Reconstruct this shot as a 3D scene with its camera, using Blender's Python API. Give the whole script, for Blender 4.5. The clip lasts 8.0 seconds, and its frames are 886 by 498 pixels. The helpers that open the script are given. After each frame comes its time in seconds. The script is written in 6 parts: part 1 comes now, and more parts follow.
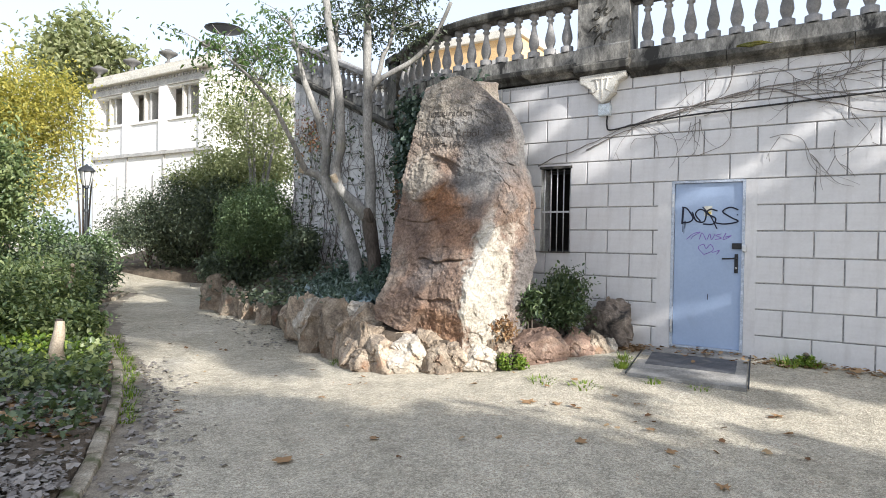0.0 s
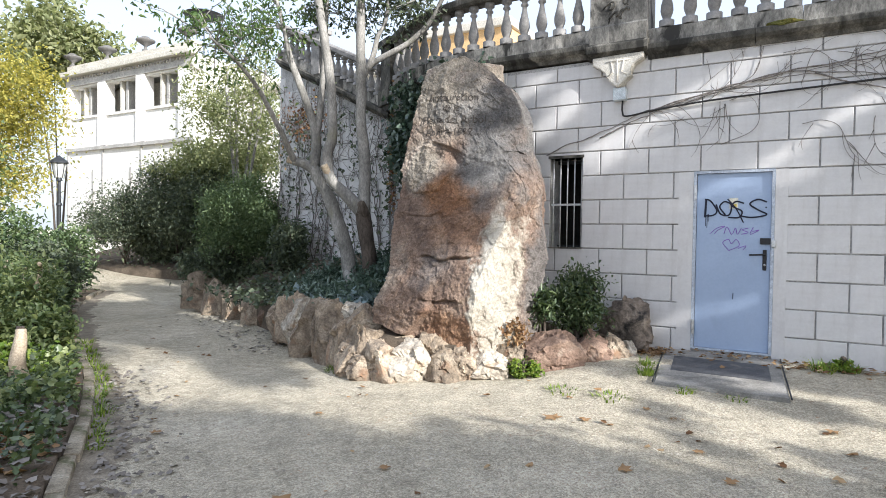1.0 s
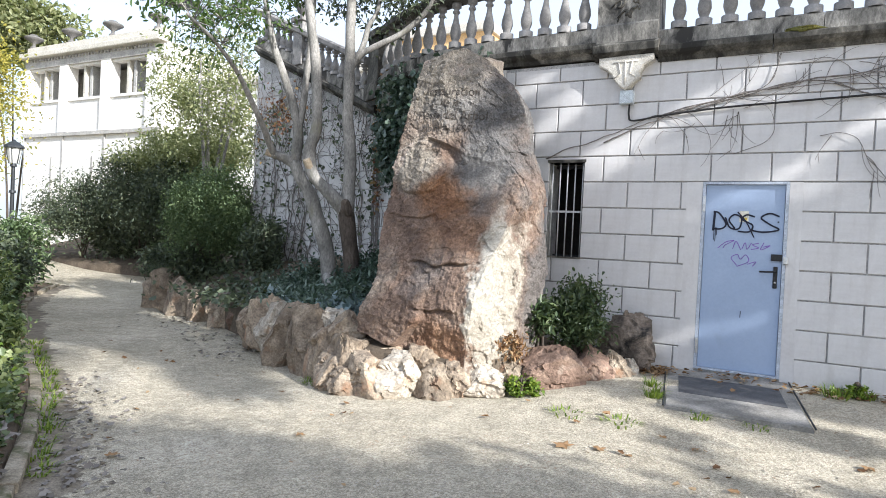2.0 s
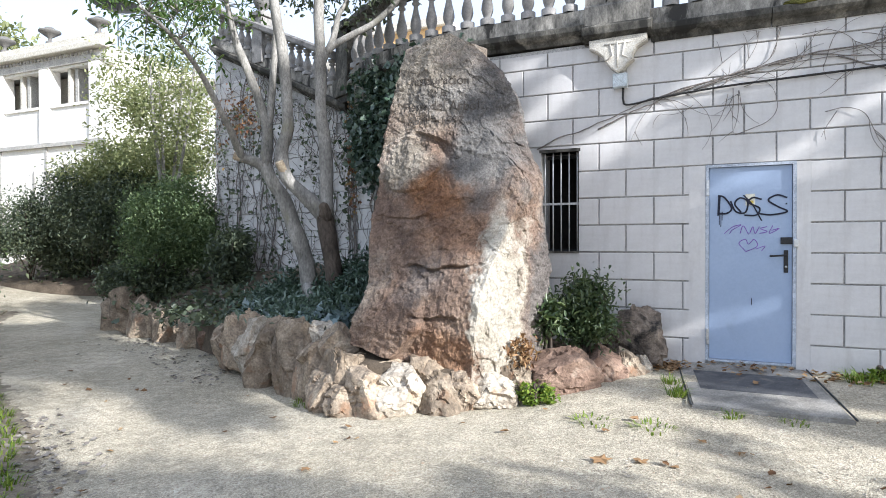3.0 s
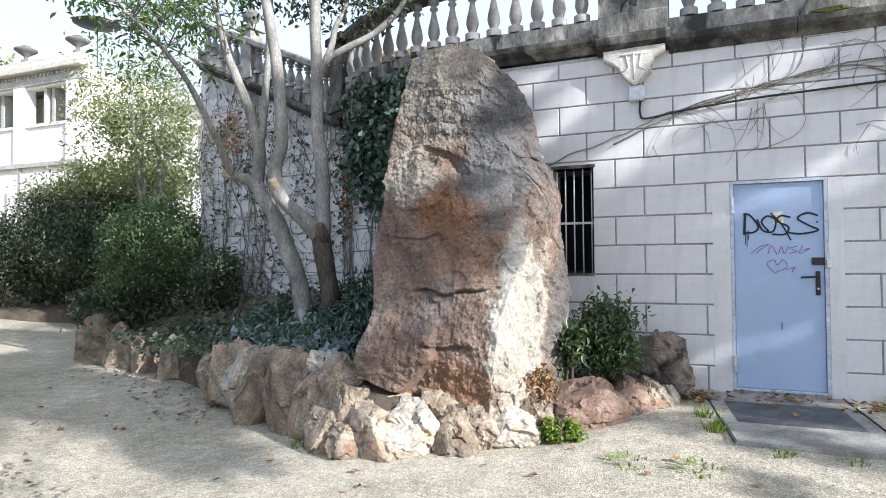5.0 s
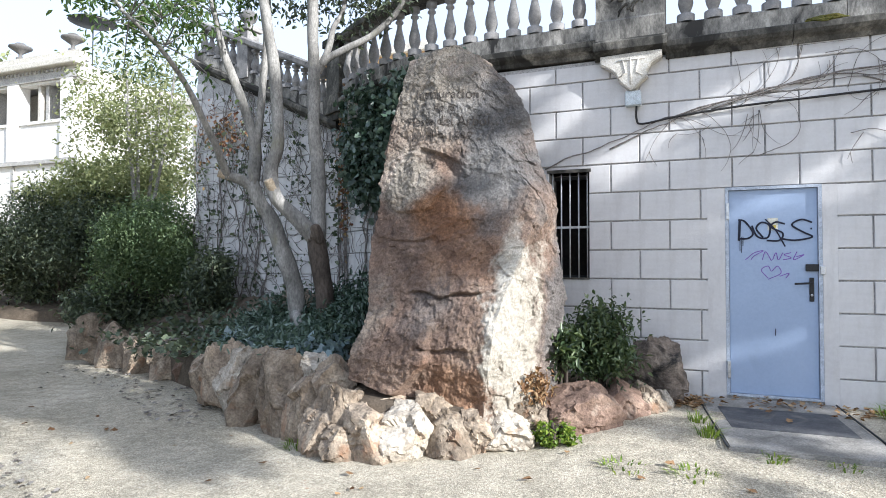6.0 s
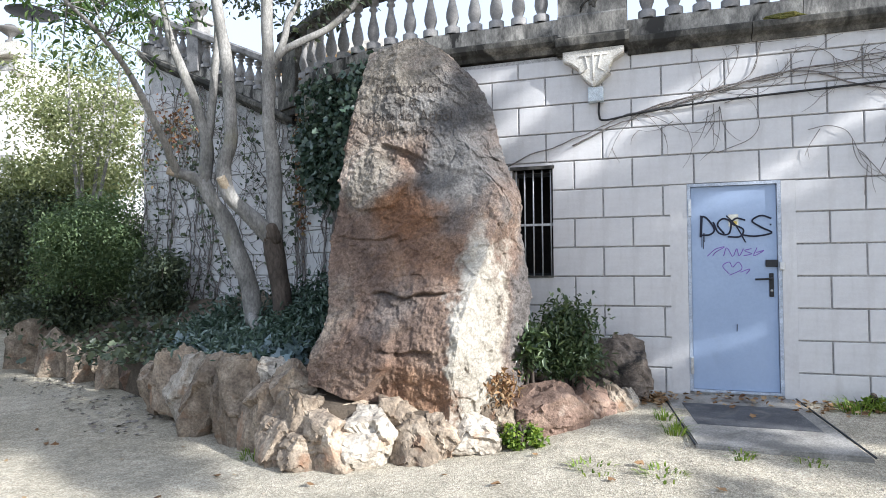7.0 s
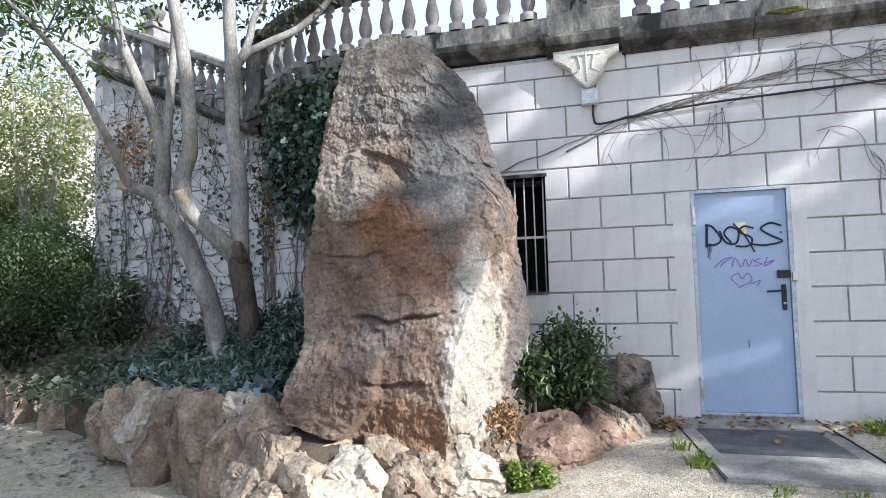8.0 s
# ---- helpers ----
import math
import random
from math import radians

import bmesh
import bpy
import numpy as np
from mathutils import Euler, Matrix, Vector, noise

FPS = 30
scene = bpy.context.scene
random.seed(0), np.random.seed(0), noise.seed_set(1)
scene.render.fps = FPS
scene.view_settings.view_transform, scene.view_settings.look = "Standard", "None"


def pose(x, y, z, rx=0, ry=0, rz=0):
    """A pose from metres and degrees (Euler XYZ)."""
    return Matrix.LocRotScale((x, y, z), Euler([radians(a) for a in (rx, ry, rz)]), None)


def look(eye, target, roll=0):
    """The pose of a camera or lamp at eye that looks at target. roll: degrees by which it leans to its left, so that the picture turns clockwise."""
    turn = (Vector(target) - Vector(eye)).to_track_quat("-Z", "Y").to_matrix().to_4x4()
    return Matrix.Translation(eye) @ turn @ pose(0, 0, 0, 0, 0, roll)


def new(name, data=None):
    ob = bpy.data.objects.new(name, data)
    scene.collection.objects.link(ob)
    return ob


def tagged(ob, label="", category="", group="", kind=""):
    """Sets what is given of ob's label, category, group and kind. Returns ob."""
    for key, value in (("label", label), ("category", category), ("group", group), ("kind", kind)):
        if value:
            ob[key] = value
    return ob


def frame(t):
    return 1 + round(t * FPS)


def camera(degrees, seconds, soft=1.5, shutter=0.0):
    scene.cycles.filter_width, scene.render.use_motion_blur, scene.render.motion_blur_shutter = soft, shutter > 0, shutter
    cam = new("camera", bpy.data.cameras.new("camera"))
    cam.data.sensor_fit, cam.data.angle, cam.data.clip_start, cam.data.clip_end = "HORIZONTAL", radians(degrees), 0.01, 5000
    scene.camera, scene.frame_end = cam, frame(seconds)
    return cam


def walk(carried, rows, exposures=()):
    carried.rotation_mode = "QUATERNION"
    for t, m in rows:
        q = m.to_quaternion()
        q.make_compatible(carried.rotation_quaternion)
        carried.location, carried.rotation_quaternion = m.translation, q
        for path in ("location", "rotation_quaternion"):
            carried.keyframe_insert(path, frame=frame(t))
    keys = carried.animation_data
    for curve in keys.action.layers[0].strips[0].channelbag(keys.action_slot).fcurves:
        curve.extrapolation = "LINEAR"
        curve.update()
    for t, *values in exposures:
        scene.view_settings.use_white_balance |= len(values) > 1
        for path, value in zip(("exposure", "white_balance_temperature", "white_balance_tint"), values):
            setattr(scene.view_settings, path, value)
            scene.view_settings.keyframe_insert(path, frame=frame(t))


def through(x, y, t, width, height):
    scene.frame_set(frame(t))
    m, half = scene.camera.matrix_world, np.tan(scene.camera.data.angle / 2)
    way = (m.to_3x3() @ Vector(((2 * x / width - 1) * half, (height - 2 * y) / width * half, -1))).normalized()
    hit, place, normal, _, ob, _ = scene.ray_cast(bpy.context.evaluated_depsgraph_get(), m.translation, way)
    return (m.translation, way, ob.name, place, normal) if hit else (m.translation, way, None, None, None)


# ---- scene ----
cam = camera(71.4, 8.0, 0.9)
METRES, EYE, TILT, LEAN, TURN = 3.28, 1.45, 0.0, 0.0, 32.7
ROWS = [
    (0.0, 0.0, 0.0, 0.0, 0.01, -0.7, -0.99),
    (0.5, -0.0456, 0.0912, 0.0126, -2.27, -2.45, 0.43),
    (1.0, -0.0741, 0.1943, 0.0086, -1.54, -1.33, -0.8),
    (2.5, -0.2049, 0.4348, 0.0047, -6.45, -0.65, -2.43),
    (3.0, -0.2504, 0.5185, 0.0073, -8.27, -0.82, 0.23),
    (3.5, -0.2757, 0.6029, 0.006, -8.78, -0.18, 0.76),
    (4.0, -0.2934, 0.6554, 0.0049, -9.41, 0.46, -0.29),
    (4.5, -0.3091, 0.6701, 0.007, -10.01, 1.07, 0.58),
    (6.0, -0.3183, 0.6761, 0.0067, -10.59, 1.51, -0.1),
    (6.5, -0.3236, 0.6826, 0.0, -11.91, 1.78, -0.01),
    (7.0, -0.3197, 0.7284, 0.0074, -14.42, 1.4, 0.49),
    (7.5, -0.3099, 0.8178, 0.0069, -16.21, 2.73, -0.1),
    (8.0, -0.329, 0.912, 0.0066, -17.45, 3.08, 1.73),
]
walk(cam, [(t, pose(0, 0, EYE, TILT, LEAN, TURN) @ pose(METRES * x, METRES * y, METRES * z, 90 + pitch, roll, yaw)) for t, x, y, z, yaw, pitch, roll in ROWS], [(0.0, 0.83, 5900, 10), (3.0, 0.93, 5700, 10), (8.0, 0.92, 5600, 10)])

# ---- light ----
SUN = Vector((-0.19, 0.06, -0.10)).normalized()
world = bpy.data.worlds.new("sky")
scene.world = world
world.use_nodes = True
wn = world.node_tree.nodes
sky = wn.new("ShaderNodeTexSky")
sky.sky_type = "NISHITA"
sky.sun_disc = False
sky.sun_elevation, sky.sun_rotation = radians(26.6), radians(107.5)
sky.air_density, sky.dust_density, sky.ozone_density = 1.2, 3.0, 1.5
wn["Background"].inputs["Strength"].default_value = 0.115
veil = wn.new("ShaderNodeMix")  # thin bright haze over the clear sky
veil.data_type = "RGBA"
veil.inputs[0].default_value, veil.inputs[7].default_value = 0.55, (7.3, 7.55, 8.1, 1)
world.node_tree.links.new(sky.outputs["Color"], veil.inputs[6])
world.node_tree.links.new(veil.outputs[2], wn["Background"].inputs["Color"])
sun = new("sun", bpy.data.lights.new("sun", "SUN"))
sun.data.energy, sun.data.angle, sun.data.color = 5.0, radians(0.55), (1.0, 0.93, 0.82)
sun.matrix_world = look((0, 0, 30), Vector((0, 0, 30)) + SUN)


# ---- materials ----
def ramp(nt, fac, stops):
    r = nt.nodes.new("ShaderNodeValToRGB")
    el = r.color_ramp.elements
    while len(el) < len(stops):
        el.new(0.5)
    for e, (p, c) in zip(el, stops):
        e.position, e.color = p, (*c, 1)
    nt.links.new(fac, r.inputs[0])
    return r.outputs[0]


def tex(nt, kind, scale, detail=6, rough=0.6, vec=None, dist=0.0):
    n = nt.nodes.new("ShaderNodeTexVoronoi" if kind == "voronoi" else "ShaderNodeTexNoise")
    if kind == "ridged":
        n.noise_type = "RIDGED_MULTIFRACTAL"
    n.inputs["Scale"].default_value = scale
    if kind != "voronoi":
        n.inputs["Detail"].default_value, n.inputs["Roughness"].default_value = detail, rough
        n.inputs["Distortion"].default_value = dist
    if vec:
        nt.links.new(vec, n.inputs["Vector"])
    return n


def mixc(nt, fac, a, b, mode="MIX"):
    m = nt.nodes.new("ShaderNodeMix")
    m.data_type, m.blend_type = "RGBA", mode
    for v, k in ((fac, 0), (a, 6), (b, 7)):
        if isinstance(v, (int, float)):
            m.inputs[k].default_value = v
        elif isinstance(v, tuple):
            m.inputs[k].default_value = (*v, 1)
        else:
            nt.links.new(v, m.inputs[k])
    return m.outputs[2]


def bump(nt, bsdf, height, strength, distance):
    b = nt.nodes.new("ShaderNodeBump")
    b.inputs["Strength"].default_value, b.inputs["Distance"].default_value = strength, distance
    nt.links.new(height, b.inputs["Height"])
    old = bsdf.inputs["Normal"].links
    if old:
        nt.links.new(old[0].from_socket, b.inputs["Normal"])
    nt.links.new(b.outputs[0], bsdf.inputs["Normal"])


def base(name, rough=0.8, metal=0.0, spec=0.4):
    m = bpy.data.materials.new(name)
    m.use_nodes = True
    nt = m.node_tree
    bs = nt.nodes["Principled BSDF"]
    bs.inputs["Roughness"].default_value, bs.inputs["Metallic"].default_value = rough, metal
    bs.inputs["Specular IOR Level"].default_value = spec
    tc = nt.nodes.new("ShaderNodeTexCoord")
    return m, nt, bs, tc.outputs["Object"]


def surface(name, dark, mid, light, scale, rough=0.85, fine=60, bumps=(0.5, 0.01), patch=None, spec=0.3, metal=0.0, vary=0.0, stretch=None, grain=0.55):
    """A two-scale mottled surface: broad colours, fine grain, relief; patch = (colour, scale, low, high)."""
    m, nt, bs, co = base(name, rough, metal, spec)
    if stretch:
        mp = nt.nodes.new("ShaderNodeMapping")
        mp.inputs["Scale"].default_value = stretch
        nt.links.new(co, mp.inputs["Vector"])
        co = mp.outputs[0]
    n1 = tex(nt, "noise", scale, 8, 0.65, co)
    c = ramp(nt, n1.outputs["Fac"], [(0.3, dark), (0.5, mid), (0.72, light)])
    n2 = tex(nt, "noise", fine, 4, 0.7, co)
    c = mixc(nt, grain, c, ramp(nt, n2.outputs["Fac"], [(0.36, (0.25, 0.25, 0.25)), (0.62, (0.76, 0.76, 0.76))]), "OVERLAY")
    if patch:
        col, sc, lo, hi = patch
        n3 = tex(nt, "noise", sc, 6, 0.62, co, 0.6)
        f = ramp(nt, n3.outputs["Fac"], [(lo, (0, 0, 0)), (hi, (1, 1, 1))])
        c = mixc(nt, f, c, col)
    if vary:
        oi = nt.nodes.new("ShaderNodeObjectInfo")
        g = ramp(nt, oi.outputs["Random"], [(0, (0.5 - vary,) * 3), (1, (0.5 + vary,) * 3)])
        c = mixc(nt, 1.0, c, g, "OVERLAY")
    nt.links.new(c, bs.inputs["Base Color"])
    bump(nt, bs, n1.outputs["Fac"], bumps[0] * 0.6, bumps[1] * 2.5)
    bump(nt, bs, n2.outputs["Fac"], bumps[0], bumps[1] * 0.5)
    return m


def leafy(name, stops, through=0.35, rough=0.45, spec=0.35):
    """Leaves: colour by leaf, some light passing through."""
    m, nt, bs, co = base(name, rough, 0, spec)
    ge = nt.nodes.new("ShaderNodeNewGeometry")
    c = ramp(nt, ge.outputs["Random Per Island"], stops)
    nt.links.new(c, bs.inputs["Base Color"])
    tr = nt.nodes.new("ShaderNodeBsdfTranslucent")
    nt.links.new(mixc(nt, 0.35, c, (0.75, 0.8, 0.1), "OVERLAY"), tr.inputs["Color"])
    mx = nt.nodes.new("ShaderNodeMixShader")
    mx.inputs[0].default_value = through
    nt.links.new(bs.outputs[0], mx.inputs[1])
    nt.links.new(tr.outputs[0], mx.inputs[2])
    nt.links.new(mx.outputs[0], nt.nodes["Material Output"].inputs["Surface"])
    return m


def gravel_material():
    m, nt, bs, co = base("packed_gravel", 0.95, 0, 0.15)
    big = tex(nt, "noise", 0.9, 5, 0.6, co)
    mid = tex(nt, "noise", 7, 6, 0.7, co)
    peb = tex(nt, "voronoi", 95, vec=co)
    grit = tex(nt, "noise", 260, 3, 0.7, co)
    c = ramp(nt, big.outputs["Fac"], [(0.3, (0.38, 0.34, 0.262)), (0.55, (0.485, 0.436, 0.342)), (0.75, (0.57, 0.515, 0.415))])
    c = mixc(nt, 0.5, c, ramp(nt, mid.outputs["Fac"], [(0.38, (0.36, 0.36, 0.36)), (0.62, (0.64, 0.64, 0.64))]), "OVERLAY")
    bits = tex(nt, "voronoi", 42, vec=co)
    bw = nt.nodes.new("ShaderNodeRGBToBW")
    nt.links.new(bits.outputs["Color"], bw.inputs[0])
    c = mixc(nt, 0.25, c, ramp(nt, bw.outputs[0], [(0.2, (0.28, 0.27, 0.26)), (0.8, (0.70, 0.70, 0.70))]), "OVERLAY")
    pw = nt.nodes.new("ShaderNodeRGBToBW")
    nt.links.new(peb.outputs["Color"], pw.inputs[0])
    c = mixc(nt, 0.6, c, ramp(nt, pw.outputs[0], [(0.15, (0.25, 0.24, 0.23)), (0.85, (0.76, 0.76, 0.76))]), "OVERLAY")
    c = mixc(nt, 0.8, c, ramp(nt, grit.outputs["Fac"], [(0.38, (0.24, 0.24, 0.24)), (0.6, (0.74, 0.74, 0.74))]), "OVERLAY")
    nt.links.new(c, bs.inputs["Base Color"])
    bump(nt, bs, mid.outputs["Fac"], 0.4, 0.03)
    bump(nt, bs, peb.outputs["Distance"], 0.8, 0.012)
    bump(nt, bs, grit.outputs["Fac"], 0.7, 0.008)
    return m


def monolith_material():
    m, nt, bs, co = base("weathered_sandstone", 0.85, 0, 0.25)
    warp = tex(nt, "noise", 2.0, 6, 0.65, co)

    def blob(x, z, rx, rz, edge=0.35):
        """A ragged mask about (x, z) on the face, for stains and painted sun and shade."""
        ad = nt.nodes.new("ShaderNodeMix")
        ad.data_type, ad.blend_type = "RGBA", "LINEAR_LIGHT"
        ad.inputs[0].default_value = 0.35
        nt.links.new(co, ad.inputs[6])
        nt.links.new(warp.outputs["Color"], ad.inputs[7])
        mp = nt.nodes.new("ShaderNodeMapping")
        mp.vector_type = "TEXTURE"
        mp.inputs["Location"].default_value, mp.inputs["Scale"].default_value = (x, 6.5, z), (rx, 40, rz)
        nt.links.new(ad.outputs[2], mp.inputs["Vector"])
        ln = nt.nodes.new("ShaderNodeVectorMath")
        ln.operation = "LENGTH"
        nt.links.new(mp.outputs[0], ln.inputs[0])
        return ramp(nt, ln.outputs["Value"], [(max(0, 1 - edge), (1, 1, 1)), (1.0, (0, 0, 0))])

    n1 = tex(nt, "noise", 1.6, 10, 0.7, co, 0.5)
    c = ramp(nt, n1.outputs["Fac"], [(0.30, (0.17, 0.118, 0.092)), (0.45, (0.31, 0.216, 0.165)), (0.58, (0.42, 0.30, 0.226)), (0.75, (0.56, 0.45, 0.355))])
    tan = ramp(nt, n1.outputs["Fac"], [(0.3, (0.30, 0.262, 0.215)), (0.5, (0.50, 0.445, 0.37)), (0.72, (0.69, 0.63, 0.54))])
    grey = ramp(nt, n1.outputs["Fac"], [(0.3, (0.115, 0.11, 0.108)), (0.5, (0.22, 0.213, 0.208)), (0.75, (0.38, 0.365, 0.345))])
    orange = ramp(nt, n1.outputs["Fac"], [(0.3, (0.232, 0.109, 0.058)), (0.5, (0.478, 0.246, 0.123)), (0.72, (0.667, 0.392, 0.203))])
    pale = ramp(nt, n1.outputs["Fac"], [(0.3, (0.36, 0.315, 0.25)), (0.5, (0.56, 0.505, 0.42)), (0.7, (0.72, 0.67, 0.58))])
    # stains; the last grey paints the shaded side beyond the pale flank
    for tone, x, z, rx, rz, k in ((tan, -4.40, 3.25, 0.75, 0.80, 0.95), (grey, -4.10, 2.88, 0.60, 0.20, 0.7), (tan, -4.62, 2.30, 0.40, 0.38, 0.95), (grey, -3.72, 2.30, 0.50, 0.55, 0.95), (grey, -3.78, 2.9, 0.36, 0.6, 0.9),
                                   (orange, -4.20, 1.93, 0.36, 0.24, 0.75), (orange, -3.95, 1.55, 0.50, 0.30, 0.4), (grey, -4.25, 1.05, 0.36, 0.24, 0.55), (orange, -4.0, 0.45, 0.4, 0.25, 0.5), (tan, -4.9, 1.0, 0.25, 0.5, 0.5), (grey, -3.15, 1.2, 0.22, 1.5, 0.8)):
        c = mixc(nt, mixc(nt, k, (0, 0, 0), blob(x, z, rx, rz, 0.5)), c, tone)
    # sunlight on the split right side, low down, put into a pale flank colour
    flake = tex(nt, "ridged", 3.0, 8, 0.7, co, 0.4)
    c = mixc(nt, 0.45, c, ramp(nt, flake.outputs["Fac"], [(0.25, (0.22, 0.22, 0.22)), (0.75, (0.72, 0.71, 0.70))]), "OVERLAY")
    fine = tex(nt, "noise", 42, 10, 0.78, co, 1.0)
    c = mixc(nt, 0.44, c, ramp(nt, fine.outputs["Fac"], [(0.40, (0.10, 0.10, 0.10)), (0.58, (0.84, 0.84, 0.83))]), "OVERLAY")
    pits = tex(nt, "noise", 11, 8, 0.7, co, 1.2)
    c = mixc(nt, 0.26, c, ramp(nt, pits.outputs["Fac"], [(0.40, (0.16, 0.15, 0.15)), (0.50, (0.52, 0.52, 0.52)), (0.62, (0.70, 0.70, 0.69))]), "OVERLAY")
    pale = mixc(nt, 0.35, pale, ramp(nt, fine.outputs["Fac"], [(0.40, (0.2, 0.2, 0.2)), (0.58, (0.8, 0.8, 0.8))]), "OVERLAY")
    # lay the painted sunlight between ridge and right edge
    c = mixc(nt, blob(-3.52, 0.62, 0.22, 1.30, 0.25), c, pale)
    nt.links.new(c, bs.inputs["Base Color"])
    bump(nt, bs, flake.outputs["Fac"], 0.8, 0.05)
    bump(nt, bs, tex(nt, "noise", 12, 9, 0.75, co, 0.8).outputs["Fac"], 0.8, 0.05)
    bump(nt, bs, fine.outputs["Fac"], 1.0, 0.02)
    return m


def plaster_material():
    m, nt, bs, co = base("painted_render", 0.9, 0, 0.2)
    n1 = tex(nt, "noise", 1.1, 7, 0.65, co)
    c = ramp(nt, n1.outputs["Fac"], [(0.3, (0.54, 0.52, 0.51)), (0.5, (0.62, 0.605, 0.595)), (0.75, (0.68, 0.665, 0.65))])
    n2 = tex(nt, "noise", 24, 6, 0.7, co)
    c = mixc(nt, 0.3, c, ramp(nt, n2.outputs["Fac"], [(0.3, (0.35, 0.35, 0.35)), (0.7, (0.62, 0.62, 0.62))]), "OVERLAY")
    drip = nt.nodes.new("ShaderNodeMapping")
    drip.inputs["Scale"].default_value = (5, 5, 0.7)
    nt.links.new(co, drip.inputs["Vector"])
    n3 = tex(nt, "noise", 1.0, 6, 0.7, drip.outputs[0])
    c = mixc(nt, mixc(nt, 0.35, (0, 0, 0), ramp(nt, n3.outputs["Fac"], [(0.55, (0, 0, 0)), (0.8, (1, 1, 1))])), c, (0.33, 0.30, 0.27))
    nt.links.new(c, bs.inputs["Base Color"])
    bump(nt, bs, n2.outputs["Fac"], 0.35, 0.008)
    bump(nt, bs, tex(nt, "noise", 140, 3, 0.6, co).outputs["Fac"], 0.35, 0.002)
    return m


def plain(name, col, rough=0.5, metal=0.0, wear=0.25, scale=20):
    k = lambda f: tuple(min(1, v * f) for v in col)
    return surface(name, k(1 - wear), col, k(1 + wear), scale, rough, scale * 8, (0.15, 0.004), metal=metal)


GRAVEL = gravel_material()
PLASTER = plaster_material()
MONO = monolith_material()
EARTH = surface("trodden_earth", (0.13, 0.108, 0.08), (0.21, 0.178, 0.135), (0.31, 0.27, 0.21), 5, 0.95, 70, (0.8, 0.012))
SOIL = surface("dark_soil", (0.055, 0.043, 0.032), (0.10, 0.078, 0.056), (0.17, 0.135, 0.10), 3, 0.95, 50, (0.9, 0.02))
CORNICE = surface("stained_stone", (0.03, 0.029, 0.026), (0.095, 0.089, 0.077), (0.28, 0.26, 0.22), 4.2, 0.9, 45, (0.6, 0.012), ((0.026, 0.025, 0.022), 2.2, 0.50, 0.60), stretch=(1, 1, 0.6))
PLINTH = surface("streaked_pale_stone", (0.09, 0.086, 0.078), (0.235, 0.222, 0.198), (0.46, 0.43, 0.38), 3.6, 0.9, 45, (0.5, 0.01), ((0.04, 0.038, 0.035), 2.6, 0.50, 0.61), stretch=(1.2, 1.2, 0.5))
MOSS = surface("green_moss", (0.05, 0.055, 0.015), (0.12, 0.115, 0.03), (0.2, 0.17, 0.05), 14, 1.0, 90, (1.0, 0.012))
BALUSTER = surface("grey_cast_stone", (0.15, 0.145, 0.14), (0.255, 0.245, 0.235), (0.37, 0.35, 0.33), 5, 0.9, 60, (0.4, 0.006), ((0.08, 0.077, 0.074), 6, 0.56, 0.72), vary=0.08, grain=0.2)
CARVED = surface("pale_cast_stone", (0.40, 0.37, 0.32), (0.56, 0.53, 0.47), (0.66, 0.62, 0.55), 6, 0.9, 70, (0.4, 0.006), ((0.40, 0.30, 0.16), 5, 0.62, 0.75))
ROCK = surface("tan_rock", (0.13, 0.10, 0.074), (0.285, 0.228, 0.168), (0.48, 0.405, 0.31), 4.5, 0.9, 38, (0.9, 0.03), ((0.27, 0.155, 0.092), 2.4, 0.54, 0.68), vary=0.18)
ROCKRED = surface("reddish_rock", (0.12, 0.08, 0.06), (0.235, 0.158, 0.118), (0.35, 0.255, 0.19), 4.0, 0.9, 36, (0.9, 0.03), ((0.40, 0.33, 0.26), 3, 0.58, 0.73), vary=0.06)
SOOTROCK = surface("sooty_masonry", (0.08, 0.066, 0.055), (0.20, 0.162, 0.13), (0.36, 0.30, 0.24), 5.0, 0.92, 36, (0.9, 0.03), ((0.03, 0.028, 0.026), 3.2, 0.50, 0.62))
# pale stone; on sunlit edging rocks the light is put into this colour
ROCKPALE = surface("pale_rock", (0.25, 0.21, 0.165), (0.43, 0.38, 0.31), (0.62, 0.57, 0.485), 4.0, 0.9, 34, (0.9, 0.03), ((0.40, 0.27, 0.17), 3.5, 0.55, 0.70))
BARK = surface("smooth_grey_bark", (0.115, 0.11, 0.10), (0.235, 0.224, 0.205), (0.38, 0.362, 0.335), 5, 0.85, 50, (0.5, 0.008), ((0.22, 0.21, 0.15), 4, 0.57, 0.72), stretch=(1, 1, 0.45))
BARKDARK = surface("dark_bark", (0.03, 0.024, 0.02), (0.075, 0.06, 0.048), (0.15, 0.12, 0.095), 6, 0.9, 40, (0.9, 0.015), stretch=(1, 1, 0.4))
CUTWOOD = surface("cut_wood", (0.30, 0.235, 0.16), (0.42, 0.34, 0.245), (0.54, 0.46, 0.35), 9, 0.8, 60, (0.3, 0.005))
KERBSTONE = surface("dirty_tan_edging", (0.12, 0.10, 0.07), (0.25, 0.215, 0.16), (0.40, 0.355, 0.28), 6, 0.95, 60, (0.8, 0.01), ((0.10, 0.10, 0.05), 3, 0.55, 0.7))
CONCRETE = surface("worn_concrete", (0.17, 0.16, 0.145), (0.27, 0.255, 0.23), (0.37, 0.35, 0.32), 4, 0.9, 70, (0.5, 0.006), ((0.15, 0.14, 0.12), 3, 0.55, 0.75))
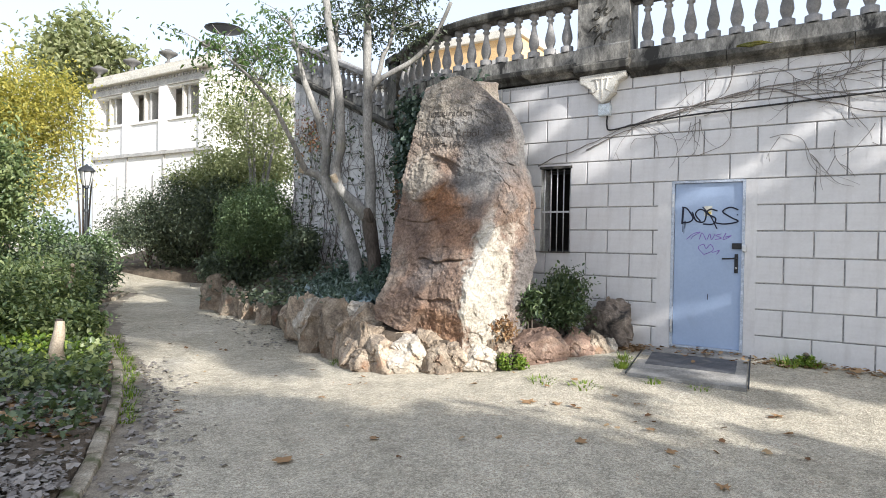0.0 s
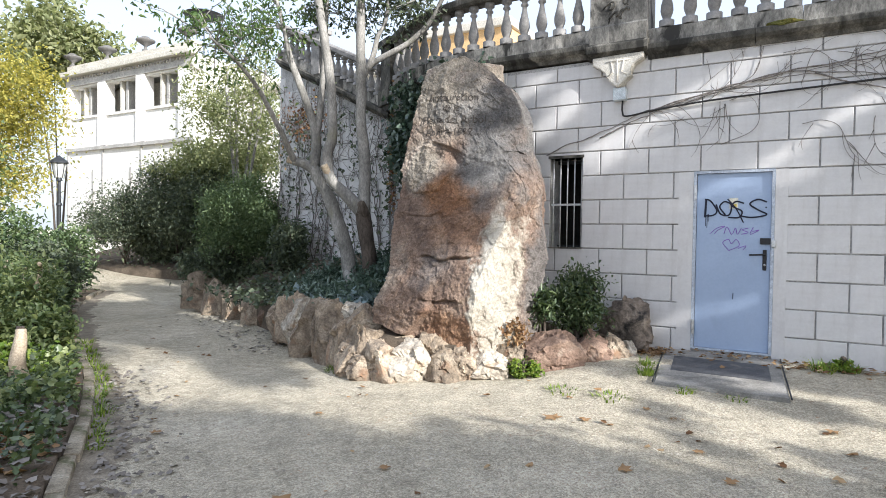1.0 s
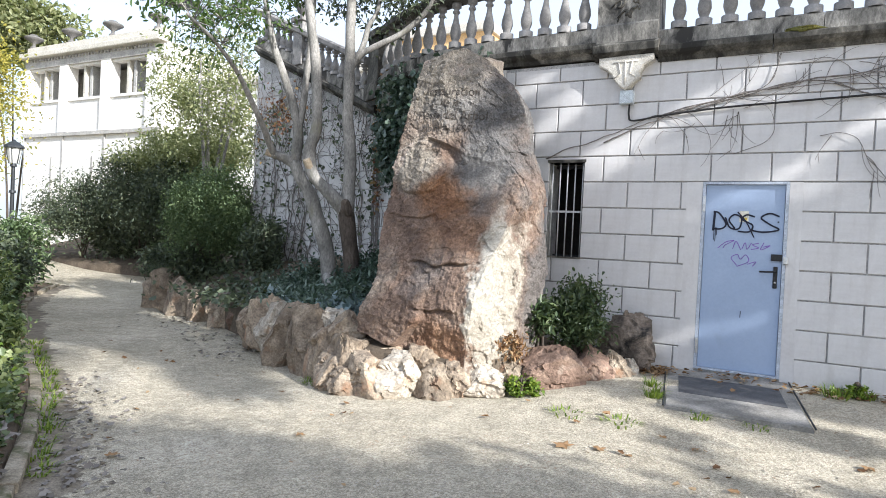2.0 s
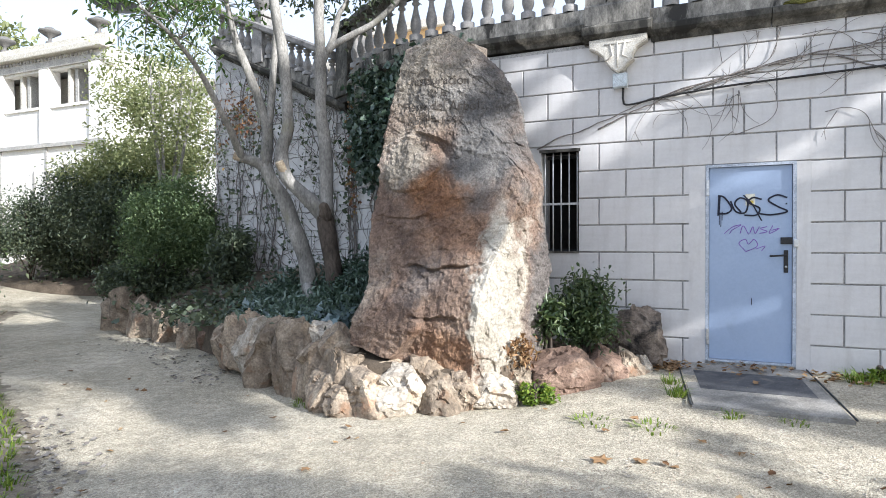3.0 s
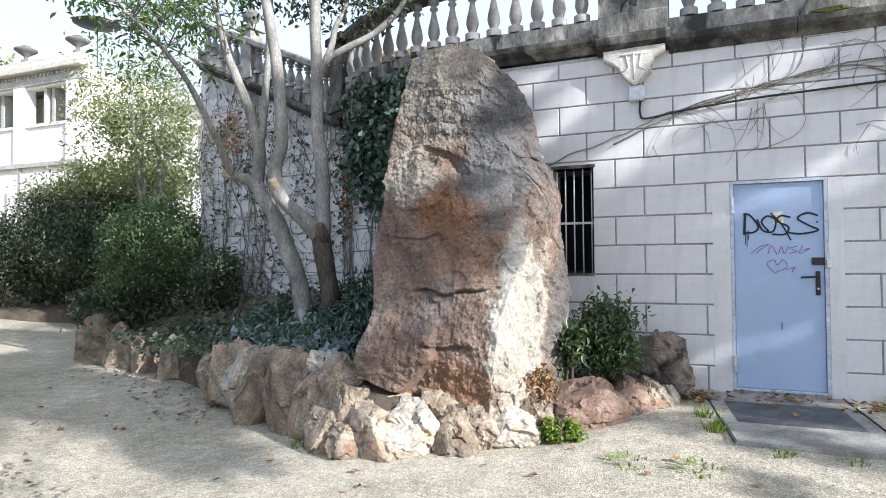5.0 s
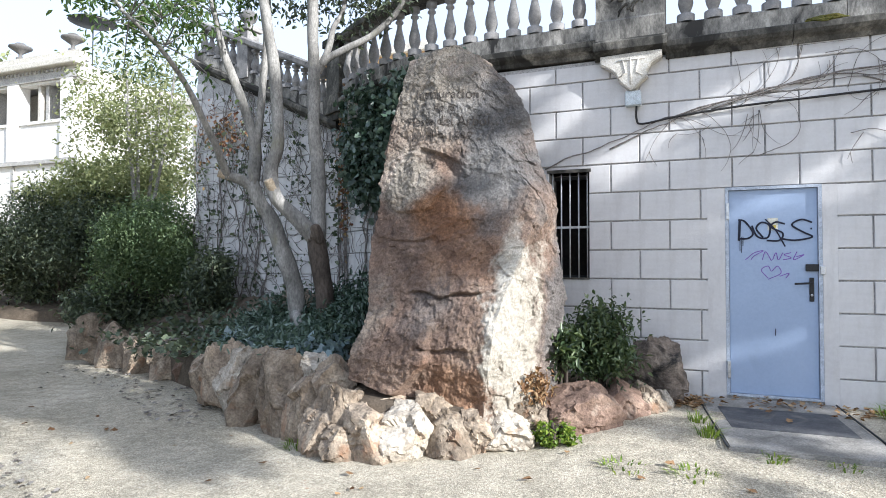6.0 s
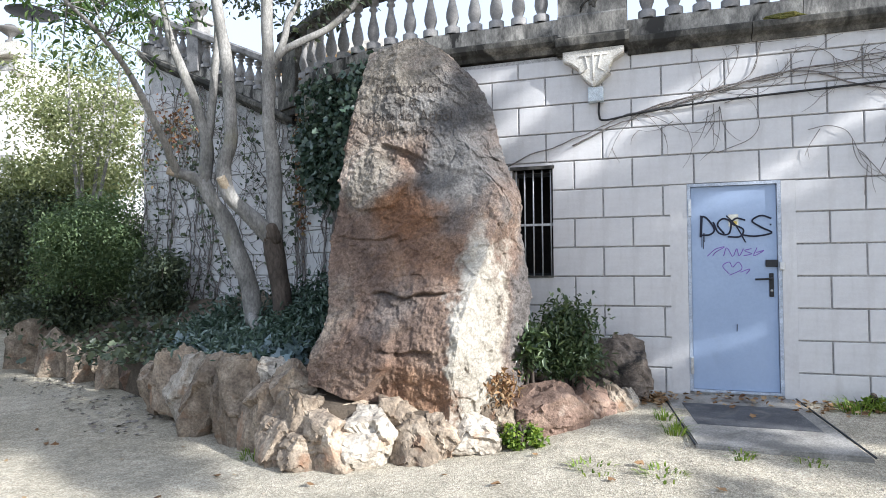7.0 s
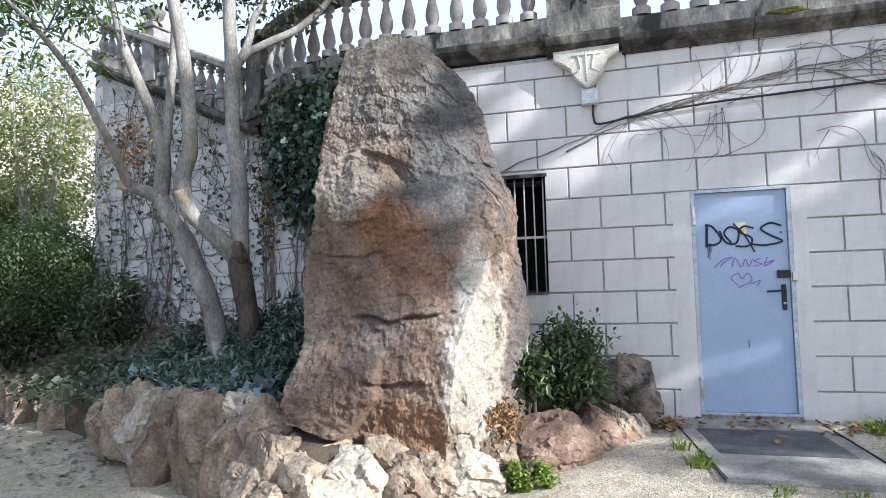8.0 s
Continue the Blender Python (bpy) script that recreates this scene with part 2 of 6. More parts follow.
MAT = surface("dark_plate_and_shadow", (0.055, 0.055, 0.06), (0.085, 0.085, 0.09), (0.13, 0.13, 0.13), 7, 0.7, 90, (0.5, 0.004), ((0.22, 0.20, 0.17), 3, 0.6, 0.8))
DOORBLUE = surface("blue_painted_steel", (0.30, 0.375, 0.52), (0.33, 0.41, 0.56), (0.36, 0.44, 0.59), 1.5, 0.42, 40, (0.05, 0.002), ((0.28, 0.34, 0.45), 2.5, 0.6, 0.85), spec=0.5, grain=0.06)
FRAMEGREY = plain("grey_painted_steel", (0.42, 0.46, 0.53), 0.5)
URN = plain("dark_stone", (0.14, 0.135, 0.13), 0.9)
BLACK = plain("black_plastic", (0.02, 0.02, 0.022), 0.35)
STEEL = plain("brushed_steel", (0.55, 0.55, 0.55), 0.35, 1.0)
IRON = plain("painted_iron", (0.55, 0.55, 0.55), 0.6, 0.0, 0.3)
DARKIRON = plain("dark_iron", (0.035, 0.038, 0.042), 0.5, 0.3)
DARKROOM = plain("unlit_room_black", (0.03, 0.027, 0.025), 0.9)
# joint dirt, with the grooves' soft shade put into the same grey
JOINT = surface("joint_dirt_and_shade", (0.26, 0.25, 0.24), (0.40, 0.39, 0.38), (0.50, 0.485, 0.47), 5, 0.95, 60, (0.5, 0.006))
BOXGREY = plain("light_grey_plastic", (0.52, 0.57, 0.60), 0.5)
CABLE = plain("black_cable", (0.025, 0.024, 0.024), 0.6)
VINE = surface("dry_vine", (0.09, 0.082, 0.076), (0.18, 0.162, 0.148), (0.30, 0.27, 0.245), 20, 0.9, 80, (0.5, 0.004))
WHITEWALL = surface("white_render", (0.74, 0.72, 0.68), (0.80, 0.78, 0.75), (0.84, 0.82, 0.79), 0.8, 0.9, 12, (0.2, 0.01))
GREYTRIM = surface("grey_trim", (0.30, 0.29, 0.28), (0.40, 0.39, 0.37), (0.5, 0.48, 0.46), 2, 0.9, 20, (0.3, 0.01))
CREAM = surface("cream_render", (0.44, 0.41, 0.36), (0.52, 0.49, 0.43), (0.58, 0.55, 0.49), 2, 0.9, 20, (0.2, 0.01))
OCHRE = surface("ochre_render", (0.50, 0.33, 0.16), (0.58, 0.39, 0.20), (0.64, 0.45, 0.25), 1, 0.9, 20, (0.2, 0.01))
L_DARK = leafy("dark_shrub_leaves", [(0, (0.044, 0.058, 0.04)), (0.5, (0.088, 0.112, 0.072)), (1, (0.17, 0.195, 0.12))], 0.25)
L_BUSH = leafy("bush_leaves", [(0, (0.062, 0.098, 0.045)), (0.5, (0.118, 0.17, 0.078)), (1, (0.21, 0.265, 0.13))], 0.25)
L_IVY = leafy("ivy_leaves", [(0, (0.035, 0.06, 0.042)), (0.6, (0.07, 0.11, 0.078)), (1, (0.15, 0.20, 0.15))], 0.12, 0.30, 0.5)
L_TREE = leafy("tree_leaves", [(0, (0.05, 0.09, 0.03)), (0.5, (0.085, 0.14, 0.045)), (1, (0.15, 0.20, 0.06))], 0.35)
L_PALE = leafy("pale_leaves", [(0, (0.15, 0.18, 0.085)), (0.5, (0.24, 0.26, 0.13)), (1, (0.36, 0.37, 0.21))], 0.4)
L_YELLOW = leafy("yellow_leaves", [(0, (0.20, 0.22, 0.07)), (0.5, (0.37, 0.33, 0.07)), (1, (0.51, 0.44, 0.12))], 0.45)
L_GREYGREEN = leafy("grey_green_leaves", [(0, (0.075, 0.115, 0.085)), (0.5, (0.15, 0.21, 0.17)), (1, (0.32, 0.39, 0.36))], 0.25, 0.4, 0.5)
L_BED = leafy("bed_leaves", [(0, (0.075, 0.115, 0.05)), (0.5, (0.16, 0.21, 0.09)), (1, (0.32, 0.36, 0.16))], 0.35, 0.4, 0.45)
L_SHRUB = leafy("laurel_leaves", [(0, (0.04, 0.064, 0.03)), (0.5, (0.075, 0.112, 0.05)), (1, (0.15, 0.19, 0.085))], 0.25, 0.32, 0.5)
L_DRY = leafy("dry_leaves", [(0, (0.12, 0.06, 0.03)), (0.4, (0.24, 0.14, 0.07)), (0.75, (0.36, 0.23, 0.12)), (1, (0.44, 0.32, 0.19))], 0.15, 0.8, 0.2)
L_DULL = leafy("grey_litter", [(0, (0.14, 0.12, 0.10)), (0.5, (0.23, 0.205, 0.185)), (1, (0.33, 0.30, 0.27))], 0.1, 0.7, 0.3)
L_GRASS = leafy("grass_blades", [(0, (0.08, 0.14, 0.02)), (0.5, (0.16, 0.24, 0.035)), (1, (0.28, 0.34, 0.06))], 0.35)


# ---- builders ----
def part(name, bm, material, parent=None, label="", smooth=False):
    me = bpy.data.meshes.new(name)
    bm.to_mesh(me)
    bm.free()
    return meshed(name, me, material, parent, label, smooth)


def meshed(name, me, material, parent=None, label="", smooth=False):
    if material:
        me.materials.append(material)
    if smooth:
        me.polygons.foreach_set("use_smooth", [True] * len(me.polygons))
    ob = new(name, me)
    if parent:
        ob.parent = parent
    if label:
        ob["label"] = label
    return ob


def data(verts, faces, name="mesh"):
    me = bpy.data.meshes.new(name)
    me.from_pydata([tuple(v) for v in verts], [], [tuple(f) for f in faces])
    me.update()
    return me


def empty(name, at, label, category, group="", kind=""):
    ob = new(name)
    ob.location = at
    ob.empty_display_size = 0.1
    return tagged(ob, label, category, group, kind)


def box(bm, x0, x1, y0, y1, z0, z1, bevel=0.0, m=None):
    r = bmesh.ops.create_cube(bm, size=1)
    vs = r["verts"]
    for v in vs:
        v.co = Vector((x0 + (v.co.x + 0.5) * (x1 - x0), y0 + (v.co.y + 0.5) * (y1 - y0), z0 + (v.co.z + 0.5) * (z1 - z0)))
    if m is not None:
        bmesh.ops.transform(bm, matrix=m, verts=vs)
    if bevel:
        es = list({e for v in vs for e in v.link_edges})
        bmesh.ops.bevel(bm, geom=es, offset=bevel, segments=2, affect="EDGES", profile=0.6)
    return bm


def boxed(name, lims, material, parent=None, label="", bevel=0.0, m=None):
    return part(name, box(bmesh.new(), *lims, bevel, m), material, parent, label)


def tube(path, radii, seg=8, wobble=0.0, rng=None):
    """Vertices and faces of a tapering round limb along a path."""
    P = [Vector(p) for p in path]
    verts, faces = [], []
    up = Vector((0.31, 0.17, 0.93))
    n = None
    for i, p in enumerate(P):
        t = (P[min(i + 1, len(P) - 1)] - P[max(i - 1, 0)]).normalized()
        if n is None:
            n = t.cross(up).normalized() if abs(t.dot(up)) < 0.95 else t.cross(Vector((1, 0, 0))).normalized()
        n = (n - t * n.dot(t)).normalized()
        b = t.cross(n)
        for k in range(seg):
            a = 2 * math.pi * k / seg
            r = radii[i] * (1 + (wobble * (noise.noise(p * 3 + Vector((math.cos(a), math.sin(a), 0)) * 0.8)) if wobble else 0))
            verts.append(p + (n * math.cos(a) + b * math.sin(a)) * r)
    for i in range(len(P) - 1):
        for k in range(seg):
            a, c = i * seg + k, i * seg + (k + 1) % seg
            faces.append((a, c, c + seg, a + seg))
    faces.append(tuple(range(seg - 1, -1, -1)))
    faces.append(tuple(range((len(P) - 1) * seg, len(P) * seg)))
    return verts, faces


def smooth_path(pts, steps=5):
    """Catmull-Rom through the points."""
    P = [Vector(p) for p in pts]
    P = [P[0] * 2 - P[1]] + P + [P[-1] * 2 - P[-2]]
    out = []
    for i in range(1, len(P) - 2):
        a, b, c, d = P[i - 1:i + 3]
        for s in range(steps):
            t = s / steps
            out.append(0.5 * (2 * b + (c - a) * t + (2 * a - 5 * b + 4 * c - d) * t * t + (3 * b - a - 3 * c + d) * t ** 3))
    out.append(P[-2])
    return out


def limb(name, pts, r0, r1, material, parent, label="", seg=9, steps=5, wobble=0.25):
    path = smooth_path(pts, steps)
    k = len(path) - 1
    v, f = tube(path, [r0 + (r1 - r0) * (i / k) ** 0.85 for i in range(k + 1)], seg, wobble)
    return meshed(name, data(v, f), material, parent, label, True)


def strands(name, paths, r0, r1, material, parent, label="", seg=4):
    V, F = [], []
    for pts in paths:
        k = max(1, len(pts) - 1)
        v, f = tube(pts, [r0 + (r1 - r0) * i / k for i in range(len(pts))], seg)
        o = len(V)
        V += v
        F += [tuple(i + o for i in g) for g in f]
    return meshed(name, data(V, F), material, parent, label, True)


def leaves(name, pts, size, material, parent=None, label="", width=0.5, seed=1, up=0.35, droop=0.0, vary=0.45, lobes=False, lie=False):
    """One mesh of many folded leaves at the given points."""
    g = np.random.default_rng(seed)
    P = np.asarray(pts, float)
    n = len(P)
    s = size * (1 + vary * (g.random(n) * 2 - 1))[:, None]
    ax = g.normal(size=(n, 3))
    ax[:, 2] -= droop
    if lie:
        ax[:, 2] *= 0.12
    ax /= np.linalg.norm(ax, axis=1)[:, None]
    nr = g.normal(size=(n, 3))
    nr[:, 2] = np.abs(nr[:, 2]) * 0.6 + up * 3
    side = np.cross(ax, nr)
    side /= np.linalg.norm(side, axis=1)[:, None] + 1e-9
    nr = np.cross(side, ax)
    w = width * s * 0.5
    fold = nr * s * 0.12
    if lobes:
        rows = [P, P + ax * s * 0.15 + side * w * 1.1 + fold, P + ax * s * 0.45 + side * w * 0.55 + fold, P + ax * s * 0.62 + side * w * 0.9, P + ax * s - fold * 0.6,
                P + ax * s * 0.62 - side * w * 0.9, P + ax * s * 0.45 - side * w * 0.55 + fold, P + ax * s * 0.15 - side * w * 1.1 + fold]
        k = 8
    else:
        rows = [P, P + ax * s * 0.35 + side * w + fold, P + ax * s * 0.75 + side * w * 0.65 + fold * 0.6, P + ax * s - fold, P + ax * s * 0.75 - side * w * 0.65 + fold * 0.6, P + ax * s * 0.35 - side * w + fold]
        k = 6
    V = np.stack(rows, 1).reshape(-1, 3)
    me = bpy.data.meshes.new(name)
    me.vertices.add(n * k)
    me.vertices.foreach_set("co", V.ravel())
    half = k // 2
    a = list(range(0, half + 1))
    b = [half] + list(range(half + 1, k)) + [0]
    loop = np.array(a + b)
    idx = (np.arange(n)[:, None] * k + loop[None, :]).ravel()
    me.loops.add(len(idx))
    me.loops.foreach_set("vertex_index", idx)
    me.polygons.add(n * 2)
    la, lb = len(a), len(b)
    starts = (np.arange(n)[:, None] * (la + lb) + np.array([0, la])[None, :]).ravel()
    me.polygons.foreach_set("loop_start", starts)
    me.update(calc_edges=True)
    return meshed(name, me, material, parent, label)


def clumps(centre, radii, n, k, seed, spread=0.2, shell=0.55, low=-1.0):
    """Points in k clumps spread through an ellipsoid, mostly near its skin."""
    g = np.random.default_rng(seed)
    d = g.normal(size=(k, 3))
    d /= np.linalg.norm(d, axis=1)[:, None]
    d[:, 2] = np.maximum(d[:, 2], low)
    c = d * (shell + (1 - shell) * g.random(k))[:, None]
    wt = g.random(k) + 0.3
    who = g.choice(k, n, p=wt / wt.sum())
    p = c[who] + g.normal(size=(n, 3)) * spread * (0.6 + 0.8 * g.random(k))[who][:, None]
    return np.asarray(centre) + p * np.asarray(radii)


def facets(p, step, tilt, crack=0.9):
    """Relief of broken rock: tilted plates with cracked joints."""
    w = p + 0.25 * Vector((noise.noise(p * 1.7), noise.noise(p * 1.7 + Vector((9, 0, 0))), noise.noise(p * 1.7 + Vector((0, 9, 0)))))
    dist, pts = noise.voronoi(w)
    c = pts[0]
    lean = Vector((noise.cell(c * 7.1) - 0.5, noise.cell(c * 7.1 + Vector((31, 0, 0))) - 0.5, noise.cell(c * 7.1 + Vector((0, 31, 0))) - 0.5))
    gap = max(0, 1 - (dist[1] - dist[0]) * 9)
    return step * (noise.cell(c * 5.3 + Vector((0, 0, 17))) - 0.5) * 2 + tilt * lean.dot(w - c) * 3 - step * crack * gap


def rock(name, at, size, seed, material, label="", parent=None, detail=4, rough=0.28, turn=0.0):
    """A craggy boulder: a block with many flat faces split off it, then cracks and fine relief."""
    g = random.Random(seed)
    bm = bmesh.new()
    bmesh.ops.create_icosphere(bm, subdivisions=detail, radius=1.0)
    cuts = [(Vector((g.uniform(-1, 1), g.uniform(-1, 1), g.uniform(-0.4, 1))).normalized(), g.uniform(0.30, 0.47)) for _ in range(13)]
    off = Vector((g.uniform(0, 50), g.uniform(0, 50), g.uniform(0, 50)))
    for v in bm.verts:
        q = v.co.copy()
        k = (abs(q.x) ** 7 + abs(q.y) ** 7 + abs(q.z) ** 7) ** (1 / 7)
        p = q / k * 0.5
        for nrm, d in cuts:
            e = p.dot(nrm) - d
            if e > 0:
                p -= nrm * e
        w = p * 2.6 + off
        p += q * (facets(w, 0.008 * rough, 0.020 * rough) + facets(w * 2.7, 0.003 * rough, 0.006 * rough))
        p += q * rough * (0.014 * noise.fractal(p * 7 + off, 0.6, 2.2, 5) + 0.006 * noise.noise(p * 26 + off) - 0.006 * (noise.ridged_multi_fractal(p * 5 + off, 0.8, 2.1, 3, 1.0, 2.0) - 1))
        v.co = Vector((p.x * size[0] * 1.10, p.y * size[1] * 1.10, p.z * size[2] * 1.06))
    ob = part(name, bm, material, parent, label, True)
    ob.data.set_sharp_from_angle(angle=radians(34))
    ob.location, ob.rotation_euler = at, (g.uniform(-0.12, 0.12), g.uniform(-0.12, 0.12), turn)
    return ob


# ---- ground and beds ----
def smoothstep(a, b, v):
    t = min(1, max(0, (v - a) / (b - a)))
    return t * t * (3 - 2 * t)


def ground_z(x, y):
    z = 0.14 * smoothstep(5.3, 7.5, y) * smoothstep(-3.6, -2.6, x) * smoothstep(12, 6, y if y > 9 else 6)
    z -= 0.19 * min(1, max(0, (-2.2 - x) / 3.8))
    far = smoothstep(16, 30, math.hypot(x, y)) * (1 if x < 0 else 0)
    near = max(abs(x + 4), abs(y - 4)) < 14
    return z + 0.55 * far + (0.012 * noise.noise(Vector((x * 0.8, y * 0.8, 0))) + 0.006 * noise.noise(Vector((x * 3, y * 3, 5))) if near else 0)


def spaced(lo, hi, step, far):
    mid = list(np.arange(lo, hi, step))
    out, d, v = [], step, hi
    while v < far:
        d *= 1.5
        v += d
        out.append(v)
    back, d, v = [], step, lo
    while v > -far:
        d *= 1.5
        v -= d
        back.append(v)
    return back[::-1] + mid + [hi] + out


def grid(name, xs, ys, fz, material, label, smooth=True):
    V = [(x, y, fz(x, y)) for y in ys for x in xs]
    w = len(xs)
    F = [(j * w + i, j * w + i + 1, (j + 1) * w + i + 1, (j + 1) * w + i) for j in range(len(ys) - 1) for i in range(w - 1)]
    return meshed(name, data(V, F), material, None, label, smooth)


ground = grid("ground", spaced(-14, 3, 0.11, 900), spaced(-1, 9, 0.11, 900), ground_z, GRAVEL, "")
tagged(ground, "pale packed gravel path dappled with sun and shade", "ground", kind="structure")

KERB = [(-1.2, -0.3), (-2.62, 1.0), (-3.72, 1.86), (-4.86, 2.67), (-6.06, 3.42), (-7.24, 4.12), (-8.37, 4.66), (-9.73, 5.32), (-11.08, 6.0), (-12.4, 6.7), (-13.8, 7.46), (-15.2, 8.5), (-16.5, 9.6)]


def strip(name, front, back, zf, zb, nu, nv, material, label, bulge=0.0, rough=0.03):
    """A bed of soil lofted between two lines, highest behind."""
    A, B = smooth_path([(*p, 0) for p in front], 12), smooth_path([(*p, 0) for p in back], 12)
    pick = lambda P, t: P[int(t * (len(P) - 1))].lerp(P[min(len(P) - 1, int(t * (len(P) - 1)) + 1)], t * (len(P) - 1) % 1)
    V = []
    for j in range(nv + 1):
        for i in range(nu + 1):
            u, v = i / nu, j / nv
            p = pick(A, u).lerp(pick(B, u), v)
            z0 = zf(u) if callable(zf) else zf
            p.z = z0 + ((zb(u) if callable(zb) else zb) - z0) * v + bulge * math.sin(math.pi * v) + rough * noise.fractal(Vector((p.x * 2, p.y * 2, 1)), 1, 2, 3)
            V.append(p)
    w = nu + 1
    F = [(j * w + i, j * w + i + 1, (j + 1) * w + i + 1, (j + 1) * w + i) for j in range(nv) for i in range(nu)]
    o = len(V)
    V += [Vector((V[i].x, V[i].y, V[i].z - 0.8)) for i in range(w)]
    F += [(o + i, o + i + 1, i + 1, i) for i in range(nu)]
    return meshed(name, data(V, F), material, None, label, True)


bed_left = strip("ground_bed", [(x - 0.06, y - 0.04) for x, y in KERB], [(-7, -6), (-9, -5), (-10, -4.5), (-11, -4), (-12, -3.5), (-13, -3), (-14, -2), (-15, -1), (-16, 0), (-17, 1), (-18, 2), (-19, 3), (-21, 4)], lambda u: 0.07 - 0.15 * min(1, 2.6 * u), 0.22, 110, 30, SOIL, "")
tagged(bed_left, "dark planting bed soil strewn with dead leaves", "planting bed", kind="structure")
FRONT = [(-2.45, 7.55), (-2.95, 7.15), (-3.3, 6.75), (-3.7, 6.35), (-4.6, 6.0), (-5.2, 6.25), (-6.3, 6.9), (-7.6, 7.4), (-9.4, 8.25), (-10.8, 8.75), (-12.4, 9.7), (-15.0, 12.6)]
BACK = [(-2.45, 8.05), (-3.0, 8.05), (-3.6, 8.05), (-4.2, 8.05), (-5.0, 8.1), (-6.0, 8.5), (-6.9, 9.1), (-8.0, 9.3), (-9.2, 9.55), (-10.3, 9.9), (-11.5, 12.0), (-13, 15)]
bed_right = strip("ground_bed", FRONT, BACK, 0.28, lambda u: 0.30 + 0.65 * smoothstep(0.12, 0.45, u), 80, 16, SOIL, "")
tagged(bed_right, "raised dark soil bed behind the rough rock edging", "planting bed", kind="structure")
bank = strip("ground_bank", [(-15.0, 13.0), (-16.5, 12.6), (-18.5, 12.0), (-21, 12.2), (-25, 13)], [(-12, 17), (-15, 19), (-19, 20), (-22, 21), (-26, 20)], 0.25, 1.9, 30, 10, SOIL, "")
tagged(bank, "brown earth bank under dark shrubs", "bank", kind="structure")

# ---- terrace wall ----
WY, H, BL = 8.08, 0.307, 0.59
Z0 = 0.41 - 0.307
body = bmesh.new()
box(body, -4.2, -3.56, WY + 0.024, WY + 0.4, -0.3, 3.7)
box(body, -3.56, -3.12, WY + 0.024, WY + 0.4, -0.3, 1.32)
box(body, -3.56, -3.12, WY + 0.024, WY + 0.4, 2.49, 3.7)
box(body, -3.12, -1.78, WY + 0.024, WY + 0.4, -0.3, 3.7)
box(body, -1.78, -0.94, WY + 0.024, WY + 0.4, 2.26, 3.7)
box(body, -1.78, -0.94, WY + 0.024, WY + 0.4, -0.3, 0.185)
box(body, -0.94, 9.0, WY + 0.024, WY + 0.4, -0.3, 3.7)
wall_main = tagged(part("wall_south", body, JOINT), "off-white rendered terrace wall scored into large blocks", "wall", kind="structure")
CX, CY, CR = -4.2, WY + 3.9, 3.9


def arc(a, r):
    """A point of the rounded corner at angle a (degrees), at radius r."""
    return CX - r * math.sin(radians(a)), CY - r * math.cos(radians(a))


def sweep(name, lines, material, parent=None, label="", closed=True):
    """A bar from section rows: lines[i] is one cross-section."""
    k = len(lines[0])
    V = [p for ln in lines for p in ln]
    F = [(i * k + j, i * k + (j + 1) % k, (i + 1) * k + (j + 1) % k, (i + 1) * k + j) for i in range(len(lines) - 1) for j in range(k)]
    F += [tuple(range(k)), tuple(range((len(lines) - 1) * k, len(lines) * k))[::-1]]
    return meshed(name, data(V, F), material, parent, label)


def bent(name, section, material, parent=None, label="", a0=0, a1=44, n=16):
    """Sweeps (outward, z) pairs along the rounded corner."""
    return sweep(name, [[(*arc(a0 + (a1 - a0) * i / n, CR + o), z) for o, z in section] for i in range(n + 1)], material, parent, label)


wall_curve = tagged(bent("wall_corner", [(-0.024, -0.3), (-0.024, 3.7), (-0.4, 3.7), (-0.4, -0.3)], JOINT), "rounded corner of the block-scored terrace wall under ivy", "wall", kind="structure")
SA, SB = Vector((*arc(44, CR), 0)), Vector((-10.3, 9.8, 0))
SDIR = (SB - SA).normalized()
SN = Vector((SDIR.y, -SDIR.x, 0)) * -1
if SN.y > 0:
    SN = -SN
SLEN = (SB - SA).length


def stair(u, out, z):
    p = SA + SDIR * u + SN * out
    return (p.x, p.y, z)


def stair_top(u):
    return 3.42 + 1.55 * u / SLEN


SU = [SLEN * i / 12 for i in range(13)]
wall_stair = tagged(sweep("wall_stair", [[stair(u, -0.024, -0.3), stair(u, -0.024, stair_top(u)), stair(u, -0.5, stair_top(u)), stair(u, -0.5, -0.3)] for u in SU], JOINT), "stair flank wall covered in bare creeper", "wall", kind="structure")
ret = bmesh.new()
box(ret, -0.25, 0.25, 0, 6, -0.3, 5.0, 0, Matrix.Translation(SB + Vector((0.25, 0.1, 0))))
tagged(part("wall_return", ret, PLASTER), "plain rendered end wall of the stair", "wall", kind="structure")
deck = boxed("terrace", (-6.4, 9, 8.5, 14, 3.4, 3.75), CONCRETE)
tagged(deck, "grey terrace paving above the wall", "terrace", kind="structure")


def block_mesh(length, height, depth=0.045):
    bm = box(bmesh.new(), 0, length, 0, depth, 0, height)
    es = [e for e in bm.edges if all(v.co.y < 1e-6 for v in e.verts)]
    bmesh.ops.bevel(bm, geom=es, offset=0.006, segments=2, affect="EDGES", profile=0.5)
    me = bpy.data.meshes.new("block")
    bm.to_mesh(me)
    bm.free()
    me.materials.append(PLASTER)
    return me


BLOCKS = {}


def block(parent, x0, x1, z0, z1, place):
    key = (round(x1 - x0, 3), round(z1 - z0, 3))
    if key not in BLOCKS:
        BLOCKS[key] = block_mesh(*key)
    ob = new("block", BLOCKS[key])
    ob.parent = parent
    ob.matrix_basis = place(x0, z0)


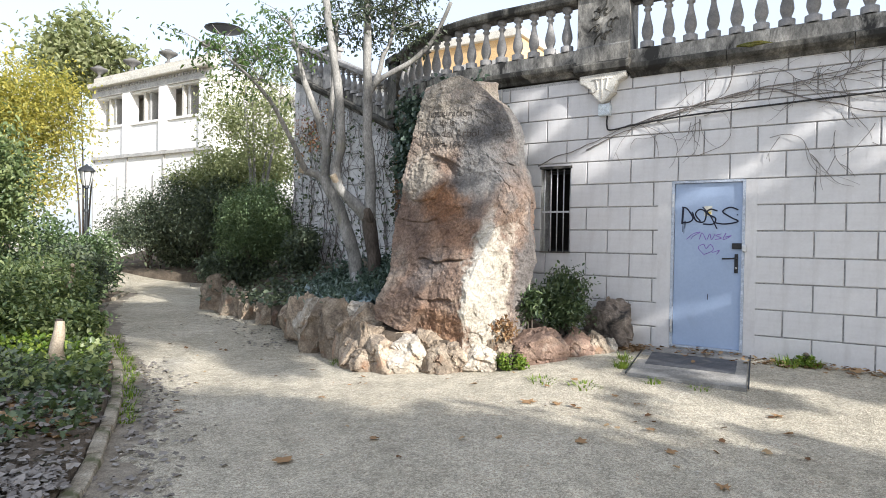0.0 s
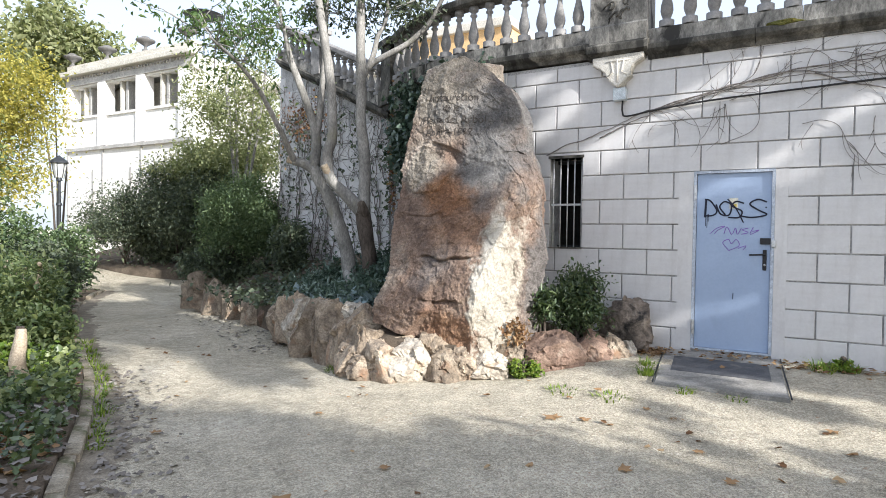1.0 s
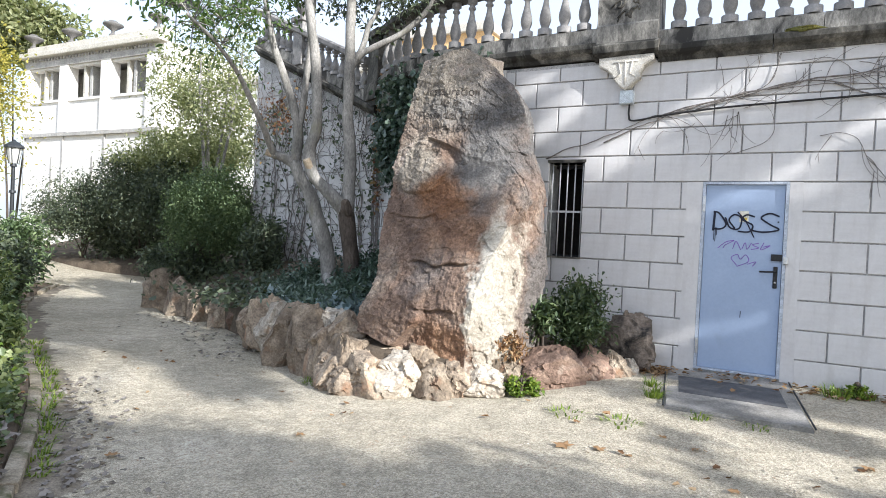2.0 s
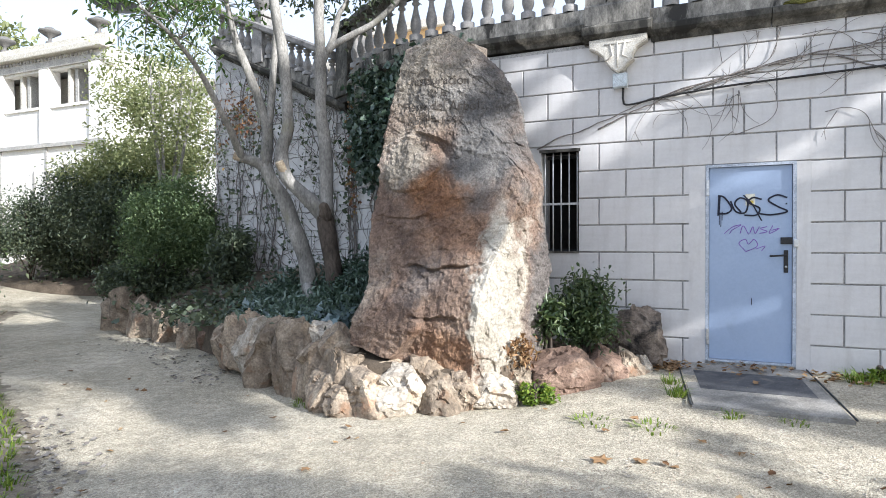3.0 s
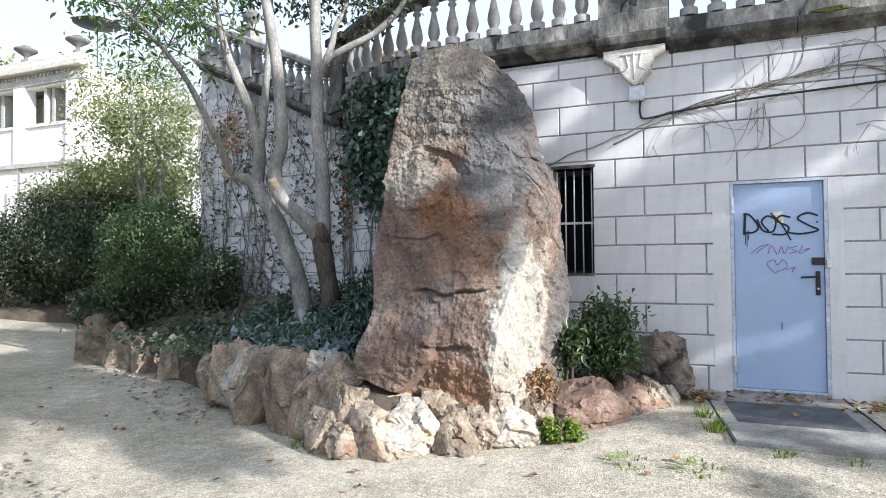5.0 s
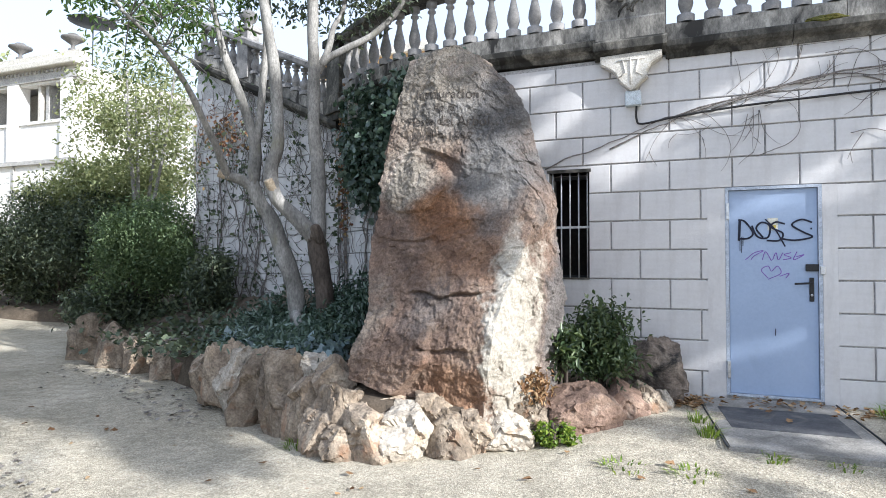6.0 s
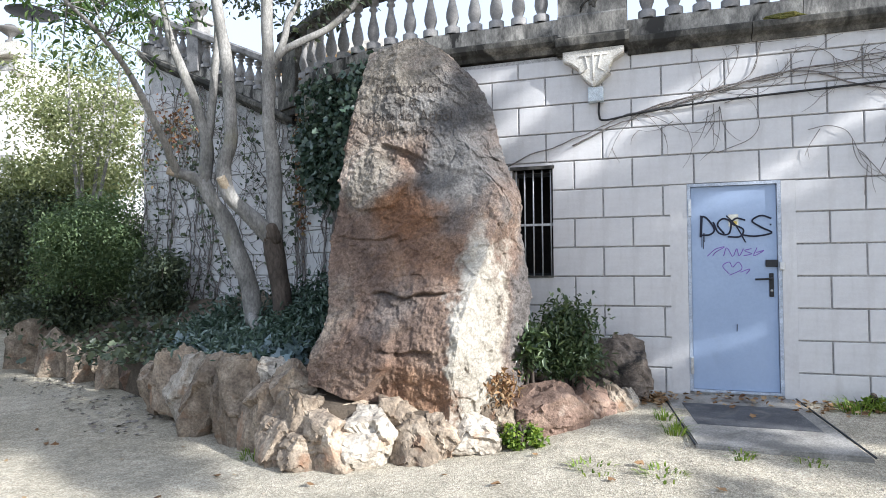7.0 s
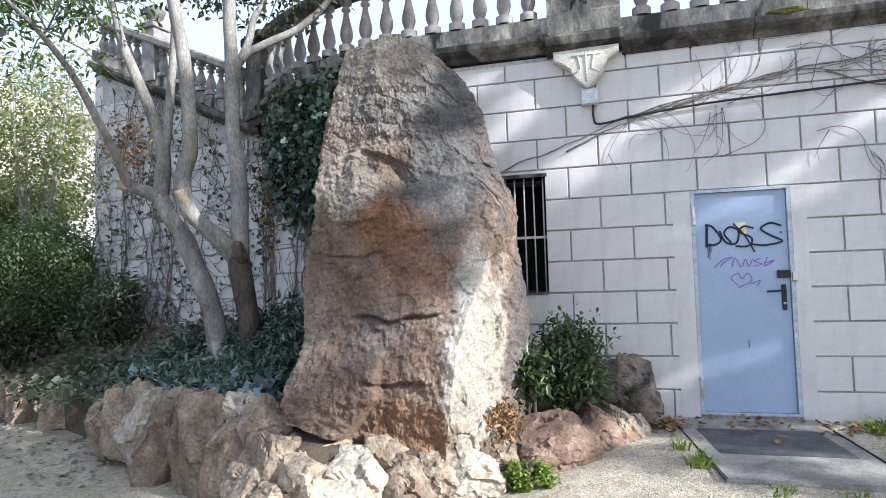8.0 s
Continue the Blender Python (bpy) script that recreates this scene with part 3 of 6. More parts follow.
# ---- cornice and balustrades ----
cornice = empty("cornice", (0, WY, 3.6), "stained stone cornice and parapet base with moss and soot", "cornice", kind="structure")
cornice.location = (0, 0, 0)


def moulding(shift):
    return [(-0.35, 3.62 + shift), (0.02, 3.62 + shift), (0.045, 3.66 + shift), (0.10, 3.69 + shift), (0.125, 3.72 + shift), (0.125, 3.775 + shift), (0.09, 3.795 + shift), (-0.35, 3.80 + shift)]


def plinth(shift):
    return [(-0.34, 3.801 + shift), (0.055, 3.801 + shift), (0.05, 3.965 + shift), (0.035, 3.98 + shift), (-0.34, 3.98 + shift)]


def run(name, x0, x1, section, material, parent, label="", n=1):
    return sweep(name, [[(x0 + (x1 - x0) * i / n, WY - o, z) for o, z in section] for i in range(n + 1)], material, parent, label)


xs = [-2.33, -1.17, 0.1, 1.4, 2.8, 4.2, 6.0, 9.0]
for a, b in zip(xs, xs[1:]):
    run("cornice_stone", a + 0.004, b - 0.004, moulding(0), CORNICE, cornice)
for a, b in zip([-2.33, -0.72, 0.9, 2.6, 4.5], [-0.72, 0.9, 2.6, 4.5, 9.0]):
    run("plinth_stone", a + 0.003, b - 0.003, plinth(0), PLINTH, cornice)
run("plinth_stone", -4.2, -3.03, plinth(0.10), PLINTH, cornice)
bent("plinth_stone", plinth(0.10), PLINTH, cornice)
sweep("plinth_stone", [[stair(u, o, stair_top(u) + z - 3.62) for o, z in plinth(0)] for u in SU], PLINTH, cornice)
run("cornice_stone", -4.2, -3.03, moulding(0.10), CORNICE, cornice)
bent("cornice_stone", moulding(0.10), CORNICE, cornice)
sweep("cornice_stone", [[stair(u, o, stair_top(u) + z - 3.62) for o, z in moulding(0)] for u in SU], CORNICE, cornice)

PED = [(-0.35, 3.68), (0.06, 3.68), (0.13, 3.71), (0.17, 3.74), (0.17, 3.82), (0.12, 3.86), (-0.35, 3.86)]
pedestal = empty("parapet_pedestal", (-2.67, WY, 3.7), "weathered carved stone pedestal between balustrade runs", "pedestal")
pedestal.location = (0, 0, 0)
run("base", -3.05, -2.31, PED, CORNICE, pedestal)
run("shaft", -3.03, -2.33, [(-0.33, 3.861), (0.12, 3.861), (0.12, 4.06), (0.09, 4.09), (0.09, 4.75), (-0.3, 4.75)], PLINTH, pedestal)
carve = []
for i in range(14):
    g = random.Random(i)
    c = Vector((-2.68 + 0.2 * math.cos(i * 0.9) * (0.4 + 0.6 * g.random()), WY - 0.093, 4.38 + 0.2 * math.sin(i * 0.9)))
    carve.append([c + Vector((0.09 * math.cos(t + i), 0, 0.09 * math.sin(t * 1.2 + i))) * (t / 4) for t in np.linspace(0.4, 4, 8)])
strands("carving", carve, 0.016, 0.008, CORNICE, pedestal, "worn relief scrollwork")
boxed("cap", (-3.07, -2.29, WY - 0.15, WY + 0.3, 4.755, 4.86), CORNICE, pedestal, bevel=0.015)


def baluster_mesh(h=0.62):
    prof = [(0.088, 0), (0.088, 0.08), (0.052, 0.085), (0.047, 0.11), (0.066, 0.16), (0.075, 0.20), (0.070, 0.26), (0.046, 0.36), (0.032, 0.43), (0.03, 0.47), (0.052, 0.485), (0.052, 0.505), (0.036, 0.52), (0.04, 0.545), (0.068, 0.56), (0.068, 0.62)]
    bm = bmesh.new()
    seg = 14
    rings = []
    for r, z in prof:
        z *= h / 0.62
        rings.append([bm.verts.new((r * math.cos(2 * math.pi * k / seg), r * math.sin(2 * math.pi * k / seg), z)) for k in range(seg)])
    for a, b in zip(rings, rings[1:]):
        for k in range(seg):
            bm.faces.new((a[k], a[(k + 1) % seg], b[(k + 1) % seg], b[k]))
    bm.faces.new(rings[-1])
    me = bpy.data.meshes.new("baluster")
    bm.to_mesh(me)
    bm.free()
    me.polygons.foreach_set("use_smooth", [True] * len(me.polygons))
    me.materials.append(BALUSTER)
    return me


BALME, BALLOW = baluster_mesh(), baluster_mesh(0.42)


def balusters(parent, spots, me):
    for x, y, z, turn in spots:
        ob = new("baluster", me)
        ob.parent = parent
        ob.matrix_basis = pose(x, y, z, 0, 0, turn)


RAIL = [(-0.13, 0), (0.09, 0), (0.12, 0.03), (0.12, 0.10), (0.09, 0.13), (-0.13, 0.13)]
bal_r = empty("balustrade", (0, 0, 0), "grey cast-stone balustrade along the terrace edge", "balustrade", "terrace balustrades")
run("rail", -2.32, 9, [(o, z + 4.60) for o, z in RAIL], CORNICE, bal_r)
balusters(bal_r, [(-2.13 + 0.262 * i, WY + 0.02, 3.98, 0) for i in range(30)], BALME)
bal_c = empty("balustrade", (0, 0, 0), "curving cast-stone balustrade on the rounded terrace corner", "balustrade", "terrace balustrades")
sweep("rail", [[(x, WY - o, z + 4.70) for o, z in RAIL] for x in (-3.04, -3.6)] + [[(*arc(a, CR + o), z + 4.70) for o, z in RAIL] for a in np.linspace(0, 42, 18)], CORNICE, bal_c)
balusters(bal_c, [(-3.22 - 0.25 * i, WY + 0.02, 4.08, 0) for i in range(4)] + [(*arc(a, CR - 0.02), 4.08, -a) for a in np.linspace(0.5, 40, 11)], BALME)
pier = empty("corner_pier", (0, 0, 0), "dark weathered stone pier at the head of the stair balustrade", "pier")
pm = Matrix.Translation((*arc(44.5, CR - 0.05), 0)) @ pose(0, 0, 0, 0, 0, -30)
boxed("shaft", (-0.2, 0.2, -0.2, 0.2, 3.6, 4.72), CORNICE, pier, bevel=0.012, m=pm)
boxed("cap", (-0.25, 0.25, -0.25, 0.25, 4.722, 4.84), CORNICE, pier, bevel=0.02, m=pm)
boxed("base_moulding", (-0.24, 0.24, -0.24, 0.24, 3.70, 3.98), CORNICE, pier, bevel=0.02, m=pm)
bal_s = empty("balustrade", (0, 0, 0), "raking cast-stone balustrade climbing beside the stair", "balustrade", "terrace balustrades")
sr = [u for u in SU if u > 0.2]
sweep("rail", [[stair(u, o, stair_top(u) + 0.36 + z + 0.42) for o, z in RAIL] for u in sr], BALUSTER, bal_s)
nu = SLEN * 0.62
nm_ = Matrix.Translation(stair(nu, -0.05, stair_top(nu))) @ pose(0, 0, 0, 0, 0, math.degrees(math.atan2(SDIR.y, SDIR.x)))
boxed("newel", (-0.13, 0.13, -0.13, 0.13, 0.2, 1.0), BALUSTER, bal_s, bevel=0.012, m=nm_)
boxed("newel_cap", (-0.17, 0.17, -0.17, 0.17, 1.001, 1.09), BALUSTER, bal_s, bevel=0.015, m=nm_)
uv_, uf_ = tube([(0, 0, 1.09), (0, 0, 1.15), (0, 0, 1.20), (0, 0, 1.30), (0, 0, 1.36), (0, 0, 1.42)], [0.10, 0.06, 0.12, 0.16, 0.10, 0.02], 14)
meshed("finial", data([nm_ @ p for p in uv_], uf_), URN, bal_s, "dark stone finial", True)
turn_s = math.degrees(math.atan2(SDIR.y, SDIR.x))
balusters(bal_s, [(*stair(u, -0.02, stair_top(u) + 0.345), turn_s) for u in np.arange(0.4, SLEN - 0.1, 0.19)], BALLOW)


# ---- wall fittings ----
def window_grille():
    w = empty("window_1", (0, 0, 0), "small barred window with an unlit room painted near-black behind", "window", kind="structure")
    x0, x1, z0, z1 = -3.56, -3.12, 1.32, 2.49
    boxed("window_frame", (x0, x1, WY + 0.30, WY + 0.36, z0, z0 + 0.04), DARKIRON, w)
    boxed("window_frame", (x0, x1, WY + 0.30, WY + 0.36, z1 - 0.04, z1), DARKIRON, w)
    boxed("lintel", (x0 - 0.02, x1 + 0.02, WY - 0.01, WY + 0.25, z1, z1 + 0.035), CORNICE, w)
    boxed("window_sill", (x0, x1, WY - 0.012, WY + 0.30, z0 - 0.001, z0 + 0.02), CORNICE, w)
    # added near-black box: the room's shade is put into its colour
    boxed("room_shade_back", (x0 - 0.3, x1 + 0.3, WY + 0.9, WY + 0.95, z0 - 0.4, z1 + 0.4), DARKROOM, w)
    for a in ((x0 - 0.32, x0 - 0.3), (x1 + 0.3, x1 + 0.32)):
        boxed("room_shade_side", (*a, WY + 0.41, WY + 0.95, z0 - 0.4, z1 + 0.4), DARKROOM, w)
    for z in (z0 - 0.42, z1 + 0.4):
        boxed("room_shade_side", (x0 - 0.32, x1 + 0.32, WY + 0.41, WY + 0.95, z, z + 0.02), DARKROOM, w)
    for i in range(5):
        x = x0 + 0.03 + i * 0.095
        strands("bar", [[Vector((x, WY + 0.07, z0)), Vector((x, WY + 0.07, z1))]], 0.008, 0.008, IRON, w, seg=8)
    boxed("cross_bar", (x0, x1, WY + 0.06, WY + 0.068, 1.88, 1.905), IRON, w)


window_grille()


def ribbon(name, pts, width, material, parent, y):
    """A flat painted stroke on an upright face at depth y."""
    V, F = [], []
    P = [Vector((p[0], 0, p[1])) for p in pts]
    for i, p in enumerate(P):
        t = (P[min(i + 1, len(P) - 1)] - P[max(i - 1, 0)]).normalized()
        s = Vector((-t.z, 0, t.x)) * width * 0.5
        V += [(p.x + s.x, y, p.z + s.z), (p.x - s.x, y, p.z - s.z)]
    F = [(2 * i, 2 * i + 1, 2 * i + 3, 2 * i + 2) for i in range(len(P) - 1)]
    return meshed(name, data(V, F), material, parent)


def door():
    d = empty("door_1", (0, 0, 0), "blue-grey steel service door marked with graffiti, closed", "door", kind="structure")
    x0, x1, z0, z1 = -1.76, -0.96, 0.20, 2.235
    y = WY + 0.03
    boxed("door_leaf", (x0 + 0.015, x1 - 0.015, y, y + 0.05, z0 + 0.01, z1 - 0.012), DOORBLUE, d, bevel=0.004)
    for a in ((x0 - 0.02, x0 + 0.012), (x1 - 0.012, x1 + 0.02)):
        boxed("door_frame", (*a, WY - 0.002, WY + 0.12, z0 - 0.01, z1 + 0.02), FRAMEGREY, d)
    boxed("door_frame", (x0 + 0.012, x1 - 0.012, WY - 0.002, WY + 0.12, z1 - 0.009, z1 + 0.02), FRAMEGREY, d)
    boxed("threshold", (x0 + 0.012, x1 - 0.012, WY - 0.004, WY + 0.12, z0 - 0.014, z0 + 0.007), FRAMEGREY, d)
    boxed("backing", (x0, x1, WY + 0.13, WY + 0.4, z0, z1 + 0.02), DARKROOM, d)
    for z in (1.93, 0.36):
        boxed("hinge", (x0 - 0.012, x0 + 0.018, y - 0.05, y - 0.025, z, z + 0.17), STEEL, d, bevel=0.006)
    boxed("lock_plate", (x1 - 0.09, x1 - 0.05, y - 0.012, y, 1.13, 1.36), BLACK, d, bevel=0.008)
    h = limb("handle", [(x1 - 0.07, y - 0.01, 1.31), (x1 - 0.07, y - 0.06, 1.31), (x1 - 0.12, y - 0.065, 1.305), (x1 - 0.22, y - 0.06, 1.30)], 0.011, 0.010, BLACK, d, "black lever handle", wobble=0)
    strands("key_cylinder", [[Vector((x1 - 0.07, y - 0.02, 1.19)), Vector((x1 - 0.07, y, 1.19))]], 0.013, 0.013, STEEL, d, seg=12)
    boxed("hasp", (x1 - 0.12, x1 + 0.015, y - 0.026, y - 0.001, 1.42, 1.49), BLACK, d, bevel=0.008)
    boxed("padlock", (x1 - 0.005, x1 + 0.04, y - 0.06, y - 0.028, 1.39, 1.47), STEEL, d, bevel=0.008)
    boxed("sticker", (-1.40, -1.31, y - 0.003, y - 0.001, 1.82, 1.94), plain("faded_sticker", (0.62, 0.60, 0.50), 0.6), d, "faded pale sticker")
    boxed("sticker_mark", (-1.385, -1.325, y - 0.004, y - 0.0031, 1.84, 1.87), plain("sticker_yellow", (0.55, 0.42, 0.08), 0.6), d)
    ink, purple = plain("black_marker", (0.012, 0.014, 0.03), 0.5), plain("purple_marker", (0.22, 0.10, 0.42), 0.5)
    yy = y - 0.006
    sp = lambda pts, n=6: [(p.x, p.y) for p in smooth_path([(a, b, 0) for a, b in pts], n)]
    # a looping tag of broad strokes; it spells nothing legible
    ribbon("graffiti_stroke", sp([(-1.645, 1.93), (-1.65, 1.83), (-1.655, 1.72)]), 0.024, ink, d, yy)
    ribbon("graffiti_stroke", sp([(-1.66, 1.93), (-1.60, 1.91), (-1.53, 1.80), (-1.57, 1.745), (-1.66, 1.74)]), 0.018, ink, d, yy - 0.0006)
    ribbon("graffiti_stroke", sp([(-1.54, 1.87), (-1.49, 1.76), (-1.40, 1.75), (-1.38, 1.86), (-1.45, 1.90), (-1.50, 1.84), (-1.44, 1.75)]), 0.017, ink, d, yy - 0.0012)
    ribbon("graffiti_stroke", sp([(-1.25, 1.88), (-1.33, 1.90), (-1.37, 1.85), (-1.27, 1.79), (-1.30, 1.72), (-1.41, 1.72)]), 0.017, ink, d, yy - 0.0018)
    ribbon("graffiti_stroke", sp([(-1.42, 1.93), (-1.33, 1.82), (-1.25, 1.66)]), 0.013, ink, d, yy - 0.0024)
    ribbon("graffiti_stroke", sp([(-1.02, 1.89), (-1.11, 1.92), (-1.19, 1.87), (-1.10, 1.80), (-1.02, 1.75), (-1.16, 1.72), (-1.28, 1.735)]), 0.017, ink, d, yy - 0.003)
    for x, b in ((-1.645, 1.62), (-1.618, 1.67), (-1.63, 1.60)):
        ribbon("graffiti_drip", [(x, 1.76), (x - 0.002, b)], 0.006, ink, d, yy - 0.0036)
    ribbon("graffiti_dot", [(-1.035, 1.83), (-1.02, 1.83)], 0.016, ink, d, yy)
    for i, st in enumerate([[(-1.60, 1.53), (-1.52, 1.60), (-1.44, 1.62), (-1.52, 1.57), (-1.55, 1.53)], [(-1.45, 1.53), (-1.42, 1.61), (-1.37, 1.52)], [(-1.36, 1.53), (-1.33, 1.60), (-1.31, 1.53), (-1.27, 1.60)], [(-1.20, 1.60), (-1.26, 1.58), (-1.20, 1.55), (-1.27, 1.53)], [(-1.15, 1.61), (-1.18, 1.53), (-1.09, 1.58), (-1.16, 1.56)],
                             [(-1.40, 1.35), (-1.46, 1.43), (-1.40, 1.47), (-1.37, 1.42), (-1.32, 1.47), (-1.29, 1.40), (-1.40, 1.34)], [(-1.30, 1.37), (-1.22, 1.40), (-1.25, 1.35)]]):
        ribbon("graffiti_line", sp(st), 0.007, purple, d, yy - 0.0003 * i)
    ribbon("scratch", [(-1.34, 0.86), (-1.342, 0.79)], 0.008, ink, d, yy)


door()


def shield_bracket():
    b = empty("carved_bracket", (0, 0, 0), "pale carved shield bracket under the cornice", "bracket")
    out = [(-0.31, 0.0), (0.31, 0.02), (0.31, -0.06), (0.20, -0.12), (0.16, -0.20), (0.17, -0.25), (0.11, -0.29), (0.05, -0.36), (0.0, -0.385), (-0.07, -0.33), (-0.13, -0.26), (-0.15, -0.20), (-0.22, -0.14), (-0.31, -0.09)]
    bm = bmesh.new()
    f = bm.faces.new([bm.verts.new((-2.67 + x, WY - 0.12, 3.69 + z)) for x, z in out])
    r = bmesh.ops.extrude_face_region(bm, geom=[f])
    for v in r["geom"]:
        if isinstance(v, bmesh.types.BMVert):
            v.co.y = WY + 0.02
    bmesh.ops.bevel(bm, geom=[e for e in bm.edges if all(v.co.y < WY - 0.1 for v in e.verts)], offset=0.012, segments=2, affect="EDGES")
    bmesh.ops.recalc_face_normals(bm, faces=bm.faces)
    part("shield", bm, CARVED, b)
    for i, p in enumerate([[(0, -0.05), (0.0, -0.33)], [(-0.08, -0.06), (-0.05, -0.2), (-0.13, -0.25)], [(0.08, -0.06), (0.05, -0.2), (0.12, -0.24)], [(-0.14, -0.07), (0.15, -0.06)]]):
        strands("rib", [[Vector((-2.67 + x, WY - 0.121, 3.69 + z)) for x, z in p]], 0.010, 0.008, CARVED, b, seg=6)
    j = empty("junction_box", (0, 0, 0), "small pale grey electrical box on the wall", "junction box")
    boxed("casing", (-2.73, -2.57, WY - 0.075, WY + 0.002, 3.15, 3.31), BOXGREY, j, bevel=0.012)
    boxed("lid", (-2.722, -2.578, WY - 0.084, WY - 0.0755, 3.158, 3.302), BOXGREY, j, bevel=0.004)


shield_bracket()
cable = limb("cable", [(-2.62, WY - 0.03, 3.15), (-2.62, WY - 0.03, 3.02), (-2.56, WY - 0.03, 2.96), (-2.2, WY - 0.03, 3.01), (-1.6, WY - 0.03, 3.06), (-0.8, WY - 0.03, 3.09), (0.4, WY - 0.03, 3.13), (3, WY - 0.03, 3.2)], 0.011, 0.011, CABLE, None, wobble=0)
tagged(cable, "black electrical cable run along the wall", "cable")


def wall_vines():
    """Bare creeper stems spreading over the main wall."""
    v = empty("creeper", (0, 0, 0), "leafless creeper stems clinging to the wall", "creeper")
    g = random.Random(5)
    P = lambda pts: [Vector((a, WY - 0.018 - 0.008 * g.random(), b)) for a, b in pts]

    def wander(a, b, sag, n=26, jit=0.06):
        out = []
        for i in range(n + 1):
            t = i / n
            out.append((a[0] + (b[0] - a[0]) * t, a[1] + (b[1] - a[1]) * t + sag * math.sin(math.pi * t) + jit * noise.noise(Vector((t * 4 + a[0], b[1] * 3, a[1] * 5))) + jit * 0.25 * noise.noise(Vector((t * 15 + a[0], b[1] * 3, a[1] * 5)))))
        return P(out)

    main = [wander((-3.6, 2.58), (-2.3, 3.02), -0.05), wander((-2.9, 2.72), (-1.9, 3.10), 0.03), wander((-2.3, 3.0), (-0.4, 3.25), 0.08), wander((-2.2, 3.02), (1.0, 3.36), 0.12),
            wander((-1.9, 3.06), (0.6, 3.02), 0.22), wander((-1.2, 3.25), (0.7, 3.45), 0.04), wander((-0.6, 3.2), (0.9, 2.72), 0.02)]
    for m in main:
        strands("main_stem", [m], 0.009, 0.004, VINE, v)
    tw = []

    def creep(x, z, ang, length, depth=0):
        """A stem that turns gently as it grows, with side shoots."""
        pts, bend = [], g.uniform(-0.12, 0.12)
        for k in range(int(length / 0.035)):
            pts.append((x, min(z, 3.6)))
            bend += g.uniform(-0.09, 0.09) - bend * 0.12
            ang += bend
            x += 0.035 * math.cos(ang)
            z += 0.035 * math.sin(ang)
            if depth < 2 and g.random() < 0.10:
                creep(x, z, ang + g.choice([-1, 1]) * g.uniform(0.4, 1.1), length * g.uniform(0.25, 0.55), depth + 1)
        if len(pts) > 2:
            tw.append(P(pts))

    for i in range(13):
        x = g.uniform(-2.4, 0.9)
        creep(x, 2.95 + 0.09 * (x + 2.4) + g.uniform(-0.05, 0.25), g.uniform(-0.2, 0.6), g.uniform(0.5, 1.3))
    for i in range(5):
        creep(g.uniform(-1.62, -1.42), g.uniform(2.95, 3.05), -1.57 + g.uniform(-0.2, 0.2), g.uniform(0.4, 0.72), 1)
    for x, z, ang, ln in ((-0.06, 2.75, -1.9, 0.65), (0.3, 2.8, -1.8, 0.5), (-0.6, 2.72, -2.2, 0.35), (-1.5, 2.55, 0.25, 0.9), (-0.7, 2.72, 0.15, 1.2), (-1.9, 2.9, -2.4, 0.4), (-2.3, 2.95, -2.3, 0.5), (-0.9, 3.5, 0.1, 1.2), (-0.4, 3.45, -0.3, 1.0)):
        creep(x, z, ang, ln, 1)
    strands("twig", tw, 0.004, 0.0015, VINE, v)["kind"] = "stuff"


wall_vines()

# ---- door step ----
step = empty("door_step", (0, 0, 0), "low concrete step with a dark metal plate widened over a painted shadow band", "step")
ex = [(-2.05, 8.07), (-0.86, 8.07), (-0.70, 6.45), (-1.84, 6.45)]
bm = bmesh.new()
lo = [bm.verts.new((x, y, -0.05)) for x, y in ex]
hi = [bm.verts.new((x, y, 0.165 if y > 7 else 0.11)) for x, y in ex]
bm.faces.new(hi)
for i in range(4):
    bm.faces.new((lo[i], lo[(i + 1) % 4], hi[(i + 1) % 4], hi[i]))
bmesh.ops.recalc_face_normals(bm, faces=bm.faces)
bmesh.ops.bevel(bm, geom=[e for e in bm.edges if all(v.co.z > 0 for v in e.verts)], offset=0.012, segments=2, affect="EDGES")
part("slab", bm, CONCRETE, step)
sl = lambda y: 0.11 + (y - 6.45) / 1.62 * 0.055
# metal plate drawn wider so its dark colour also stands for the shadow band
for nm, a, b, k, mt, dz in (("plate", 7.0, 7.68, 0.12, MAT, 0.004),):
    V = [(-1.84 - (a - 6.45) * 0.13 + k, a, sl(a) + dz), (-0.70 - (a - 6.45) * 0.1 - k, a, sl(a) + dz), (-0.70 - (b - 6.45) * 0.1 - k, b, sl(b) + dz), (-1.84 - (b - 6.45) * 0.13 + k, b, sl(b) + dz)]
    V += [(x, y, z - 0.012) for x, y, z in V]
    meshed(nm, data(V, [(0, 1, 2, 3), (0, 4, 5, 1), (1, 5, 6, 2), (2, 6, 7, 3), (3, 7, 4, 0)]), mt, step, "dark scuffed metal plate, widened to paint in the shadow band")
for ea in ([Vector((-1.85, 6.45, 0.11)), Vector((-2.06, 8.06, 0.168))], [Vector((-0.69, 6.45, 0.11)), Vector((-0.85, 8.06, 0.168))]):
    strands("edge_angle", [ea], 0.008, 0.008, DARKIRON, step, seg=6)

# ---- kerb ----
kerb = empty("kerb", (0, 0, 0), "mossy worn concrete edging of the planting bed", "kerb", kind="structure")
kp = smooth_path([(*p, 0) for p in KERB], 2)
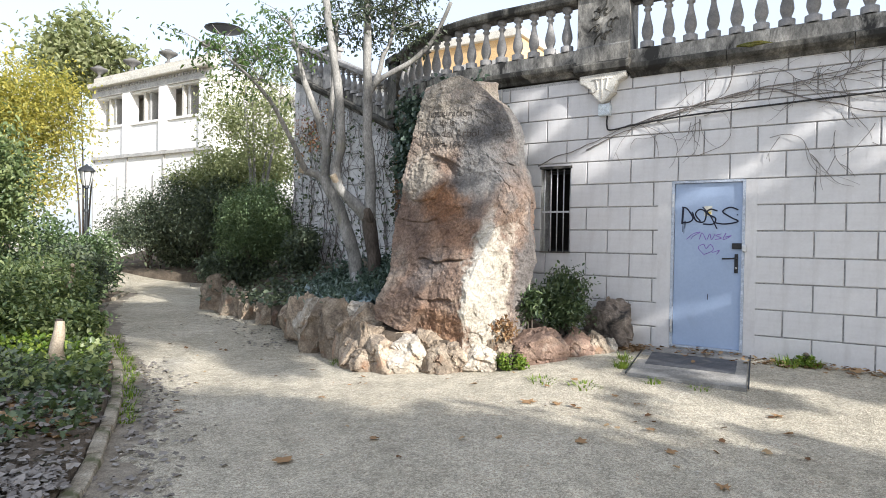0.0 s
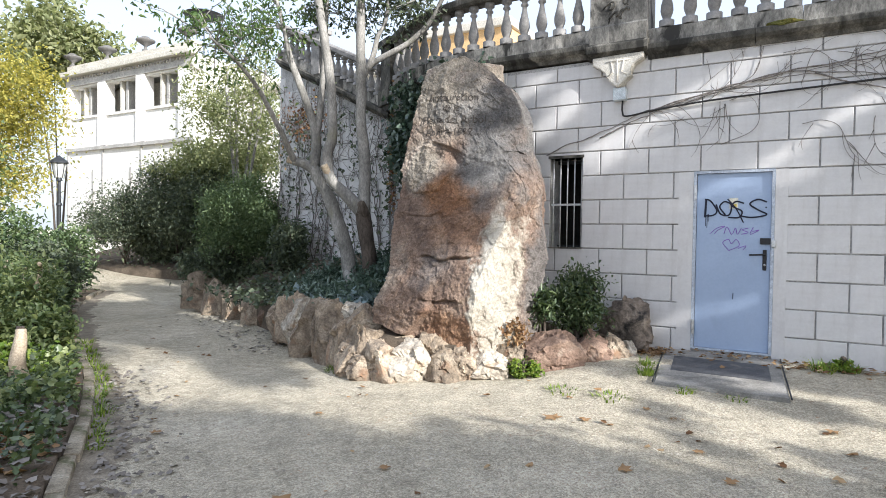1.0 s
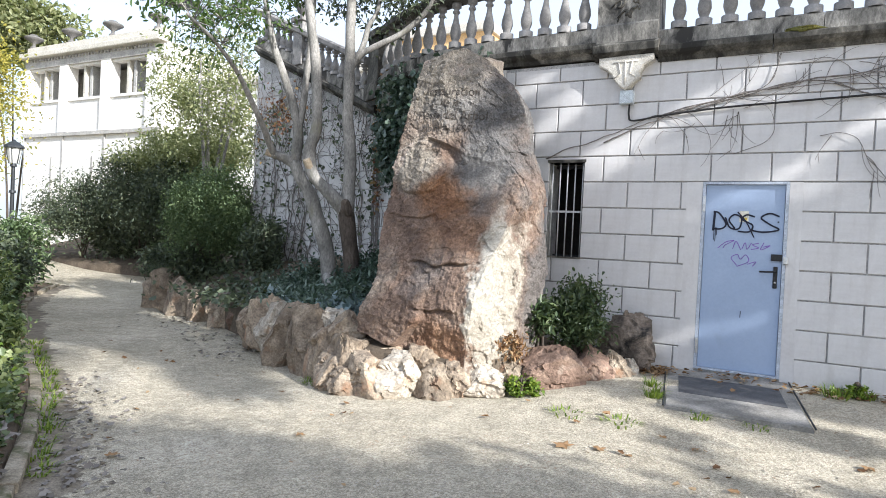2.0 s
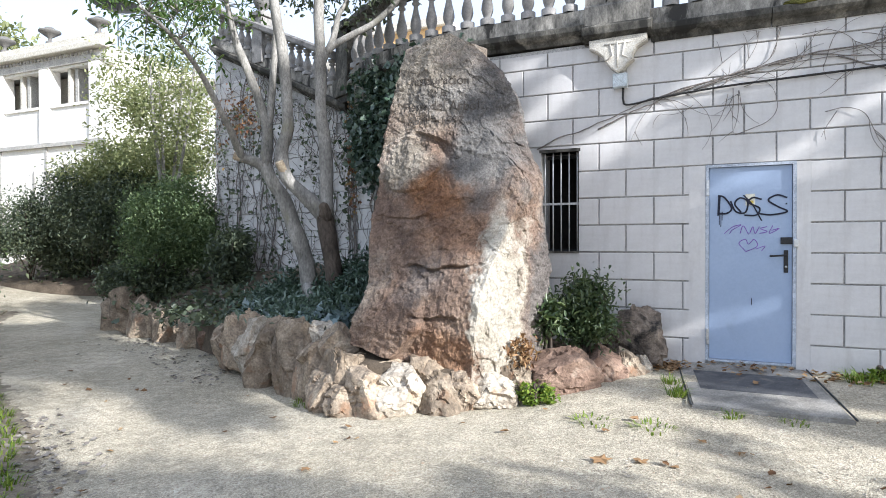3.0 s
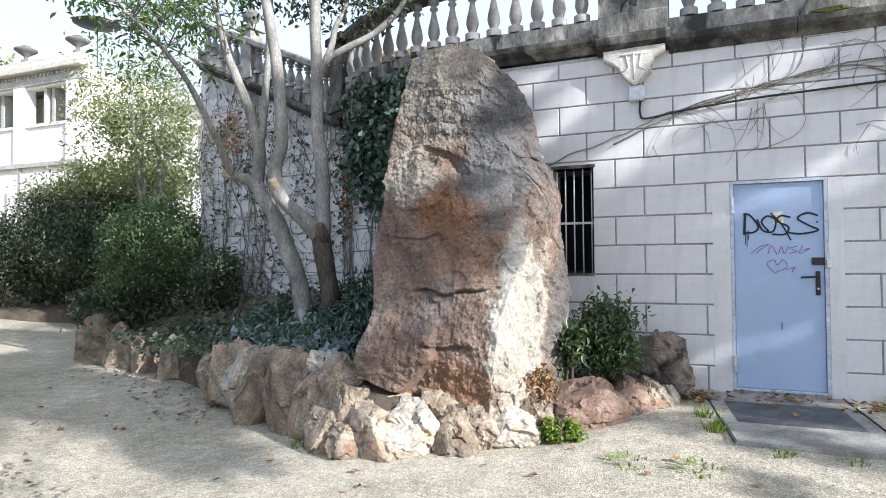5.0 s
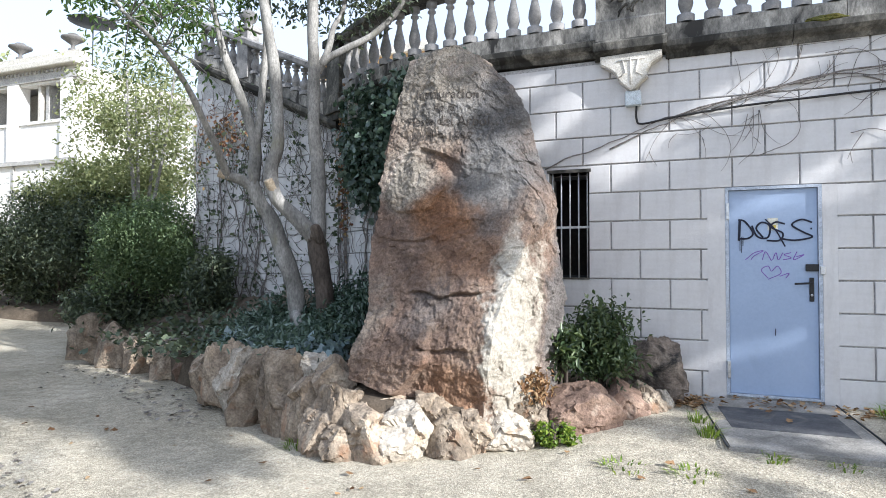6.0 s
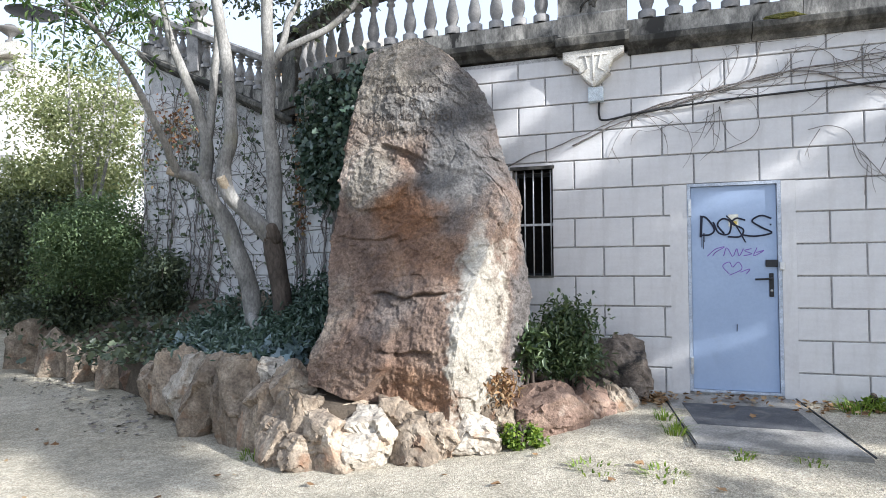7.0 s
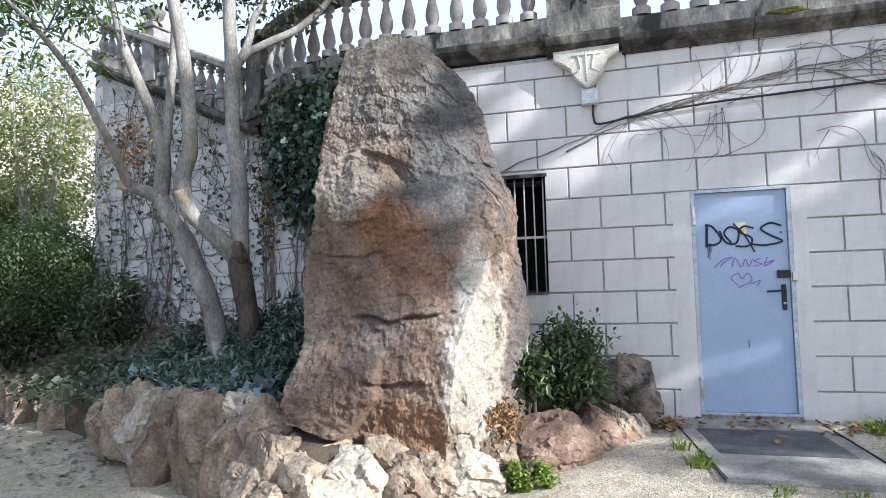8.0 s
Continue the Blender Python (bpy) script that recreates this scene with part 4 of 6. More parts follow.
for i, (a, b) in enumerate(zip(kp, kp[1:])):
    t = b - a
    g = random.Random(i)
    bm = box(bmesh.new(), 0.006, t.length - 0.006, -0.055, 0.055, -0.12, 0.065 + g.uniform(-0.05, 0.03), 0.024)
    ob = part("kerb_stone", bm, KERBSTONE, kerb, smooth=False)
    ob.matrix_basis = pose(a.x, a.y, ground_z(a.x, a.y), g.uniform(-5, 5), g.uniform(-1.5, 1.5), math.degrees(math.atan2(t.y, t.x)) + g.uniform(-1.5, 1.5))


edge = smooth_path([(x + 0.12, y + 0.20, 0) for x, y in KERB], 40)
EV, EF = [], []
for i, p in enumerate(edge):
    w = 0.16 + 0.16 * noise.noise(Vector((p.x * 1.3, p.y * 1.3, 3))) + 0.10 * noise.noise(Vector((p.x * 6, p.y * 6, 1))) + 0.07 * noise.noise(Vector((p.x * 17, p.y * 17, 1)))
    for k in range(5):
        q = p + Vector((0.5, 0.87, 0)) * (k / 4 * (w + 0.12) - 0.20)
        EV.append((q.x, q.y, ground_z(q.x, q.y) + 0.012 - 0.011 * (k / 4) + 0.004 * noise.noise(q * 9)))
    if i:
        EF += [((i - 1) * 5 + k, (i - 1) * 5 + k + 1, i * 5 + k + 1, i * 5 + k) for k in range(4)]
tagged(meshed("ground_edge", data(EV, EF), EARTH, None, "", True), "damp dark earth along the foot of the kerb", "ground", kind="structure")


# ---- the standing stone ----
def lerp_table(rows, z):
    if z <= rows[0][0]:
        return np.array(rows[0][1:])
    for a, b in zip(rows, rows[1:]):
        if z <= b[0]:
            t = (z - a[0]) / (b[0] - a[0])
            return np.array(a[1:]) * (1 - t) + np.array(b[1:]) * t
    return np.array(rows[-1][1:])


# height; left outline; ridge x, y; right outline x, y; depth of the face
STONE = [(0.0, -4.92, -3.72, 6.24, -3.24, 6.95, 6.20), (0.3, -4.99, -3.69, 6.20, -3.23, 6.95, 6.18), (0.62, -4.98, -3.65, 6.16, -3.22, 6.98, 6.17), (0.95, -4.92, -3.60, 6.15, -3.20, 7.02, 6.21), (1.2, -4.95, -3.54, 6.25, -3.17, 7.05, 6.30), (1.45, -5.0, -3.46, 6.38, -3.20, 7.06, 6.38),
         (1.75, -5.02, -3.38, 6.50, -3.26, 7.08, 6.47), (2.0, -5.0, -3.30, 6.60, -3.27, 7.08, 6.53), (2.15, -4.99, -3.40, 6.64, -3.29, 7.08, 6.55), (2.35, -4.97, -3.58, 6.68, -3.38, 7.08, 6.57), (2.6, -4.95, -3.74, 6.70, -3.46, 7.06, 6.58), (2.9, -4.92, -3.87, 6.74, -3.50, 7.04, 6.61),
         (3.09, -4.88, -3.93, 6.76, -3.58, 7.02, 6.64), (3.3, -4.83, -4.0, 6.80, -3.74, 7.0, 6.67), (3.48, -4.78, -4.05, 6.84, -3.96, 7.0, 6.70), (3.75, -4.70, -4.1, 6.9, -4.0, 7.05, 6.76)]


def monolith():
    sides, levels = (30, 110, 110, 90, 18, 22, 16, 14), 390
    n = sum(sides)
    V = []
    z0, z1 = 0.0, 3.75
    tops = [(Vector((-4.22, 6.95, 3.62)), Vector((-0.24, -0.16, 0.96)).normalized()), (Vector((-4.17, 6.95, 3.62)), Vector((0.50, -0.10, 0.80)).normalized()), (Vector((-3.66, 6.95, 3.18)), Vector((0.80, -0.25, 0.55)).normalized()), (Vector((-4.76, 6.75, 3.46)), Vector((-0.75, -0.2, 0.62)).normalized())]
    for j in range(levels + 1):
        z = z0 + (z1 - z0) * j / levels
        xl, xa, ya, xr, yr, yf = lerp_table(STONE, z)
        xe = xl + 0.09 + 0.06 * smoothstep(1.6, 3.0, z)
        poly = [(xl, yf + 0.30), (xe, yf + 0.03), ((xe + xa) / 2, yf), (xa, ya), (xr, yr), (xr - 0.15, yf + 1.1), (xl + 0.2, yf + 1.1), (xl + 0.02, yf + 0.7)]
        for i, m in enumerate(sides):
            a, b = poly[i], poly[(i + 1) % 8]
            for k in range(m):
                w = Vector((a[0] + (b[0] - a[0]) * k / m, a[1] + (b[1] - a[1]) * k / m, z))
                for q, nn in tops:
                    e = (w - q).dot(nn)
                    if e > 0:
                        w -= nn * e * 0.97
                V.append(w)
    F = [(j * n + k, j * n + (k + 1) % n, (j + 1) * n + (k + 1) % n, (j + 1) * n + k) for j in range(levels) for k in range(n)]
    F += [tuple(range(levels * n, (levels + 1) * n)), tuple(range(n))[::-1]]
    ledge = [(-5.2, 2.72), (-4.6, 2.62), (-4.36, 2.55), (-4.2, 2.50), (-4.0, 2.40), (-3.65, 2.27), (-3.2, 2.15)]
    out = []
    for v in V:
        x, z = v.x, v.z
        nrm = Vector((x + 4.2, v.y - 7.3, 0)).normalized()
        calm = 1.0
        d = 0.0
        if v.y < 7.12 and x > -5.1:
            zb = float(lerp_table(ledge, x)[0])
            # the lettered upper panel stands proud of the face under it
            under = smoothstep(0.015, -0.03, z - zb) * smoothstep(zb - 0.42, zb - 0.06, z) * smoothstep(-4.50, -4.40, x) * (0.25 + 0.75 * smoothstep(-4.02, -4.16, x)) * smoothstep(-3.45, -3.6, x)
            d -= 0.075 * under
            # broken tan lobe left of a smooth grey slab
            r = math.hypot((x + 4.50) / 0.36, (z - 2.26) / 0.30) + 0.18 * noise.noise(Vector((x * 5, 0, z * 5)))
            d += 0.075 * smoothstep(1.0, 0.90, r) * (1 - 0.45 * r)
            slab = smoothstep(1.0, 0.8, math.hypot((x + 3.82) / 0.26, (z - 2.12) / 0.27))
            calm = 1 - 0.6 * slab
            # ragged level breaks across the middle
            for zc, xc, half, drop in ((1.23, -4.08, 0.42, 0.035), (0.76, -4.05, 0.30, 0.03), (1.72, -4.5, 0.30, 0.02)):
                h = z - zc - 0.05 * noise.noise(Vector((x * 4, zc, 0)))
                d += drop * (smoothstep(-0.012, 0.012, h) * smoothstep(0.30, 0.02, h) - 0.9 * smoothstep(0.03, 0.0, abs(h + 0.012))) * smoothstep(half, half * 0.6, abs(x - xc))
            # jutting slab low on the face with a split side and a hollow beneath
            xs = -4.19 - 0.30 * max(0, 0.63 - z) / 0.3
            on = smoothstep(xs + 0.035, xs - 0.015, x)
            zl = 0.31 + 0.10 * smoothstep(-4.45, -4.9, x)
            d += 0.11 * on * smoothstep(zl - 0.015, zl + 0.03, z) * smoothstep(1.15, 0.62, z)
            d -= 0.16 * smoothstep(-4.25, -4.4, x) * smoothstep(zl, zl - 0.05, z)
            d -= 0.035 * smoothstep(0.62, 0.4, z) * (1 - on) * smoothstep(-3.6, -3.75, x)
        d += 0.022 * noise.fractal(v * 1.5 + Vector((3, 1, 7)), 1.0, 2.0, 3)
        d += calm * (0.010 * noise.turbulence(v * 3.2, 3, True, noise_basis="PERLIN_ORIGINAL") - 0.010)
        d += calm * facets(v * 6.5 + Vector((5, 5, 5)), 0.0014, 0.0026, 0.3)
        d -= calm * 0.006 * (noise.ridged_multi_fractal(Vector((x * 5, v.y * 5, z * 3.4)), 0.75, 2.1, 4, 1.0, 2.0) - 1)
        d += calm * facets(v * 3.0 + Vector((1, 4, 2)), 0.0022, 0.0050, 0.25) * (0.35 + 0.65 * smoothstep(-4.1, -3.7, x))
        d += calm * (0.017 * noise.fractal(v * 11 + Vector((2, 8, 1)), 0.5, 2.2, 4) + 0.006 * noise.noise(v * 34))
        out.append(v + nrm * d + Vector((0, 0, 0.02 * noise.fractal(v * 2.2 + Vector((7, 7, 7)), 1, 2, 3))))
    ob = meshed("standing_stone", data(out, F), MONO, None, "", True)
    ob.data.set_sharp_from_angle(angle=radians(48))
    return tagged(ob, "tall rough reddish-brown monument stone with a carved inscription", "standing stone")


stone = monolith()


def letter_lines():
    """The carved words, laid onto the stone's face."""
    from mathutils.bvhtree import BVHTree
    bm = bmesh.new()
    bm.from_mesh(stone.data)
    tree = BVHTree.FromBMesh(bm)
    bm.free()
    ink = plain("carved_letter", (0.07, 0.06, 0.052), 0.95)
    for words, x, z, size in (("Instauracion", -4.23, 3.05, 0.135), ("de la", -4.24, 2.925, 0.115), ("Fiesta del Arbol", -4.22, 2.785, 0.135), ("Abril = 1899", -4.26, 2.64, 0.125)):
        cu = bpy.data.curves.new("inscription", "FONT")
        cu.body, cu.size, cu.align_x = words, size, "CENTER"
        cu.resolution_u, cu.offset = 3, 0.0
        tmp = bpy.data.objects.new("inscription", cu)
        scene.collection.objects.link(tmp)
        bpy.context.view_layer.update()
        me = bpy.data.meshes.new_from_object(tmp.evaluated_get(bpy.context.evaluated_depsgraph_get()))
        bpy.data.objects.remove(tmp)
        bm = bmesh.new()
        bm.from_mesh(me)
        bmesh.ops.subdivide_edges(bm, edges=[e for e in bm.edges if e.calc_length() > 0.02], cuts=3)
        bm.verts.index_update()
        for v in bm.verts:
            px, pz = x + v.co.x * 0.92, z + v.co.y - 0.03 * v.co.x
            hit = tree.ray_cast(Vector((px, 5.0, pz)), Vector((0, 1, 0)))
            v.co = Vector((px, (hit[0].y if hit[0] else 6.8) - 0.008, pz))
        bpy.data.meshes.remove(me)
        # each letter is a piece of its own
        todo, groups = set(bm.verts), []
        while todo:
            stack, isle = [todo.pop()], []
            while stack:
                v = stack.pop()
                isle.append(v)
                for e in v.link_edges:
                    o = e.other_vert(v)
                    if o in todo:
                        todo.discard(o)
                        stack.append(o)
            lo, hi = min(v.co.x for v in isle), max(v.co.x for v in isle)
            for gr in groups:
                if lo < gr[1] - 0.004 and hi > gr[0] + 0.004:
                    gr[0], gr[1] = min(lo, gr[0]), max(hi, gr[1])
                    gr[2] |= set(isle)
                    break
            else:
                groups.append([lo, hi, set(isle)])
        for lo, hi, keep in sorted(groups, key=lambda gr: gr[0]):
            vs = sorted(keep, key=lambda v: v.index)
            at = {v: i for i, v in enumerate(vs)}
            meshed("letter", data([v.co for v in vs], [[at[v] for v in f.verts] for f in bm.faces if f.verts[0] in keep]), ink, stone, "dark carved letter")
        bm.free()


letter_lines()

# ---- rocks round the stone and along the bed ----
ROCKS = [  # x, y, z, sizes, turn, seed, material
    (-4.86, 5.70, 0.07, 0.34, 0.34, 0.30, 0.3, 1, ROCK), (-4.62, 5.82, 0.16, 0.46, 0.50, 0.52, 0.1, 2, ROCK), (-4.28, 5.92, 0.17, 0.40, 0.42, 0.52, 0.5, 3, ROCKPALE), (-4.02, 6.05, 0.16, 0.34, 0.44, 0.50, 0.2, 4, ROCK),
    (-3.80, 6.18, 0.13, 0.30, 0.36, 0.44, 0.9, 5, ROCK), (-3.60, 6.32, 0.14, 0.34, 0.36, 0.40, 0.4, 6, ROCKPALE), (-3.42, 6.55, 0.18, 0.26, 0.36, 0.40, 0.1, 7, ROCK),
    (-3.05, 6.95, 0.20, 0.56, 0.46, 0.50, 0.6, 8, ROCKRED), (-2.72, 7.22, 0.20, 0.36, 0.40, 0.42, 0.2, 9, ROCKRED), (-2.50, 7.45, 0.20, 0.26, 0.34, 0.38, 0.0, 10, ROCK), (-2.36, 7.55, 0.16, 0.14, 0.16, 0.34, 0.0, 11, ROCKPALE),
    (-5.10, 6.02, 0.14, 0.42, 0.44, 0.46, 0.6, 12, ROCK), (-5.38, 6.22, 0.20, 0.44, 0.42, 0.56, 0.5, 13, ROCK), (-5.20, 6.30, 0.46, 0.42, 0.40, 0.36, 0.2, 14, ROCK), (-5.72, 6.42, 0.26, 0.40, 0.42, 0.66, 0.4, 15, ROCK),
    (-6.05, 6.56, 0.27, 0.38, 0.40, 0.66, 0.3, 16, ROCK), (-6.40, 6.72, 0.27, 0.44, 0.42, 0.68, 0.5, 17, ROCK), (-6.76, 6.86, 0.28, 0.42, 0.40, 0.66, 0.2, 18, ROCKPALE), (-7.12, 7.02, 0.26, 0.44, 0.42, 0.66, 0.6, 19, ROCK), (-7.48, 7.16, 0.24, 0.36, 0.36, 0.56, 0.4, 20, ROCK),
    (-8.62, 8.10, 0.20, 0.36, 0.36, 0.50, 0.1, 21, ROCKRED), (-9.25, 8.28, 0.15, 0.44, 0.40, 0.54, 0.7, 22, ROCK), (-10.0, 8.42, 0.12, 0.48, 0.42, 0.54, 0.4, 23, ROCK), (-10.5, 8.75, 0.12, 0.36, 0.36, 0.40, 0.2, 24, ROCK),
    (-10.95, 8.75, 0.22, 0.56, 0.50, 0.62, 0.2, 25, ROCK), (-11.45, 8.95, 0.26, 0.56, 0.50, 0.76, 0.5, 26, ROCK), (-12.0, 9.25, 0.28, 0.60, 0.52, 0.80, 0.4, 27, ROCK), (-12.6, 9.75, 0.32, 0.60, 0.52, 0.80, 0.8, 28, ROCK),
    (-4.50, 6.16, 0.24, 0.40, 0.36, 0.46, 0.3, 51, ROCK), (-4.12, 6.26, 0.24, 0.36, 0.34, 0.48, 0.8, 52, ROCK), (-3.80, 6.42, 0.22, 0.34, 0.32, 0.44, 0.2, 53, ROCKPALE), (-4.95, 6.02, 0.26, 0.34, 0.34, 0.42, 0.5, 54, ROCK), (-3.52, 6.72, 0.22, 0.26, 0.30, 0.42, 0.1, 55, ROCK),
    (-5.55, 6.55, 0.52, 0.34, 0.32, 0.26, 0.3, 29, ROCKPALE), (-7.2, 8.6, 0.98, 0.5, 0.4, 0.42, 0.3, 30, ROCK), (-13.3, 10.5, 0.3, 0.6, 0.5, 0.6, 0.1, 31, ROCK),
]
for x, y, z, a, b, c, turn, seed, mt in ROCKS:
    lab = {"tan_rock": "rough tan edging rock set in the bed's border", "reddish_rock": "rough reddish-brown edging rock beside the path", "pale_rock": "pale broken edging rock with sunlight partly put into its colour"}[mt.name]
    drop = 0.15 * smoothstep(-3.6, -5.4, x)
    if -4.98 < x < -3.4 and seed < 50:  # the low course under the standing stone
        y, z, c = y + 0.12, z - 0.12 * c, c * 0.76
    if 51 <= seed <= 53:  # half-buried packing stones behind them
        z, c = z - 0.06, c * 0.8
    r = rock("rock", (x, y, z * 0.92 - drop * 0.5), (a * 1.32, b * 1.18, c * 1.08 + drop), seed, mt, detail=5 if x > -8 else 4, turn=turn, rough=0.9)
    tagged(r, lab, "rock", "edging rocks")
stump = rock("stump", (-2.50, 7.86, 0.42), (0.60, 0.34, 0.80), 44, SOOTROCK, detail=5, rough=1.0)
tagged(stump, "broken dark masonry stump against the wall", "stump")


# ---- trees ----
def tree_forked():
    t = empty("tree", (-6.62, 7.70, 0.7), "grey smooth-barked tree with forked leaning limbs and sparse leaves", "tree", "bed trees")
    o = Vector(t.location)
    L = lambda pts: [Vector(p) - o for p in pts]
    limb("trunk", L([(-6.52, 7.74, 0.45), (-6.60, 7.70, 0.87), (-6.66, 7.64, 1.3), (-6.78, 7.56, 1.73), (-6.87, 7.50, 2.03), (-6.98, 7.42, 2.24), (-7.06, 7.35, 2.47)]), 0.125, 0.085, BARK, t)
    limb("limb", L([(-7.02, 7.38, 2.40), (-7.15, 7.28, 2.50), (-7.29, 7.18, 2.55)]), 0.075, 0.062, BARK, t)
    limb("stub", L([(-7.25, 7.20, 2.54), (-7.36, 7.13, 2.575)]), 0.06, 0.05, CUTWOOD, t, "pale sawn stub end", wobble=0.05)
    limb("limb", L([(-7.27, 7.19, 2.54), (-7.24, 7.04, 2.70), (-7.18, 6.89, 2.84), (-7.17, 6.65, 3.13), (-7.15, 6.41, 3.40), (-7.13, 6.18, 3.58), (-7.13, 5.93, 3.75), (-7.2, 5.6, 3.95)]), 0.055, 0.018, BARK, t)
    limb("limb", L([(-7.05, 7.36, 2.44), (-7.03, 7.38, 2.93), (-7.10, 7.32, 3.29), (-7.22, 7.24, 3.68), (-7.33, 7.15, 4.07), (-7.39, 7.11, 4.39), (-7.5, 7.0, 5.0)]), 0.082, 0.03, BARK, t)
    limb("limb", L([(-7.04, 7.37, 2.88), (-7.0, 7.40, 3.09), (-6.97, 7.42, 3.54), (-6.94, 7.45, 4.05), (-6.9, 7.45, 5.0)]), 0.06, 0.035, BARK, t)
    limb("root_flare", L([(-6.58, 7.62, 0.88), (-6.42, 7.46, 0.76), (-6.32, 7.34, 0.58)]), 0.075, 0.04, BARK, t)
    g = random.Random(3)
    tips = [(-7.2, 5.7, 3.9), (-7.15, 6.1, 3.75), (-7.5, 7.0, 4.9), (-7.4, 7.1, 4.5), (-7.3, 6.2, 4.1), (-7.6, 6.6, 4.4), (-7.0, 7.4, 4.9), (-7.7, 6.0, 4.2), (-7.9, 6.9, 4.6), (-7.5, 5.6, 4.1)]
    tw, pts = [], []
    for c in tips:
        for k in range(7):
            a = Vector(c) - o
            d = Vector((g.uniform(-1, 1), g.uniform(-1, 1), g.uniform(-0.5, 0.7))).normalized() * g.uniform(0.3, 0.8)
            b = a + d
            tw.append([a, a + d * 0.5 + Vector((0, 0, 0.06)), b])
            for q in range(26):
                s = g.uniform(0.4, 1.08)
                pts.append(a + d * s + Vector((g.gauss(0, 0.07), g.gauss(0, 0.07), g.gauss(-0.04, 0.07))))
    strands("twig", tw, 0.009, 0.003, BARK, t)["kind"] = "stuff"
    leaves("crown", pts, 0.075, L_TREE, t, "sparse hanging green leaves", 0.38, 3, 0.2, 0.6)


def tree_straight():
    t = empty("tree", (-6.25, 7.51, 0.7), "straight grey-trunked tree with a dark burnt-looking base", "tree", "bed trees")
    o = Vector(t.location)
    L = lambda pts: [Vector(p) - o for p in pts]
    limb("trunk", L([(-6.10, 7.64, 0.4), (-6.14, 7.60, 0.96), (-6.19, 7.56, 1.4), (-6.24, 7.52, 1.86)]), 0.125, 0.11, BARKDARK, t, "dark rough lower trunk")
    limb("limb", L([(-6.25, 7.51, 1.80), (-6.38, 7.41, 1.98), (-6.48, 7.34, 2.10), (-6.62, 7.23, 2.30), (-6.66, 7.21, 2.60), (-6.60, 7.25, 2.88), (-6.60, 7.25, 3.26), (-6.64, 7.22, 3.85), (-6.70, 7.17, 4.3), (-6.8, 7.1, 5.2)]), 0.10, 0.06, BARK, t, "pale thick bending limb")
    limb("stub", L([(-6.60, 7.24, 2.30), (-6.62, 7.16, 2.40), (-6.63, 7.12, 2.46)]), 0.06, 0.05, CUTWOOD, t, "pale sawn stub end", wobble=0.05)
    rock("burl", Vector((-6.24, 7.49, 1.84)) - o, (0.22, 0.2, 0.26), 71, BARKDARK, "dark knotted burl", t, 3, 0.6)
    limb("upper_trunk", L([(-6.22, 7.54, 1.75), (-6.22, 7.54, 2.48), (-6.26, 7.50, 3.09), (-6.27, 7.50, 3.69), (-6.28, 7.49, 4.51), (-6.3, 7.5, 5.6)]), 0.095, 0.06, BARK, t)
    limb("limb", L([(-6.27, 7.50, 3.70), (-6.17, 7.58, 3.93), (-6.01, 7.69, 4.06), (-5.71, 7.91, 4.29), (-5.44, 8.12, 4.66), (-5.2, 8.2, 5.2)]), 0.055, 0.03, BARK, t)
    limb("limb", L([(-6.20, 7.55, 3.86), (-6.12, 7.60, 4.1), (-6.08, 7.64, 4.35), (-5.98, 7.7, 4.6), (-5.9, 7.7, 5.2)]), 0.045, 0.025, BARK, t)
    g = random.Random(8)
    tw, pts = [], []
    for i in range(30):
        a = Vector((g.uniform(-7.2, -5.3), g.uniform(7.3, 8.1), g.uniform(4.75, 5.7))) - o
        for k in range(4):
            d = Vector((g.uniform(-1, 1), g.uniform(-1, 1), g.uniform(-0.7, 0.4))).normalized() * g.uniform(0.25, 0.6)
            tw.append([a, a + d * 0.5, a + d])
            for q in range(24):
                pts.append(a + d * g.uniform(0.3, 1.1) + Vector((g.gauss(0, 0.08), g.gauss(0, 0.08), g.gauss(-0.03, 0.08))))
    strands("twig", tw, 0.008, 0.003, BARK, t)["kind"] = "stuff"
    leaves("crown", pts, 0.075, L_DARK, t, "dense dark leaves overhead", 0.45, 4, 0.2, 0.5)


tree_forked()
tree_straight()


def shrub(name, centre, radii, n, k, size, material, seed, label, stems=6, foot=0.5, group="", width=0.45, spread=0.2, low=-0.75):
    t = empty(name, (centre[0], centre[1], foot), label, "shrub", group)
    o = Vector(t.location)
    g = random.Random(seed)
    st = []
    for i in range(stems):
        d = Vector((g.uniform(-1, 1) * radii[0] * 0.7, g.uniform(-1, 1) * radii[1] * 0.7, (centre[2] - foot) + g.uniform(0, 0.6) * radii[2]))
        st.append([Vector((g.uniform(-0.08, 0.08), g.uniform(-0.08, 0.08), -0.15)), d * 0.4 + Vector((0, 0, 0.1)), d])
    for s in st:
        strands("stem", [smooth_path(s, 4)], 0.025, 0.006, BARKDARK, t, seg=5)
    leaves("foliage", clumps(Vector(centre) - o, radii, n, k, seed, spread, 0.5, low), size, material, t, "", width, seed, 0.5)
    return t


shrub("shrub", (-11.0, 9.5, 1.72), (1.02, 0.95, 0.86), 34000, 150, 0.055, L_BUSH, 11, "rounded dense green bush above the rock edging", 8, 0.45, spread=0.15)
# dark leaves added in place of the shade in an empty gap
shrub("shrub", (-9.3, 9.1, 1.2), (0.4, 0.3, 0.5), 3500, 60, 0.08, L_DARK, 12, "added dark leaf mass standing for the shaded gap against the wall", 5, 0.5)
shrub("shrub", (-11.8, 9.35, 0.72), (1.05, 0.5, 0.42), 6500, 50, 0.08, L_DARK, 13, "low dark shrub over the rock border", 5, 0.3)
